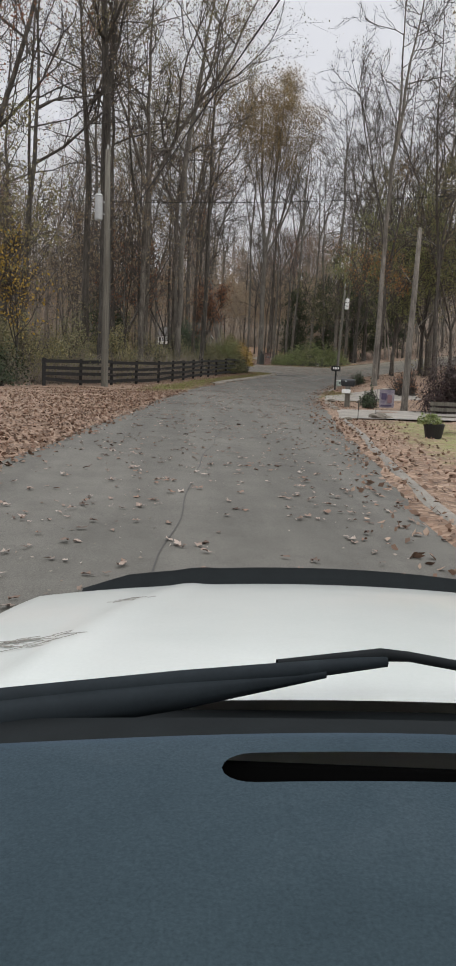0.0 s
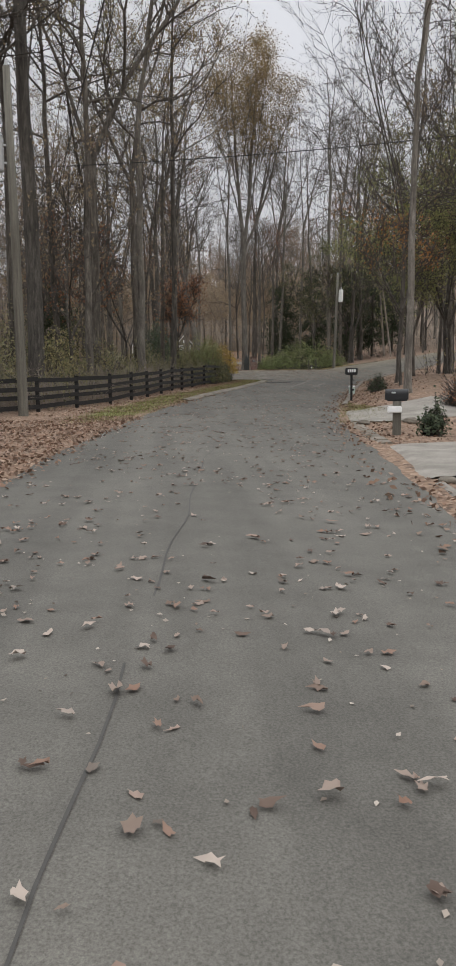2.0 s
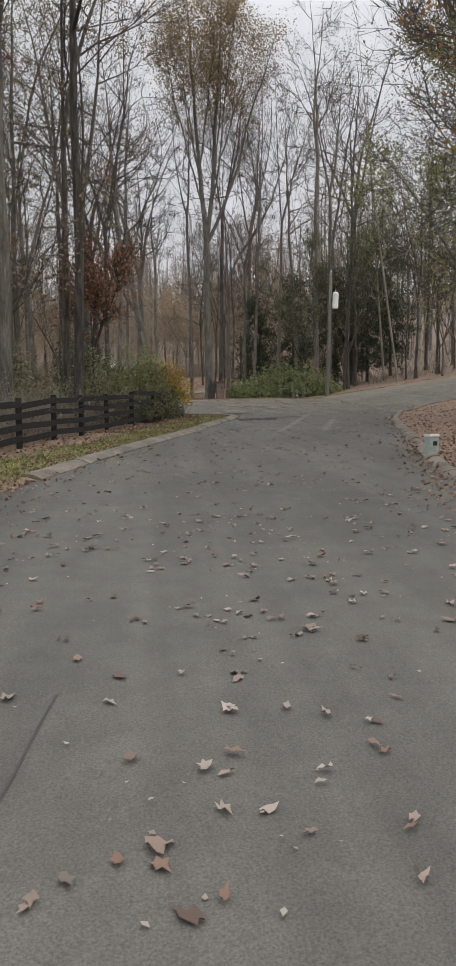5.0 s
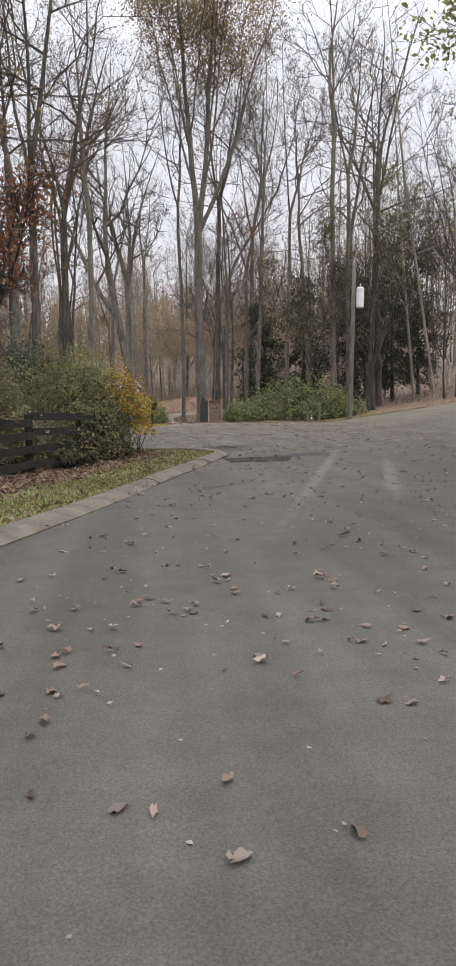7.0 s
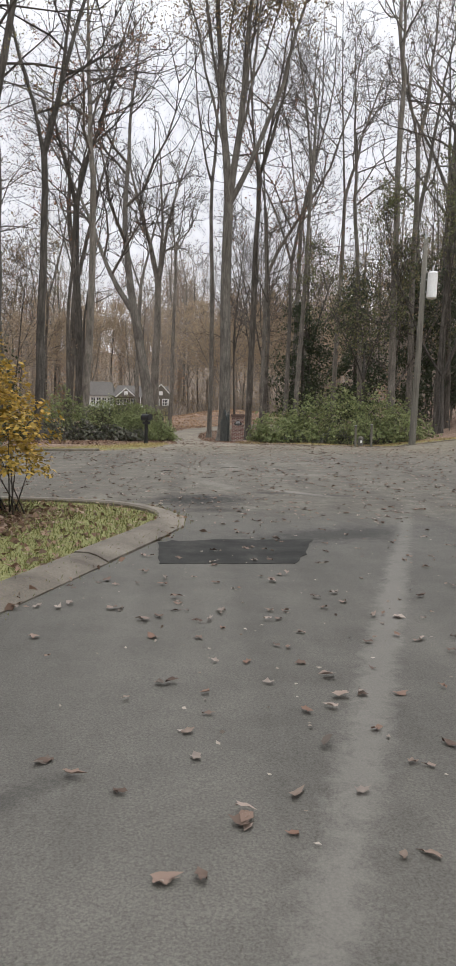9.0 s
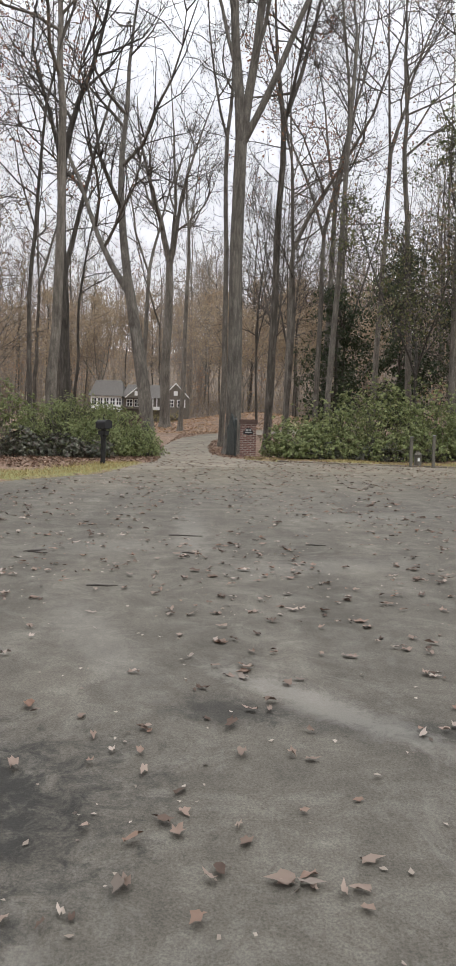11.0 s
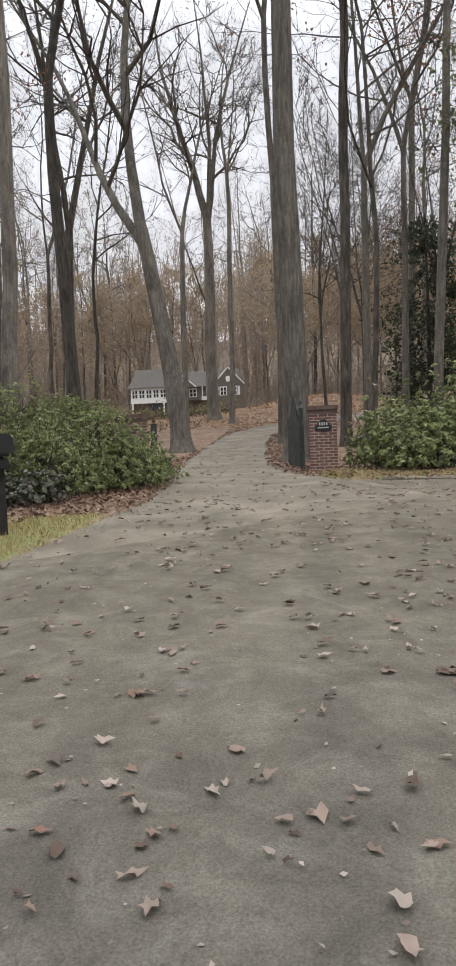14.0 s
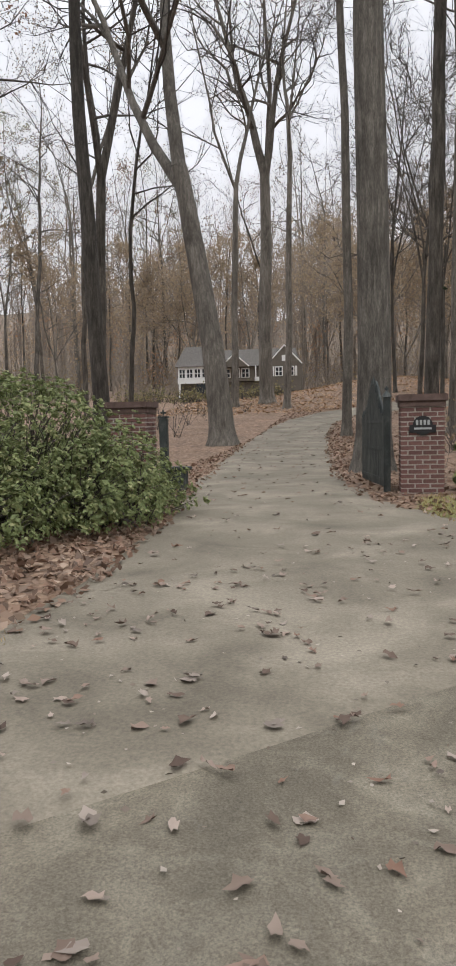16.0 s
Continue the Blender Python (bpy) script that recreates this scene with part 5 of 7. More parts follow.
def shrub(name, x, y, mounds, n, size, leafmat, label, seed, category="shrub", stems=40, stem_mat=None):
    """A shrub of many leaves on stems; each mound is an offset, three radii and a share of the leaves."""
    r = np.random.default_rng(seed)
    z = gz(x, y)
    t = empty(name, pose(x, y, z), label, category)
    A, B, Q, N = [], [], [], []
    for i, (ox, oy, rx, ry, rz, part_of, *lift) in enumerate(mounds):
        P = lumps((ox, oy, rz * 0.12 + (lift[0] if lift else 0.0)), (rx, ry, rz), int(n * part_of), seed + i)
        P = P[(P[:, 2] > 0.03) & (r.random(len(P)) < 0.25 + P[:, 2] / 0.5)]
        Q.append(P)
        out = (P - [ox, oy, rz * 0.1]) / np.array([rx, ry, rz]) ** 2
        N.append(unit(out) * 0.75 + [0, 0, 0.55])
        ends = P[r.integers(0, len(P), int(stems * part_of * 6))]
        A.append(np.stack([ox + r.normal(0, rx * 0.25, len(ends)), oy + r.normal(0, ry * 0.25, len(ends)), np.full(len(ends), -0.05)], 1))
        B.append(ends)
    prisms("woody_frame", np.concatenate(A), np.concatenate(B), 0.016, 0.004, stem_mat or TWIG, t)
    quads("leaves", leaf_quads(np.concatenate(Q), size, r, 0.0, np.concatenate(N)), leafmat, t)
    return t


def hedge(x, y, mounds, clumps, per, size, label, seed, leafmat=HEDGE_LEAF, clump=0.17, tips=0.0):
    """A broadleaf hedge: shoots gathered in clumps over the mounds, each shoot a whorl of leaves, with a darker loose filling behind."""
    r = np.random.default_rng(seed)
    t = empty("hedge", pose(x, y, gz(x, y)), label, "hedge")
    A, B, Q, N = [], [], [], []
    for i, (ox, oy, rx, ry, rz, share) in enumerate(mounds):
        C = lumps((ox, oy, rz * 0.1), (rx, ry, rz), int(clumps * share), seed + i, 0.2, 0.8)
        C = C[C[:, 2] > 0.1]
        out = unit((C - [ox, oy, rz * 0.05]) / np.array([rx, ry, rz]) ** 2 + [0, 0, 0.12])
        n = len(C)
        off = unit(r.normal(size=(n, per, 3))) * (r.random((n, per, 1)) ** 0.5) * clump * r.uniform(0.6, 1.35, (n, 1, 1))
        up = (off * out[:, None]).sum(2, keepdims=True)
        off = off - out[:, None] * np.minimum(up, 0) * 1.4
        P = (C[:, None] + off + out[:, None] * (tips * r.random((n, 1, 1)) ** 3)).reshape(-1, 3)
        face = (out[:, None] * 0.7 + off / clump * 0.5 + np.array([0, 0, 0.55])).reshape(-1, 3)
        k = P[:, 2] > 0.04
        Q.append(P[k]), N.append(face[k])
        fill = lumps((ox, oy, rz * 0.08), (rx * 0.86, ry * 0.86, rz * 0.86), int(clumps * share * per * 0.3), seed + 31 + i, 0.2, 0.75)
        fill = fill[fill[:, 2] > 0.04]
        Q.append(fill), N.append(unit(r.normal(size=fill.shape)))
        A.append(np.stack([ox + r.normal(0, rx * 0.3, n), oy + r.normal(0, ry * 0.3, n), np.full(n, -0.05)], 1)), B.append(C)
    prisms("woody_frame", np.concatenate(A)[::4], np.concatenate(B)[::4], 0.012, 0.004, TWIG, t)
    quads("leaves", leaf_quads(np.concatenate(Q), size, r, 0.0, np.concatenate(N)), leafmat, t)
    return t


hedge(13.4, 95.6, [(0.0, 0, 1.4, 1.3, 1.75, 0.3), (1.6, 0.3, 1.6, 1.5, 2.5, 0.4), (-0.95, -0.2, 0.75, 0.9, 1.0, 0.12), (0.6, -0.9, 1.3, 0.9, 1.05, 0.18)], 1000, 17, 0.085, "dense unclipped green broadleaf hedge beside the brick pillar", 101, tips=0.4)
hedge(17.5, 95.6, [(-0.6, 0.3, 2.0, 1.7, 3.3, 0.45), (1.5, 0, 1.8, 1.6, 3.0, 0.35), (0.3, -1.1, 2.2, 1.1, 1.3, 0.2)], 1150, 17, 0.085, "tall dense green broadleaf hedge with loose shoots", 103, tips=0.5)
hedge(20.2, 95.0, [(0.0, 0.2, 1.4, 1.4, 2.0, 0.65), (0.2, -0.8, 1.5, 0.9, 1.1, 0.35)], 420, 17, 0.085, "green broadleaf hedge thinning out towards the pole", 105, tips=0.4)
hedge(5.3, 91.1, [(0.55, 1.3, 1.45, 1.6, 1.9, 0.32), (-0.9, 0.5, 1.7, 1.6, 2.05, 0.34), (0.5, -0.5, 1.3, 1.2, 1.35, 0.16), (1.65, 1.7, 0.95, 1.6, 1.1, 0.18)], 4300, 17, 0.046, "dense green and olive hedge beside the driveway entrance", 107, clump=0.12, tips=0.16)
hedge(2.0, 92.2, [(0, 0, 1.7, 1.5, 2.3, 0.7), (-1.6, 0.3, 1.4, 1.2, 1.7, 0.3)], 560, 17, 0.08, "dark green hedge running back along the street", 109, tips=0.3)
hedge(4.6, 88.9, [(-0.9, 0.1, 0.9, 0.55, 0.85, 0.36), (0.35, 0.2, 0.85, 0.55, 0.75, 0.34), (1.3, 0.75, 0.65, 0.6, 0.6, 0.3)], 420, 15, 0.085, "low dark purple-green laurel at the foot of the hedge", 141, LAUREL_LEAF, 0.14)
hedge(1.6, 89.6, [(0, 0, 1.5, 0.7, 1.0, 0.6), (-1.5, -0.2, 1.2, 0.7, 0.9, 0.4)], 300, 15, 0.085, "low dark purple-green laurel along the street", 143, LAUREL_LEAF, 0.14)
hedge(16.0, 94.7, [(-1.6, 0, 1.1, 0.5, 0.7, 0.35), (0.6, -0.1, 1.3, 0.5, 0.75, 0.35), (2.8, 0, 1.2, 0.5, 0.7, 0.3)], 380, 14, 0.085, "low dark laurel skirting the tall hedge", 145, LAUREL_LEAF, 0.14)
shrub("shrub", 4.4, 65.7, [(0, 0, 1.25, 1.1, 3.3, 0.5), (-1.7, 0.2, 1.2, 0.9, 2.5, 0.3), (0.6, -0.1, 0.8, 0.7, 2.2, 0.2)], 24000, 0.066, FENCE_SHRUB_LEAF, "loose green shrub grown over the end of the black fence", 111)
shrub("shrub", 5.95, 66.0, [(0.15, 0, 0.75, 0.65, 1.0, 0.4, 1.15), (-0.35, 0.1, 0.75, 0.65, 1.1, 0.35, 1.65), (0.35, -0.1, 0.5, 0.45, 0.75, 0.25, 0.6)], 3300, 0.075, YELLOW_LEAF, "bright yellow autumn shrub leaning over the fence end", 113, stems=3)
shrub("shrub", 4.35, 61.7, [(0.35, 1.0, 0.6, 0.6, 1.3, 0.4), (0.95, 2.1, 0.7, 0.6, 1.7, 0.6)], 2600, 0.06, OLIVE_LEAF, "olive and brown vines grown over the last fence boards", 131, stems=90)
hedge(5.2, 63.4, [(-0.75, -1.3, 0.45, 0.8, 0.8, 0.2), (-0.2, 0.1, 0.55, 0.9, 1.25, 0.4), (0.45, 1.3, 0.5, 0.7, 1.35, 0.4)], 620, 14, 0.06, "dark tangled vines and seedlings at the foot of the fence end", 147, DULL_GREEN_LEAF, 0.14, 0.25)
shrub("shrub", 2.0, 63.6, [(0, 0, 1.5, 0.9, 1.4, 0.5), (-1.6, -2.2, 1.3, 0.9, 1.2, 0.5)], 3000, 0.08, OLIVE_LEAF, "olive vines and brush trailing over the fence", 115)
shrub("shrub", 0.4, 76.5 + 4.6, [(0, 0, 1.9, 1.7, 4.4, 1.0)], 8000, 0.12, DARK_LEAF, "large dark evergreen shrub by the cross street", 117)
shrub("shrub", -7.6, 30.5, [(0, 0, 1.3, 1.2, 2.0, 0.6), (-0.8, -1.0, 1.2, 1.2, 1.5, 0.4)], 6000, 0.09, DARK_LEAF, "dark evergreen shrub at the wood's edge", 119)
shrub("shrub", 8.3, 27.4, [(0, 0, 0.36, 0.36, 0.66, 0.8), (0.12, 0, 0.16, 0.16, 0.95, 0.2)], 1500, 0.07, DARK_LEAF, "small dark green evergreen shrub by the mailbox", 121)
shrub("shrub", 10.6, 25.0, [(0, 0, 1.15, 1.0, 2.0, 0.6), (0.9, 0.3, 1.0, 1.0, 2.5, 0.4)], 14000, 0.055, PURPLE_LEAF, "large dark purple-leaved shrub in a garden bed", 123)
shrub("shrub", 11.6, 33.6, [(0, 0, 0.9, 0.8, 1.25, 1.0)], 700, 0.05, RUST_LEAF, "bare twiggy brown shrub", 125, stems=120)
shrub("shrub", 12.0, 45.8, [(0, 0, 0.55, 0.5, 0.8, 1.0)], 900, 0.07, DARK_LEAF, "small dark green shrub behind the mailbox bank", 127)


for k, (x, y, w, hgt) in enumerate(((-7.8, 38.5, 1.8, 2.6), (-6.2, 42, 1.6, 2.0), (-10.5, 41, 2.2, 4.6), (-4.2, 47, 1.7, 2.2), (-6.5, 48.5, 2.0, 3.4), (-1.8, 52.5, 1.6, 2.0), (-4.0, 55.5, 1.9, 3.0), (0.0, 58.2, 1.3, 2.0), (-9.8, 36.2, 1.6, 3.2), (-13.5, 47, 2.6, 5.0), (2.6, 61.6, 1.2, 1.9))):
    shrub("shrub", x, y, [(0, 0, w, w * 0.9, hgt * 1.35, 0.55), (w * 0.7, -0.3, w * 0.7, w * 0.7, hgt * 0.85, 0.25), (-w * 0.6, 0.3, w * 0.8, w * 0.7, hgt, 0.2)], 5600, 0.1, BRAMBLE_LEAF if k % 3 else OLIVE_LEAF,
          "loose dull green shrub in the brush behind the fence" if k % 3 else "loose olive-yellow shrub in the brush behind the fence", 400 + 7 * k)


def leafy_tree(x, y, h, d, fork, n, size, leafmat, label, seed, leaf_low=0.25, spread=0.5, leaders=4, bark=BARK, twigs=None):
    return plant("tree", x, y, label, h, d, fork, seed, bark, leafmat, n, size, twigs=twigs, leaders=leaders, limbs=6, fine=2, low=0.12, spread=spread, leaf_low=leaf_low)


leafy_tree(23.4, 98.2, 17, 0.28, 3.5, 8000, 0.125, DULL_GREEN_LEAF, "spreading understorey tree with dull green leaves", 201)
leafy_tree(19.4, 101.5, 14, 0.22, 4.0, 3500, 0.125, DULL_GREEN_LEAF, "slender understorey tree with dull green leaves", 202, leaders=3)
leafy_tree(16.6, 54.4, 12.0, 0.24, 2.6, 11000, 0.1, PALE_GREEN_LEAF, "spreading tree with pale green leaves close to the kerb", 206, leaf_low=0.2, spread=0.38)
leafy_tree(19.8, 57.5, 15, 0.3, 3.5, 9000, 0.1, PALE_GREEN_LEAF, "spreading tree with pale green leaves over the bank", 204, spread=0.36)
leafy_tree(21.0, 60.0, 18, 0.32, 3.2, 8000, 0.1, OLIVE_LEAF, "spreading tree with thin olive leaves over the bend", 203, spread=0.36)
leafy_tree(19.5, 50.0, 15, 0.3, 3.5, 2600, 0.13, BROWN_LEAF, "spreading tree with thin brown leaves on the bank", 205)
leafy_tree(13.0, 45.2, 9, 0.13, 3.5, 1100, 0.1, ORANGE_LEAF, "slender tree with the last orange leaves", 207, leaf_low=0.6, leaders=2)
leafy_tree(2.3, 64.3, 8, 0.15, 3.2, 4200, 0.1, RUST_LEAF, "small understorey tree with rust-red leaves", 209)
leafy_tree(-4.0, 57, 11, 0.18, 3.0, 1200, 0.14, RUST_LEAF, "small understorey tree with rust-red leaves", 211)
leafy_tree(-9.0, 31.5, 12, 0.22, 2.4, 4200, 0.12, OLIVE_LEAF, "spreading tree with yellow-olive autumn leaves at the wood's edge", 213)
leafy_tree(-7.4, 34.5, 7, 0.12, 1.8, 1400, 0.12, YELLOW_LEAF, "small tree with orange-yellow autumn leaves", 215, leaders=3)


for k, (x, y) in enumerate(((23.5, 66), (26, 57), (20.5, 35), (28, 66.5), (24, 48), (30.5, 60), (33, 69))):
    copy_thing(MODELS[(1, 0, 4, 5, 1, 2, 3)[k % 7]], pose(x, y, gz(x, y), 0, 0, 83 * k))
for k, (x, y) in enumerate(((-2.4, 49.5), (0.0, 55.8), (-3.4, 61.5), (-7.2, 63), (1.9, 60.6), (-3, 82), (-7, 86), (-1.7, 92), (2.3, 98), (-10, 90), (-5.5, 97), (-15, 62))):
    copy_thing(MODELS[(0, 2, 1, 6, 0, 4, 3)[k % 7]], pose(x, y, gz(x, y), 0, 0, 61 * k))
for k, (x, y) in enumerate(((-10, 166), (-5, 170), (0.5, 164), (4, 172), (8.5, 167), (12.5, 163.5), (15.5, 171), (-14, 161), (18.5, 160), (6, 179), (-2, 178), (-8, 118), (-12.5, 108), (-16, 122), (-6, 126), (20, 133), (17, 146))):
    copy_thing(MODELS[(3, 5, 1, 6, 3, 0)[k % 6]], pose(x, y, gz(x, y), 0, 0, 47 * k))
SLOPE_LEAF = leaf_mat("dull_tan_leaves", [(0.28, 0.225, 0.16), (0.36, 0.285, 0.2), (0.42, 0.335, 0.235), (0.32, 0.235, 0.155)], 0.7, 0.45)
SLOPE = [leafy_tree(11.5, 146, 15, 0.22, 3.0, 6500, 0.19, SLOPE_LEAF, "spreading tree with dull tan leaves on the slope by the house", 231, bark=PALE_BARK, twigs=HAZE_TWIG),
         leafy_tree(18.0, 152, 18, 0.26, 4.0, 6500, 0.19, SLOPE_LEAF, "spreading tree with thin brown leaves on the slope by the house", 233, bark=PALE_BARK, twigs=HAZE_TWIG)]
for k, (x, y) in enumerate(((15.0, 161), (7.0, 166), (23.0, 145), (-2.0, 168), (-11.0, 163), (12.5, 172), (26.0, 158), (-18.0, 150), (20.5, 167), (-6.5, 158))):
    copy_thing(SLOPE[k % 2], pose(x, y, gz(x, y), 0, 0, 77 * k))
# smaller trees under the tall ones, grown once each and repeated
UNDER = [leafy_tree(-12.5, 52, 16, 0.2, 3.0, 1500, 0.14, BROWN_LEAF, "understorey tree with thin brown leaves", 221, leaders=3),
         leafy_tree(-14.0, 58, 14, 0.17, 2.6, 1300, 0.14, BROWN_LEAF, "understorey tree with thin dull brown leaves", 223, leaders=3),
         leafy_tree(23.0, 42, 15, 0.18, 3.0, 1700, 0.14, OLIVE_LEAF, "understorey tree with thin olive leaves", 225, leaders=3)]
for k, (x, y) in enumerate(((-3.6, 51), (-6.4, 58.5), (-1.2, 69.5 - 9), (-10.5, 66), (-14, 47), (-4.5, 84), (-9, 92), (-14, 100), (-3.5, 104), (-12, 80), (22, 104), (33, 100), (38, 108), (30, 121))):
    copy_thing(UNDER[k % 2], pose(x, y, gz(x, y), 0, 0, 70 * k))
for k, (x, y) in enumerate(((20.5, 38), (23, 51), (25.5, 63), (19.2, 30), (28, 56), (30, 92), (36, 94), (29.5, 99.5))):
    copy_thing(UNDER[2 if k % 3 else 0], pose(x, y, gz(x, y), 0, 0, 50 * k))


TWIGGY = plant("tree", 17.5, 58.0, "bare grey tree with fine dense twigs on the bank", 22, 0.28, 7, 240, BARK, BROWN_LEAF, 300, 0.09, leaders=3, limbs=8, fine=2, low=0.05, spread=0.3, wobble=0.6)
for k, (x, y, turn) in enumerate(((21.5, 63.5, 70), (24.5, 55.0, 140), (16.6, 44.5, 200), (28.0, 62.0, 260), (29.5, 97.0, 30), (34.0, 103.0, 100), (40.0, 98.0, 170), (13.4, 124, 40), (15.2, 130, 130), (12.6, 134, 250), (18.6, 121, 330), (14.2, 49.5, 15))):
    copy_thing(TWIGGY, pose(x, y, gz(x, y), 0, 0, turn))


def conifer(x, y, h, seed, label):
    r = np.random.default_rng(seed)
    t = empty("tree", pose(x, y, gz(x, y)), label, "tree", "woodland trees")
    w = Tubes()
    w.add([(0, 0, -0.2), (0.05, 0, h * 0.5), (0, 0.05, h)], [h * 0.014, h * 0.009, 0.02], 8)
    A, B, Q = [], [], []
    for i in range(int(h * 9)):
        z = h * (0.1 + 0.88 * r.random())
        L = 0.6 + 0.19 * h * math.sin(math.pi * min(1, (h - z) / h * 0.85 + 0.08)) * r.uniform(0.6, 1.2)
        a = r.uniform(0, 6.28)
        e = np.array([math.cos(a) * L, math.sin(a) * L, z - 0.25 * L + r.normal(0, 0.2)])
        A.append((0, 0, z)), B.append(e)
        k = int(16 + 13 * L)
        f = r.uniform(0.2, 1.05, (k, 1))
        Q.append(np.array([0, 0, z]) * (1 - f) + e * f + r.normal(0, 0.18, (k, 3)) * (0.5 + f) - np.array([0, 0, 0.12]))
    raw("trunk", w.v, w.f, BARK, t, smooth=True)
    prisms("branch_frame", A, B, 0.03, 0.008, TWIG, t)
    quads("foliage", leaf_quads(np.repeat(np.concatenate(Q), 2, 0) + r.normal(0, 0.1, (2 * sum(map(len, Q)), 3)), 0.17, r), DARK_LEAF, t)


for x, y, h, s in ((25.0, 109, 13, 1), (29.5, 112, 15, 2), (22.0, 117, 14, 3), (18.0, 120.5, 12, 4), (33.5, 116, 15, 5), (-6.5, 63, 7, 7)):
    conifer(x, y, h, 300 + s, "dark evergreen conifer standing among bare trees")

# ---------------------------------------------------------------- fence


def board_fence():
    P, t = along(FENCE_LINE, 2.45)
    root = empty("fence", Matrix.Identity(4), "weathered black four-board wooden fence along the verge", "fence")
    Z = [gz(*p) for p in P]
    for p, z in zip(P, Z):
        bm = box_bm(0.15, 0.15, 1.42, 0, 0, -0.1, 0.008)
        o = part("post", bm, BLACK_WOOD, root)
        o.matrix_local = pose(p[0], p[1], z, rng.normal(0, 1.2), rng.normal(0, 1.2), rng.uniform(-20, 20))
    for i in range(len(P) - 1):
        a, b = Vector((*P[i], Z[i])), Vector((*P[i + 1], Z[i + 1]))
        for hgt in (0.22, 0.54, 0.86, 1.18):
            ja, jb = rng.normal(0, 0.035), rng.normal(0, 0.035)
            p, q = a + Vector((0, 0, hgt + ja)), b + Vector((0, 0, hgt + jb))
            d = q - p
            bm = box_bm(d.length, 0.035, 0.165, 0, 0, -0.08, 0.004)
            o = part("board", bm, BLACK_WOOD, root)
            o.matrix_local = Matrix.Translation((p + q) / 2) @ d.to_track_quat("X", "Z").to_matrix().to_4x4() @ Matrix.Translation((0, -0.08, 0))


board_fence()

# ---------------------------------------------------------------- poles and wires


def cable(name, a, b, sag, r, label):
    pts = [Vector(a).lerp(Vector(b), u) - Vector((0, 0, sag * 4 * u * (1 - u))) for u in np.linspace(0, 1, 25)]
    t = Tubes()
    t.add([tuple(p) for p in pts], [r] * 25, 6)
    tagged(raw(name, t.v, t.f, CABLE), label, "cable")


def utility_pole(x, y, h, d, can_z, can_dir, label, can_mat, can_h=1.15, can_r=0.24, lean=(0, 0)):
    t = empty("utility_pole", pose(x, y, gz(x, y), lean[0], lean[1], 0), label, "utility pole")
    w = Tubes()
    w.add([(0, 0, -0.4), (0.02, 0, h * 0.5), (0, 0, h)], [d / 2, d * 0.42, d * 0.33], 14)
    raw("pole", w.v + [(0, 0, h)], w.f + [(len(w.v) - 14 + j, len(w.v) - 14 + (j + 1) % 14, len(w.v)) for j in range(14)], POLE_WOOD, t, smooth=True)
    off = Vector((*can_dir, 0)) * (d * 0.4 + can_r + 0.08)
    can = part("transformer", cyl_bm(can_r, can_r, can_h, 20, Matrix.Translation((off.x, off.y, can_z)), bevel=0.04), can_mat, t, "pale metal transformer can")
    part("lid", cyl_bm(can_r * 1.04, can_r * 0.8, 0.09, 20, Matrix.Translation((off.x, off.y, can_z + can_h))), can_mat, can)
    part("bushing", cyl_bm(0.05, 0.03, 0.28, 10, Matrix.Translation((off.x, off.y, can_z + can_h + 0.09))), GREY_METAL, can)
    for k in (0.25, 0.75):
        part("bracket", box_bm(off.length, 0.06, 0.06, off.x / 2, off.y / 2, can_z + can_h * k, 0, None, Matrix.Rotation(math.atan2(off.y, off.x), 4, "Z")), GREY_METAL, t)
    part("insulator", cyl_bm(0.06, 0.04, 0.22, 10, Matrix.Translation((0, 0, h))), GREY_METAL, t)
    return t


utility_pole(-3.35, 36.2, 11.6, 0.36, 8.2, (-0.94, -0.34), "weathered wooden utility pole with a grey transformer beside the fence", GREY_METAL, 1.15, 0.2)
utility_pole(19.5, 90.6, 10.0, 0.34, 7.1, (0.85, -0.5), "weathered wooden utility pole with a pale transformer behind the hedge", WHITE_METAL, 1.2, 0.24, (0, 2.2))
cable("power_cable", (9.6, -13, 9.9), (-11, 82, 11.2), 0.35, 0.022, "thick black overhead cable crossing the road")
cable("power_cable", (-3.35, 36.2, 11.0), (-12, 75, 14.0), 0.8, 0.012, "thin black overhead cable through the trees")
cable("power_cable", (-10, 50, 12.1), (24, 43, 12.9), 0.5, 0.022, "black overhead cable crossing above the bend")
cable("power_cable", (19.7, 90.6, 12.4), (24, 43, 13.6), 0.9, 0.01, "thin black overhead cable running to a pole")

snag = empty("dead_trunk", pose(9.6, 26.8, gz(9.6, 26.8)), "bare dead grey tree trunk broken off at the top", "tree trunk")
w = Tubes()
w.add([(0, 0, -0.2), (0.02, 0, 0.3), (0.04, 0.02, 2.5), (0.1, 0, 4.8), (0.13, 0, 7.0)], [0.17, 0.135, 0.12, 0.105, 0.08], 12)
raw("trunk", w.v + [(0.13, 0, 7.12)], w.f + [(len(w.v) - 12 + j, len(w.v) - 12 + (j + 1) % 12, len(w.v)) for j in range(12)], PALE_BARK, snag, smooth=True)
prisms("broken_stub", [(0.3, 0, 4.6), (0.2, 0, 3.2)], [(-0.5, 0.2, 5.6), (0.9, -0.2, 4.0)], 0.03, 0.01, PALE_BARK, snag)

# ---------------------------------------------------------------- mailboxes and roadside things


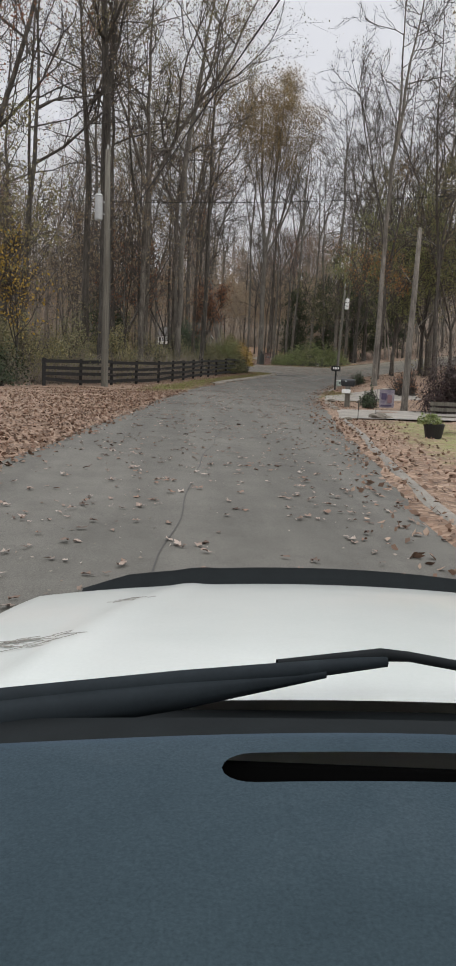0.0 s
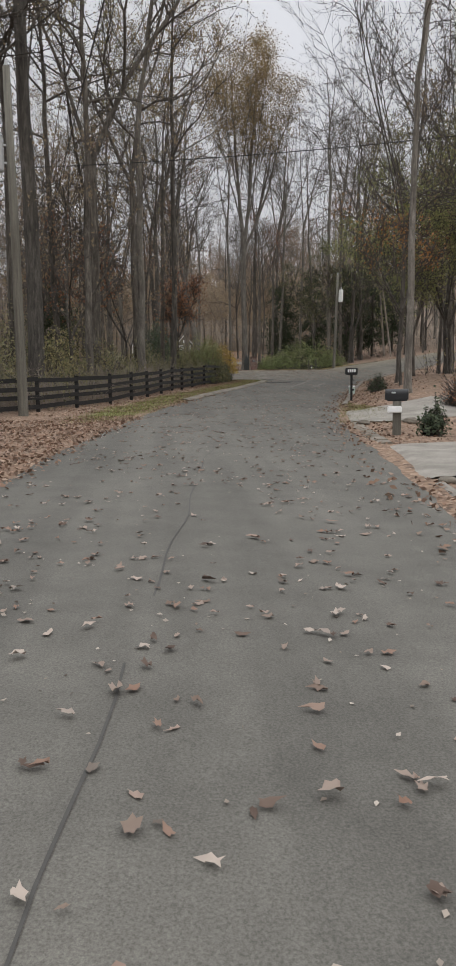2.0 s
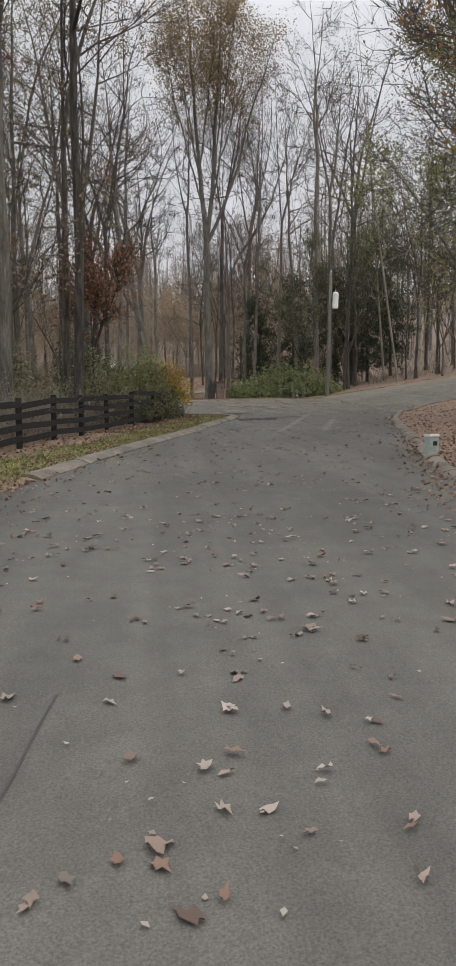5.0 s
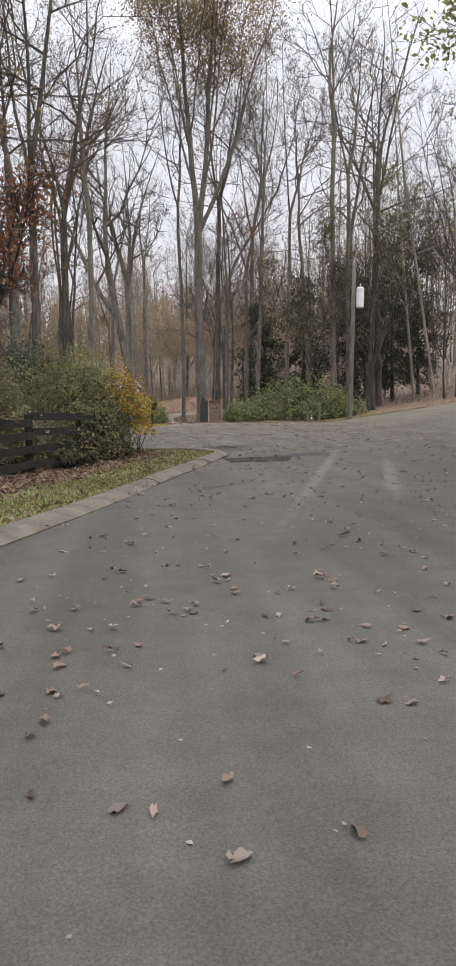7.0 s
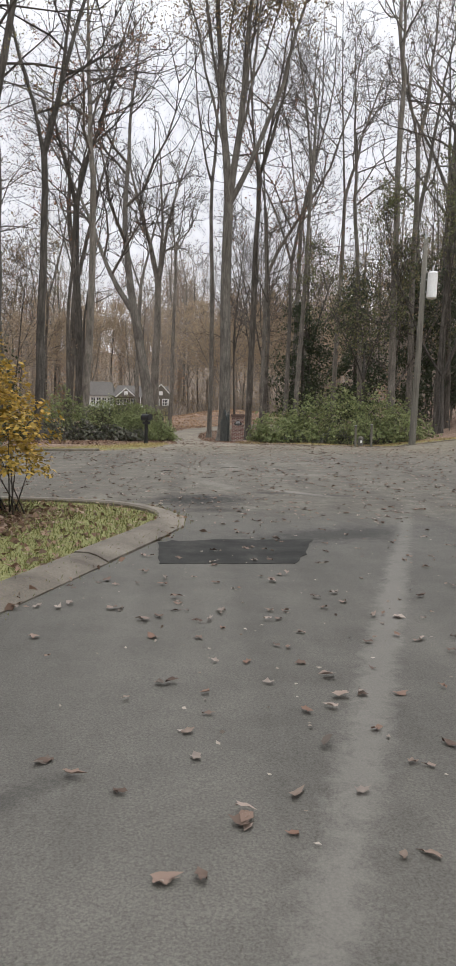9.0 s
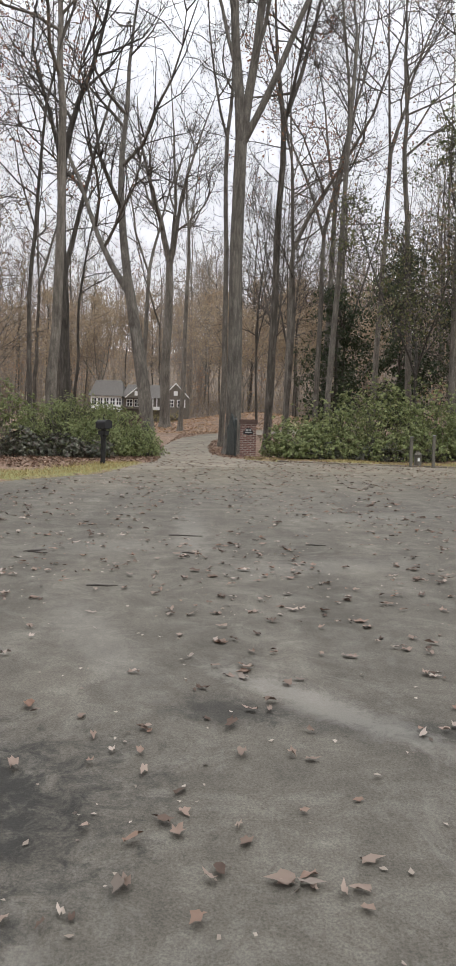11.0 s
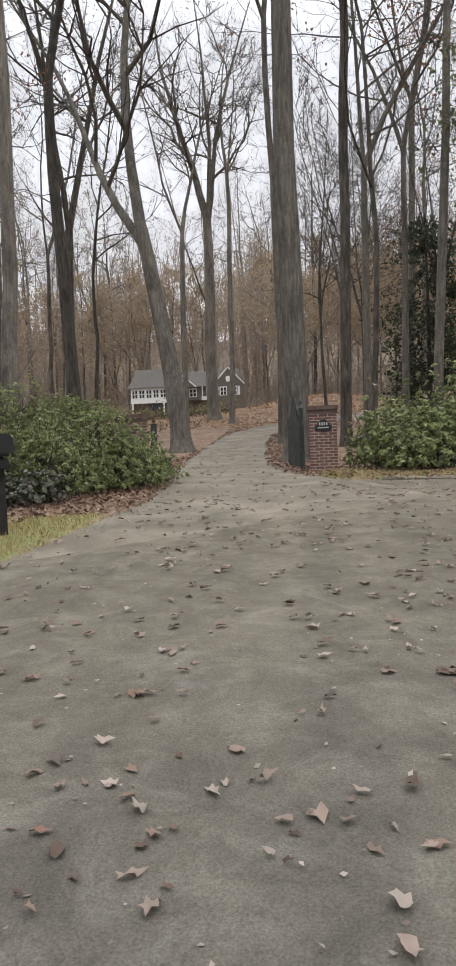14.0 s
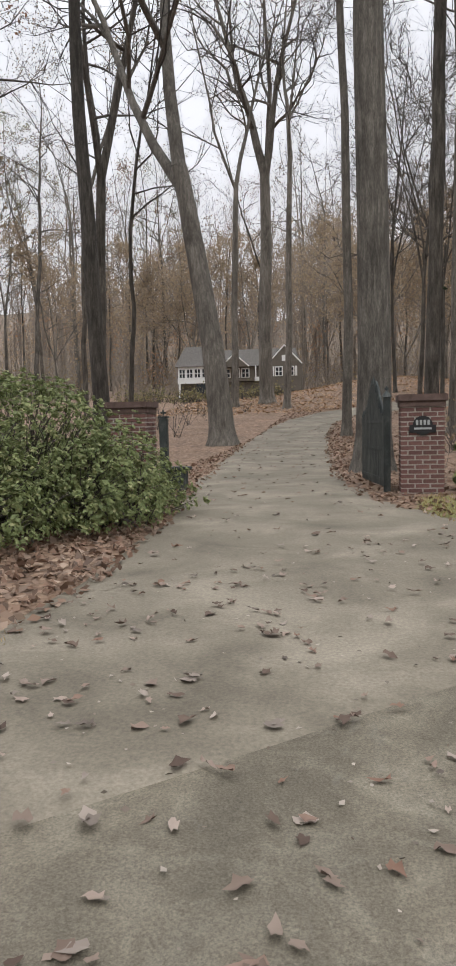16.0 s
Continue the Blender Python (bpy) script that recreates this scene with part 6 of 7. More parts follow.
def box_shell(L, wd, hh):
    """A mailbox body: flat floor, upright sides, round top; its length runs along x."""
    bm = bmesh.new()
    prof = [(-wd / 2, 0), (wd / 2, 0), (wd / 2, hh * 0.55)] + [(wd / 2 * math.cos(a), hh * 0.55 + hh * 0.45 * math.sin(a)) for a in np.linspace(0.3, math.pi - 0.3, 9)] + [(-wd / 2, hh * 0.55)]
    rings = [[bm.verts.new((x, y, z)) for y, z in prof] for x in (-L / 2, L / 2)]
    n = len(prof)
    for j in range(n):
        bm.faces.new((rings[0][j], rings[0][(j + 1) % n], rings[1][(j + 1) % n], rings[1][j]))
    bm.faces.new(rings[0][::-1])
    bm.faces.new(rings[1])
    bmesh.ops.recalc_face_normals(bm, faces=bm.faces)
    return bm


def mailbox(x, y, yaw, post_h, label, L=0.52, wd=0.22, hh=0.26, post=0.1, post_mat=None):
    t = empty("mailbox", pose(x, y, gz(x, y), 0, 0, yaw), label, "mailbox")
    part("post", box_bm(post, post, post_h + 0.1, 0, 0, -0.1, 0.008), post_mat or BLACK_WOOD, t)
    part("bracket", box_bm(L * 0.9, wd * 0.6, 0.035, 0, 0, post_h, 0.004), BLACK_METAL, t)
    b = box_shell(L, wd, hh)
    bmesh.ops.translate(b, verts=b.verts, vec=(0, 0, post_h + 0.036))
    body = part("box", b, BLACK_METAL, t, smooth=False)
    d = box_shell(0.02, wd * 1.06, hh * 1.04)
    bmesh.ops.translate(d, verts=d.verts, vec=(L / 2 + 0.012, 0, post_h + 0.034))
    part("door", d, BLACK_METAL, body)
    part("flag", box_bm(0.10, 0.008, 0.035, L * 0.15, wd / 2 + 0.008, post_h + 0.19, 0.002), GREY_METAL, body)
    return t


mb = mailbox(7.48, 27.6, 160, 0.84, "black metal mailbox on a stout post with a white newspaper tube", 0.54, 0.22, 0.26, 0.2, POLE_WOOD)
part("newspaper_tube", box_bm(0.34, 0.15, 0.16, 0.05, 0.14, 0.56, 0.02), WHITE_PAINT, mb, "white newspaper tube")
mb = mailbox(9.65, 41.4, 170, 1.12, "black mailbox with white number plate bars on a slim post", 0.52, 0.2, 0.24, 0.09)
plate = part("number_plate", box_bm(0.5, 0.02, 0.24, 0.0, 0.115, 1.18, 0.006), BLACK_METAL, mb, "black plate with pale bars")
for k in range(4):
    part("number_bar", box_bm(0.055, 0.008, 0.13, -0.135 + 0.09 * k, 0.129, 1.235, 0.002), WHITE_PAINT, plate)
part("scroll", cyl_bm(0.012, 0.012, 0.4, 8, pose(-0.12, 0, 0.85, 0, 35, 0)), BLACK_METAL, mb)
mb = mailbox(6.75, 86.4, -50, 1.0, "black metal mailbox on a black post at the grass edge", 0.54, 0.22, 0.24, 0.11)
part("newspaper_tube", box_bm(0.40, 0.15, 0.13, 0.0, 0, 0.84, 0.015), BLACK_METAL, mb)
part("finial", cyl_bm(0.03, 0.005, 0.09, 10, Matrix.Translation((0, 0, 1.29))), BLACK_METAL, mb)

ped = empty("utility_pedestal", pose(10.9, 46.5, gz(10.9, 46.5), 0, 0, 20), "small pale green utility pedestal on the leafy bank", "utility box")
part("body", box_bm(0.26, 0.22, 0.42, 0, 0, -0.05, 0.02), cheap_mat("pale_green_enamel", (0.36, 0.42, 0.38), 0.5), ped)
part("cap", box_bm(0.29, 0.25, 0.06, 0, 0, 0.37, 0.02), WHITE_METAL, ped)
part("label_bar", box_bm(0.12, 0.006, 0.1, 0, -0.113, 0.18, 0.001), BLACK_METAL, ped)

for px in (16.78, 17.57):
    st = empty("marker_post", pose(px, 91.0, gz(px, 91.0)), "slim weathered grey post in front of the hedge", "post", "marker posts by the hedge")
    part("shaft", box_bm(0.1, 0.1, 1.2, 0, 0, -0.1, 0.012), POLE_WOOD, st)
    part("cap", box_bm(0.115, 0.115, 0.03, 0, 0, 1.1, 0.01), GREY_METAL, st)
mt = empty("water_meter", pose(17.1, 91.3, gz(17.1, 91.3)), "small grey meter box between the marker posts", "utility box")
part("body", cyl_bm(0.13, 0.13, 0.38, 14, bevel=0.02), POLE_WOOD, mt)
part("label_bar", box_bm(0.08, 0.01, 0.12, 0, -0.131, 0.16, 0.001), WHITE_METAL, mt)
part("dome", cyl_bm(0.15, 0.06, 0.12, 14, Matrix.Translation((0, 0, 0.38))), POLE_WOOD, mt)

pot = empty("planter", pose(7.0, 15.3, gz(7.0, 15.3)), "round black planter tub with trailing green plant", "planter")
part("tub", cyl_bm(0.19, 0.26, 0.36, 24, bevel=0.02), BLACK_METAL, pot)
quads("plant", leaf_quads(lumps((-0.1, 0, 0.38), (0.3, 0.26, 0.24), 420, 71), 0.06, rng), HEDGE_LEAF, pot)
bn = empty("bench", pose(8.1, 16.6, gz(8.1, 16.6), 0, 0, -12), "low weathered timber garden bench", "bench")
for k in range(3):
    part("slat", box_bm(1.5, 0.11, 0.035, 0, -0.13 + 0.13 * k, 0.42, 0.005), POLE_WOOD, bn)
for sx in (-0.65, 0.65):
    for sy in (-0.13, 0.13):
        part("leg", box_bm(0.1, 0.1, 0.44, sx, sy, -0.02, 0.006), POLE_WOOD, bn)
for k in range(2):
    part("back_slat", box_bm(1.5, 0.03, 0.1, 0, 0.2, 0.56 + 0.15 * k, 0.005), POLE_WOOD, bn)
for sx in (-0.65, 0.65):
    part("back_post", box_bm(0.07, 0.05, 0.8, sx, 0.235, 0, 0.006), POLE_WOOD, bn)


def garden_flag(x, y, yaw):
    """A small cloth banner on a bent wire stake."""
    t = empty("garden_flag", pose(x, y, gz(x, y), 0, 0, yaw), "small violet and grey patterned garden flag on a thin black stake", "garden flag")
    w = Tubes()
    w.add([(-0.3, 0, -0.1), (-0.3, 0, 0.5), (-0.3, 0, 0.9), (-0.27, 0, 0.94), (-0.1, 0, 0.945), (0.26, 0, 0.945)], [0.008] * 6, 7)
    raw("stake", w.v, w.f, BLACK_METAL, t, smooth=True)
    bm = bmesh.new()
    rows = [[bm.verts.new((-0.22 + 0.46 * i / 12, 0.012 * math.sin(i * 0.9 + j * 0.3), 0.93 - 0.56 * j / 10)) for i in range(13)] for j in range(11)]
    for j in range(10):
        for i in range(12):
            bm.faces.new((rows[j][i], rows[j][i + 1], rows[j + 1][i + 1], rows[j + 1][i]))
    cloth = part("cloth", bm, mottled("violet_print_cloth", [(0.09, 0.07, 0.12), (0.2, 0.18, 0.22), (0.3, 0.27, 0.25)], 7, 60, 0.9, bumps=0.1), t, smooth=True)
    for k, (px, pz, pw, ph) in enumerate(((-0.08, 0.62, 0.16, 0.2), (0.1, 0.52, 0.14, 0.26), (0.0, 0.41, 0.34, 0.05))):
        part("printed_patch", box_bm(pw, 0.012, ph, px, -0.016, pz, 0.005), (PRINT_DARK, PRINT_ROSE, PRINT_DARK)[k], cloth)


PRINT_DARK, PRINT_ROSE = cheap_mat("print_dark_violet", (0.07, 0.055, 0.1), 0.9), cheap_mat("print_dull_rose", (0.2, 0.12, 0.13), 0.9)
garden_flag(7.25, 20.75, -12)
hk = empty("shepherd_hook", pose(6.3, 20.4, gz(6.3, 20.4)), "thin black metal garden stake at the drive edge", "garden stake")
part("rod", cyl_bm(0.009, 0.009, 0.62, 8, Matrix.Translation((0, 0, -0.08))), BLACK_METAL, hk)
part("crossbar", cyl_bm(0.008, 0.008, 0.16, 8, pose(-0.08, 0, 0.52, 0, 90, 0)), BLACK_METAL, hk)
for i, (x, y, s) in enumerate(((7.1, 21.0, 0.3), (7.5, 21.3, 0.18), (5.9, 19.9, 0.14), (7.4, 30.6, 0.2), (8.9, 30.9, 0.24))):
    bm = bmesh.new()
    bmesh.ops.create_icosphere(bm, subdivisions=3, radius=s)
    for v in bm.verts:
        v.co *= 1 + 0.22 * noise.noise(v.co * 6 + Vector((i * 3, 0, 0)))
        v.co.z *= 0.45
    o = part("stone", bm, KERB)
    o.matrix_world = pose(x, y, gz(x, y) + s * 0.25, 0, 0, 40 * i)
    tagged(o, "pale whitish flat garden stone", "stone", "edging stones")

# ---------------------------------------------------------------- house


def window(parent, x, z, w, h, y, panes=2):
    f = part("window", box_bm(w + 0.18, 0.1, h + 0.18, x, y, z - 0.09, 0.01), WHITE_PAINT, parent)
    n = panes
    for k in range(n):
        for r2 in range(2):
            part("pane", box_bm(w / n - 0.16, 0.03, h / 2 - 0.12, x - w / 2 + w / n * (k + 0.5), y - 0.05, z + 0.02 + h / 2 * r2), DARK_GLASS, f)


def house():
    hx, hy = -0.4, 148.5
    gzh = 6.4
    t = empty("house", pose(hx, hy, gzh), "white-trimmed suburban house with grey shingle roof beyond the wood", "house")
    t.scale = (0.5, 0.5, 0.5)
    part("foundation", box_bm(22, 7.4, 5.2, 0, 4.9, -3.4), SIDING, t)
    part("wall", box_bm(7, 8, 2.6, -7.2, 3.9, 2.1), WHITE_PAINT, t, "white sunroom wall")
    part("wall", box_bm(14, 8, 2.6, 3.6, 4.4, 1.9), SIDING, t)
    for cx, wd, z0, rise, yb in ((-7.2, 8, 4.7, 3.9, 3.9), (3.6, 15, 4.5, 3.3, 4.4)):
        bm = bmesh.new()
        vs = [bm.verts.new(p) for p in ((cx - wd / 2, yb - 4.5, z0), (cx + wd / 2, yb - 4.5, z0), (cx + wd / 2, yb + 4.5, z0), (cx - wd / 2, yb + 4.5, z0), (cx - wd / 2 + 1, yb, z0 + rise), (cx + wd / 2 - 1, yb, z0 + rise))]
        for f in ((0, 1, 5, 4), (2, 3, 4, 5), (1, 2, 5), (3, 0, 4), (3, 2, 1, 0)):
            bm.faces.new([vs[k] for k in f])
        part("roof", bm, ROOF, t)
    for cx, wd, z0, rise in ((-0.2, 5.0, 4.4, 2.2), (8.6, 6.0, 4.6, 3.2)):
        bm = bmesh.new()
        a = [bm.verts.new((cx + k * wd / 2, y, z)) for y in (-0.9, 4.0) for k, z in ((-1, z0), (1, z0), (0, z0 + rise))]
        for f in ((0, 1, 2), (5, 4, 3), (0, 2, 5, 3), (2, 1, 4, 5), (0, 3, 4, 1)):
            bm.faces.new([a[k] for k in f])
        g = part("gable", bm, SIDING, t)
        ang = math.degrees(math.atan2(rise, wd / 2))
        ln = math.hypot(rise, wd / 2) + 0.2
        for sgn in (-1, 1):
            o = part("rake_board", box_bm(ln, 0.1, 0.22, 0, 0, -0.11), WHITE_PAINT, g)
            o.matrix_local = pose(cx + sgn * wd / 4, -0.96, z0 + rise / 2 + 0.06, 0, sgn * ang, 0)
        part("attic_window", box_bm(0.9, 0.08, 1.0, cx, -0.95, z0 + 0.5, 0.01), WHITE_PAINT, g)
    part("wall", box_bm(6, 2.5, 4.6, 8.6, 0.4, 0), SIDING, t)
    for k in range(5):
        window(t, -9.9 + 1.4 * k, 2.75, 1.1, 1.55, -0.16)
    part("apron", box_bm(7.1, 0.12, 0.9, -7.2, -0.2, 1.7, 0.01), WHITE_PAINT, t)
    for k in range(3):
        window(t, -1.9 + 1.7 * k, 2.6, 1.3, 1.5, 0.34)
    for k in (0, 1):
        window(t, 7.6 + 2.0 * k, 2.6, 1.2, 1.5, -0.9)
        part("shutter", box_bm(0.4, 0.06, 1.7, 6.6 + 4.0 * k, -0.95, 2.5, 0.01), WHITE_PAINT, t)
    for k in range(4):
        part("porch_post", box_bm(0.18, 0.18, 2.7, 3.4 + 0.9 * k, 0.0, 1.8, 0.01), WHITE_PAINT, t)
    part("porch_rail", box_bm(3.2, 0.08, 0.7, 4.8, -0.05, 1.85, 0.01), WHITE_PAINT, t)
    part("basement_opening", box_bm(2.6, 0.1, 1.7, -6.0, -0.16, -0.05), DARK_GLASS, t)
    for k in (-10.4, -4.2):
        part("porch_post", box_bm(0.3, 0.3, 5.1, k, -0.3, -3.4, 0.01), WHITE_PAINT, t)


house()
x, y = rng.uniform(-2, 20, 9000), rng.uniform(126, 147, 9000)
k = inside_by(DRIVE, x, y) < -0.1
litter("leaf_drift", x[k], y[k], 0.16, "orange-tan leaves covering the lawn below the house", LAWN_LEAF, flat=0.85)

# ---------------------------------------------------------------- car


def car():
    """The white car on whose bonnet the view opens; its own axes run x across and y ahead."""
    ex, ey, ez = 1.073, -2.236, 0.585
    t = empty("car", pose(ex, ey, 0, 0, 0, -3.2) @ Matrix.Translation((0, 0, ez)), "white car with black wiper and blue-grey dashboard cover on the lane", "car")
    floor = float(height(ex, ey)) - ez
    cx = 0.22

    def surf(x, y):
        u = (y - 0.86) / 1.15
        z = -0.393 - 0.165 * max(0, u) ** 1.6
        s = abs(x - cx) / 0.80
        z -= 0.05 * s ** 2 + 0.22 * max(0, s - 0.86) ** 1.3 * 4
        crease = -0.31 + 0.235 * u
        z += 0.012 * math.exp(-((x - crease) / 0.035) ** 2) * (1 - 0.5 * u)
        return z + 0.04 * (x - 0.2) * 0.5

    bm = bmesh.new()
    nx, ny = 56, 36
    grid = []
    for j in range(ny + 1):
        v = j / ny
        row = []
        for i in range(nx + 1):
            x = cx - 0.84 + 1.68 * i / nx
            front = 2.03 - 0.20 * (abs(x - cx) / 0.84) ** 2.6
            y = 0.88 + (front - 0.88) * v
            row.append(bm.verts.new((x, y, surf(x, y) - (0.05 * max(0, v - 0.93) / 0.07))))
        grid.append(row)
    for j in range(ny):
        for i in range(nx):
            bm.faces.new((grid[j][i], grid[j][i + 1], grid[j + 1][i + 1], grid[j + 1][i]))
    hood = part("hood", bm, CAR_WHITE, t, "white painted bonnet with chipped paint", smooth=True)
    pts = []
    for x in np.linspace(cx - 0.62, cx + 0.62, 30):
        y = 2.10 - 0.17 * (abs(x - cx) / 0.84) ** 2.6
        pts.append((x, y, surf(x, 2.0) - 0.012))
    strip = bmesh.new()
    low = [strip.verts.new((x, y - 0.03, z - 0.02)) for x, y, z in pts]
    up = [strip.verts.new((x, y, z + 0.03 * min(1, (0.66 - abs(x - cx)) * 6))) for x, y, z in pts]
    bk = [strip.verts.new((x, y + 0.02, z - 0.03)) for x, y, z in pts]
    for i in range(29):
        strip.faces.new((low[i], low[i + 1], up[i + 1], up[i]))
        strip.faces.new((up[i], up[i + 1], bk[i + 1], bk[i]))
    part("bug_deflector", strip, CAR_BLACK, t, "black plastic deflector along the bonnet edge", smooth=True)
    for x0, y0, n, sz in ((-0.33, 1.17, 26, 0.035), (-0.19, 1.55, 9, 0.02)):
        V = []
        for k in range(n):
            x, y = x0 + rng.normal(0, sz * 1.3), y0 + rng.normal(0, sz * 0.5)
            a, l, w2 = rng.uniform(-0.5, 0.5), rng.uniform(0.008, 0.028), 0.0016
            ca, sa = math.cos(a), math.sin(a)
            V.append([(x + ca * l * p - sa * w2 * q, y + sa * l * p + ca * w2 * q, surf(x + ca * l * p, y) + 0.0022) for p, q in ((-1, -1), (1, -1), (1, 1), (-1, 1))])
        quads("paint_chip", V, cheap_mat("chip_grey", (0.16, 0.15, 0.13), 0.8), hood)
    # cowl, wiper, dashboard
    bm = bmesh.new()
    rows = [(0.74, -0.385), (0.79, -0.375), (0.84, -0.415), (0.885, -0.41), (0.90, -0.45)]
    vs = [[bm.verts.new((x, y - 0.05 * ((x - cx) / 0.8) ** 2, z + 0.02 * (x - 0.2))) for x in np.linspace(cx - 0.8, cx + 0.8, 25)] for y, z in rows]
    for a, b in zip(vs, vs[1:]):
        for i in range(24):
            bm.faces.new((a[i], a[i + 1], b[i + 1], b[i]))
    part("cowl", bm, CAR_BLACK, t, "black plastic cowl below the windscreen", smooth=True)
    w = Tubes()
    w.add([(-0.46, 0.75, -0.386), (-0.25, 0.80, -0.376), (-0.05, 0.84, -0.362), (0.09, 0.865, -0.352), (0.21, 0.895, -0.346)], [0.014, 0.016, 0.015, 0.012, 0.008], 8)
    w.add([(-0.5, 0.735, -0.408), (-0.25, 0.785, -0.392), (-0.05, 0.83, -0.374), (0.13, 0.868, -0.355)], [0.024, 0.023, 0.018, 0.006], 8)
    raw("wiper_blade", w.v, w.f, RUBBER, t, smooth=True)
    w = Tubes()
    w.add([(0.07, 0.868, -0.345), (0.205, 0.90, -0.340), (0.24, 0.90, -0.341), (0.36, 0.88, -0.352), (0.6, 0.86, -0.375)], [0.006, 0.009, 0.007, 0.007, 0.012], 8)
    raw("wiper_arm", w.v, w.f, CAR_BLACK, t, smooth=True)
    bm = bmesh.new()
    xs = list(np.linspace(cx - 0.75, -0.04, 13)) + [0.005, 0.007, 0.012, 0.019, 0.027, 0.036] + list(np.linspace(0.07, 0.62, 12)) + [0.66, 0.8, cx + 0.75]
    ys = [0.16, 0.24, 0.32, 0.40, 0.48, 0.56, 0.59, 0.612, 0.664, 0.69, 0.71, 0.725, 0.735]

    def bent(x, y):
        """The slot's end is round."""
        if y not in (0.612, 0.664) or x < 0.004 or x > 0.036:
            return y
        return 0.638 + (y - 0.638) * math.sqrt(max(0.0, 1 - ((0.036 - x) / 0.031) ** 2))


    def dz(x, y):
        return -0.352 - 0.05 * max(0, (0.45 - y) / 0.3) ** 2 - 0.02 * max(0, (y - 0.69) / 0.045) ** 2 - 0.03 * ((x - cx) / 0.75) ** 2 + 0.006 * math.sin(x * 5)

    vs = [[bm.verts.new((x, bent(x, y) - 0.045 * ((x - cx) / 0.75) ** 2, dz(x, bent(x, y)))) for x in xs] for y in ys]
    for j in range(len(ys) - 1):
        for i in range(len(xs) - 1):
            if ys[j] == 0.612 and 0.004 < xs[i] < 0.60:
                continue
            bm.faces.new((vs[j][i], vs[j][i + 1], vs[j + 1][i + 1], vs[j + 1][i]))
    dash = part("dashboard", bm, DASH, t, "blue-grey woven dashboard cover with a long vent slot", smooth=True)
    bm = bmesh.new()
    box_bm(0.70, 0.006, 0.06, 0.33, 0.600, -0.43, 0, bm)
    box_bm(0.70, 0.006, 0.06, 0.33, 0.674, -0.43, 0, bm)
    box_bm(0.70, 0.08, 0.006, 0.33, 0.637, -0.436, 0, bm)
    slot = part("vent_slot", bm, VENT_SHADE, dash, "black defroster vent")
    part("vent_bar", box_bm(0.60, 0.006, 0.006, 0.34, 0.628, -0.392), BLACK_METAL, slot)
    # the rest of the body below the bonnet, down to the wheels
    low_z = floor + 0.28
    bm = box_bm(1.62, 1.1, -0.62 - low_z, cx, 1.40, low_z, 0.08)
    part("front_body", bm, CAR_WHITE, t)
    for sx in (cx - 0.70, cx + 0.70):
        whl = part("wheel", cyl_bm(0.34, 0.34, 0.22, 28, Matrix.Translation((sx - 0.11, 1.35, floor + 0.34)) @ Matrix.Rotation(math.pi / 2, 4, "Y"), bevel=0.03), RUBBER, t)
        part("rim", cyl_bm(0.21, 0.2, 0.24, 20, Matrix.Translation((sx - 0.12, 1.35, floor + 0.34)) @ Matrix.Rotation(math.pi / 2, 4, "Y")), GREY_METAL, whl)
    part("bulkhead", box_bm(1.5, 0.06, 0.62, cx, 0.84, low_z, 0.01), CAR_BLACK, t)
    part("dash_base", box_bm(1.44, 0.44, -0.46 - low_z, cx, 0.44, low_z, 0.03), CAR_BLACK, t)
    part("sill", box_bm(1.5, 0.9, 0.1, cx, 0.5, low_z - 0.1, 0.02), CAR_WHITE, t)


car()

# ---------------------------------------------------------------- gate and pillars


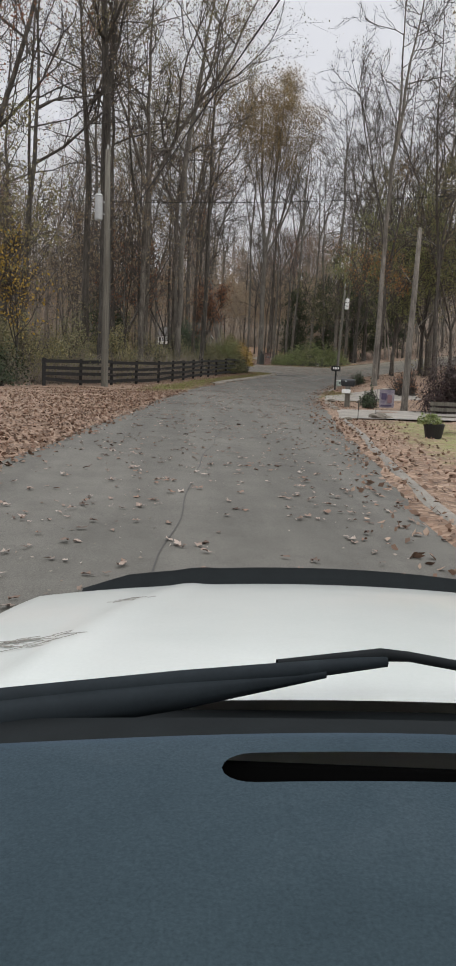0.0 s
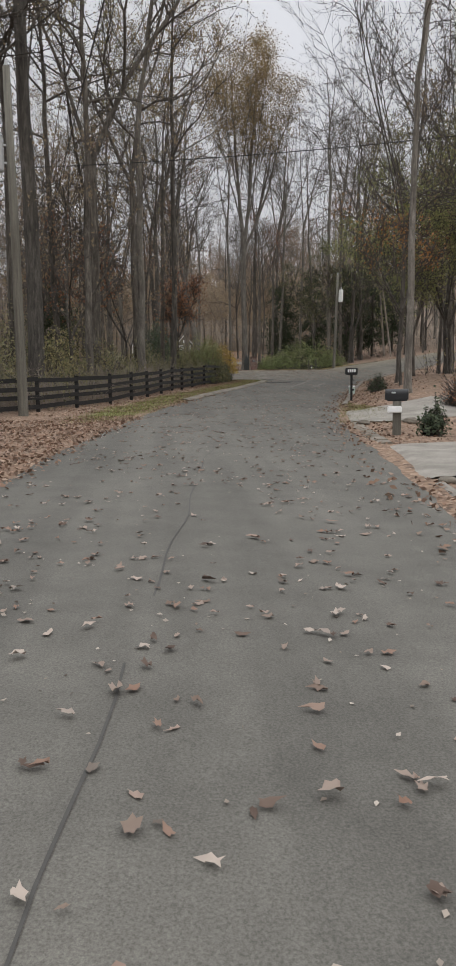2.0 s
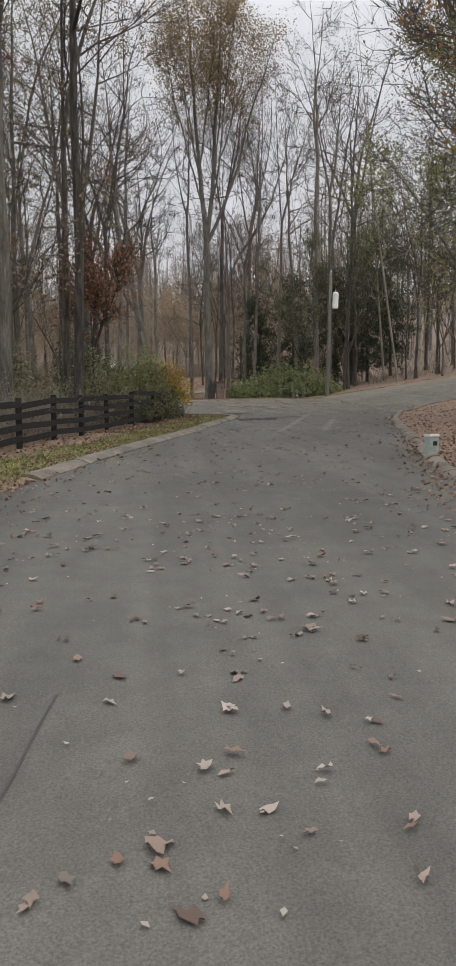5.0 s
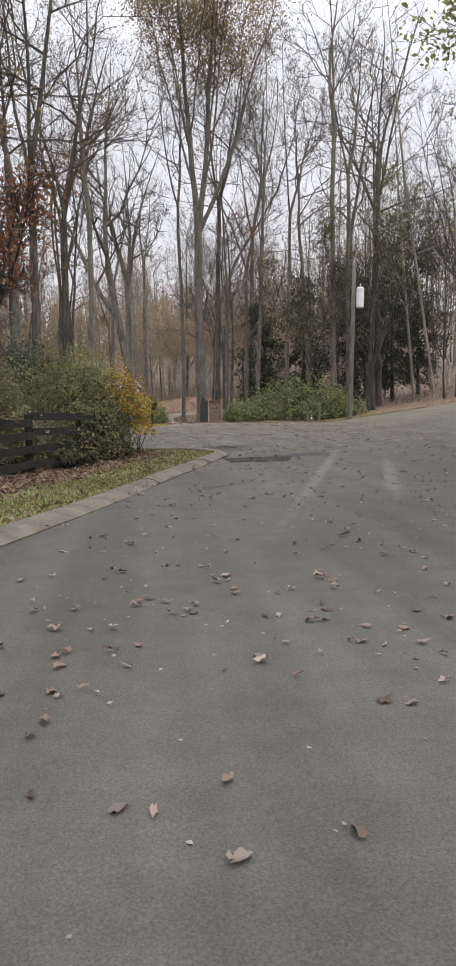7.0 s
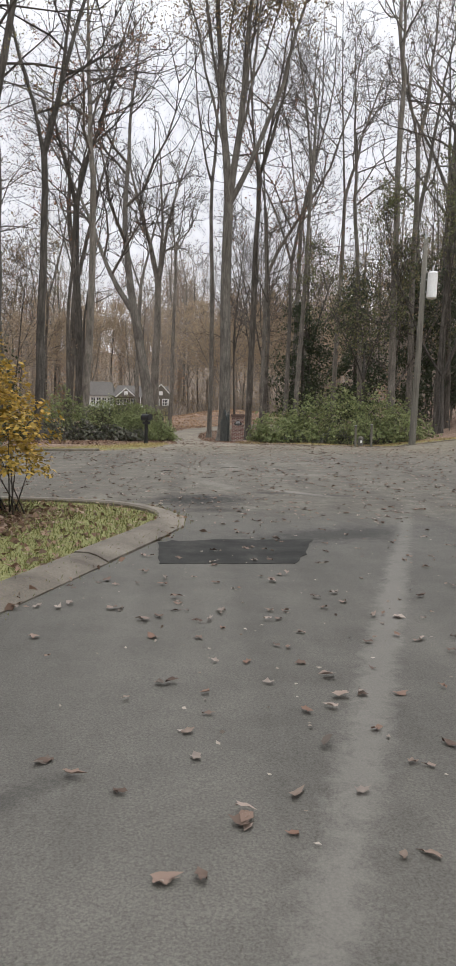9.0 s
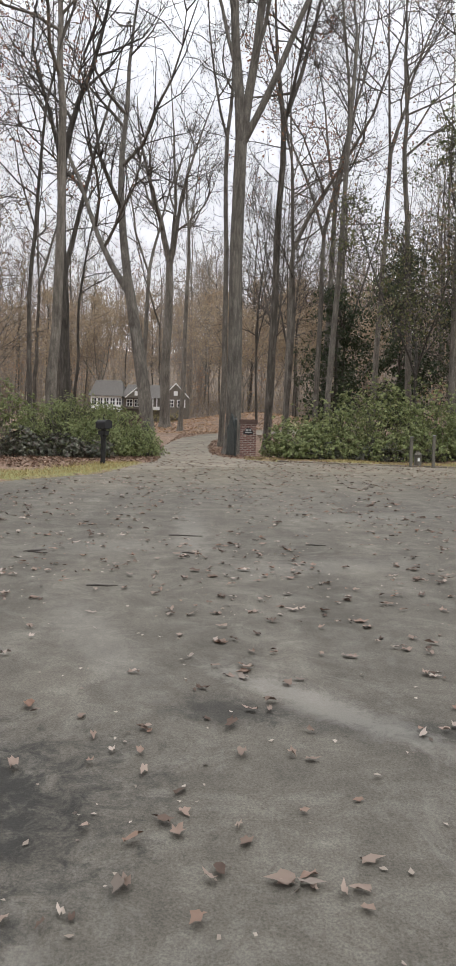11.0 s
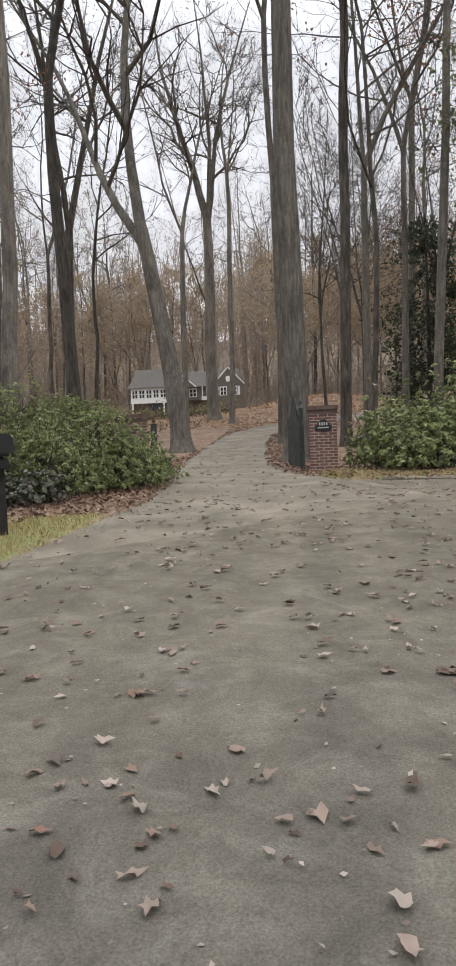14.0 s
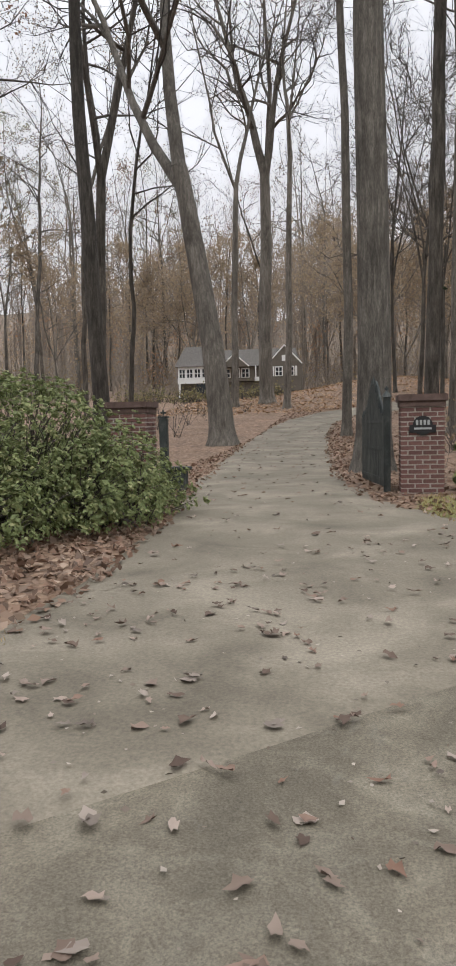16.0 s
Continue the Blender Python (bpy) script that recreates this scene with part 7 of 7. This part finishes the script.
def gate():
    t = empty("gate", pose(10.6, 95.75, gz(10.6, 95.75)), "dark weathered iron gate leaf standing open by the pillar", "gate")
    part("hinge_post", box_bm(0.11, 0.11, 1.62, 0, -0.1, -0.1, 0.008), IRON, t)
    part("post_cap", cyl_bm(0.085, 0.02, 0.1, 12, Matrix.Translation((0, -0.1, 1.52))), IRON, t)
    part("ball", cyl_bm(0.035, 0.035, 0.08, 12, Matrix.Translation((0, -0.1, 1.61)), bevel=0.02), IRON, t)
    peak = lambda f: 1.2 + 0.6 * math.exp(-((f - 0.5) / 0.24) ** 2)
    n = 15
    v = Vector((-0.36, 1.95, 0))
    ang = Matrix.Rotation(math.atan2(v.y, v.x), 4, "Z")
    for k in range(n):
        f = k / (n - 1)
        top = peak(f)
        p = v * (0.05 + 0.93 * f)
        part("picket", box_bm(0.128, 0.03, top - 0.06, p.x, p.y, 0.06, 0.004, None, ang), IRON, t)
        bm = cyl_bm(0.034, 0.0, 0.13, 6, Matrix.Translation((p.x, p.y, top)))
        part("spear", bm, IRON, t)
    for hgt in (0.15, 0.65, 1.1):
        part("rail", box_bm(v.length, 0.05, 0.05, v.x / 2, v.y / 2, hgt, 0.004, None, ang), IRON, t)
    w = Tubes()
    w.add([tuple(v * f + Vector((0.03, 0, 0.02 + peak(f)))) for f in np.linspace(0.0, 1, 16)], [0.022] * 16, 8)
    raw("top_scroll", w.v, w.f, IRON, t, smooth=True)
    g = empty("gate_post", pose(6.95, 95.5, gz(6.95, 95.5)), "slim black iron gate post with a ball top", "gate post")
    part("shaft", box_bm(0.13, 0.13, 1.36, 0, 0, -0.1, 0.01), IRON, g)
    part("cap", box_bm(0.16, 0.16, 0.03, 0, 0, 1.26, 0.006), IRON, g)
    part("ball", cyl_bm(0.05, 0.05, 0.1, 12, Matrix.Translation((0, 0, 1.3)), bevel=0.035), IRON, g)
    b = empty("gate_motor", pose(7.15, 95.6, gz(7.15, 95.6)), "small black gate motor box beside the post", "gate motor")
    part("case", box_bm(0.3, 0.26, 0.34, 0, 0, 0.05, 0.03), IRON, b)
    part("lid", box_bm(0.4, 0.3, 0.05, 0.02, 0, 0.39, 0.015), IRON, b)


gate()


def brick_mesh(l, w, h):
    bm = box_bm(l, w, h, 0, 0, 0, 0.005)
    me = bpy.data.meshes.new("brick")
    bm.to_mesh(me)
    bm.free()
    me.materials.append(BRICK)
    return me


def pillar(x, y, label, plaque):
    z = gz(x, y) - 0.05
    t = empty("brick_pillar", pose(x, y, z), label, "pillar")
    W, course, courses = 0.655, 0.0735, 19
    part("core", box_bm(W - 0.012, W - 0.012, course * courses, 0, 0, 0), MORTAR, t)
    L = (W - 0.11 - 0.02) / 2.5
    full, half = brick_mesh(0.202, 0.10, course - 0.016), brick_mesh(0.097, 0.10, course - 0.016)
    for c in range(courses):
        for side in range(4):
            rot = Matrix.Rotation(side * math.pi / 2, 4, "Z")
            lay = [full, full, full] if c % 2 == 0 else [half, full, full, half]
            if side % 2:
                lay = [half, full, half] if c % 2 == 0 else [full, full]
            room = W if side % 2 == 0 else W - 0.2 - 0.022
            wide = [0.207 if me is full else 0.10 for me in lay]
            gap = (room - sum(wide)) / (len(lay) - 1) if side % 2 == 0 else (room - sum(wide)) / (len(lay) + 1)
            px = -room / 2 + (0 if side % 2 == 0 else gap)
            for me, wd in zip(lay, wide):
                o = new("brick", me)
                o.parent = t
                o.matrix_local = rot @ Matrix.Translation((px + wd / 2, -W / 2 + 0.05 + rng.normal(0, 0.0012), c * course + 0.004))
                px += wd + gap
    z0 = course * courses
    part("cap_base", box_bm(W + 0.03, W + 0.03, 0.085, 0, 0, z0, 0.008), CAPSTONE, t)
    part("cap", box_bm(W + 0.09, W + 0.09, 0.11, 0, 0, z0 + 0.085, 0.012), CAPSTONE, t, "dark brick cap")
    if plaque:
        bm = box_bm(0.40, 0.02, 0.12, 0, -W / 2 - 0.011, 1.0, 0.004)
        cyl_bm(0.15, 0.15, 0.02, 24, Matrix.Translation((0, -W / 2 - 0.002, 1.11)) @ Matrix.Rotation(math.pi / 2, 4, "X"), bm)
        p = part("plaque", bm, BLACK_METAL, t, "black arched name plaque with pale bars")
        for k in range(4):
            part("number_bar", box_bm(0.035, 0.006, 0.075, -0.085 + 0.057 * k, -W / 2 - 0.026, 1.12, 0.001), GREY_METAL, p)
        part("name_bar", box_bm(0.26, 0.006, 0.03, 0, -W / 2 - 0.024, 1.05, 0.001), GREY_METAL, p)


pillar(11.12, 95.53, "red-brown brick gate pillar with dark cap and black plaque", True)
pillar(6.36, 95.65, "red-brown brick gate pillar with dark cap half hidden by hedge", False)
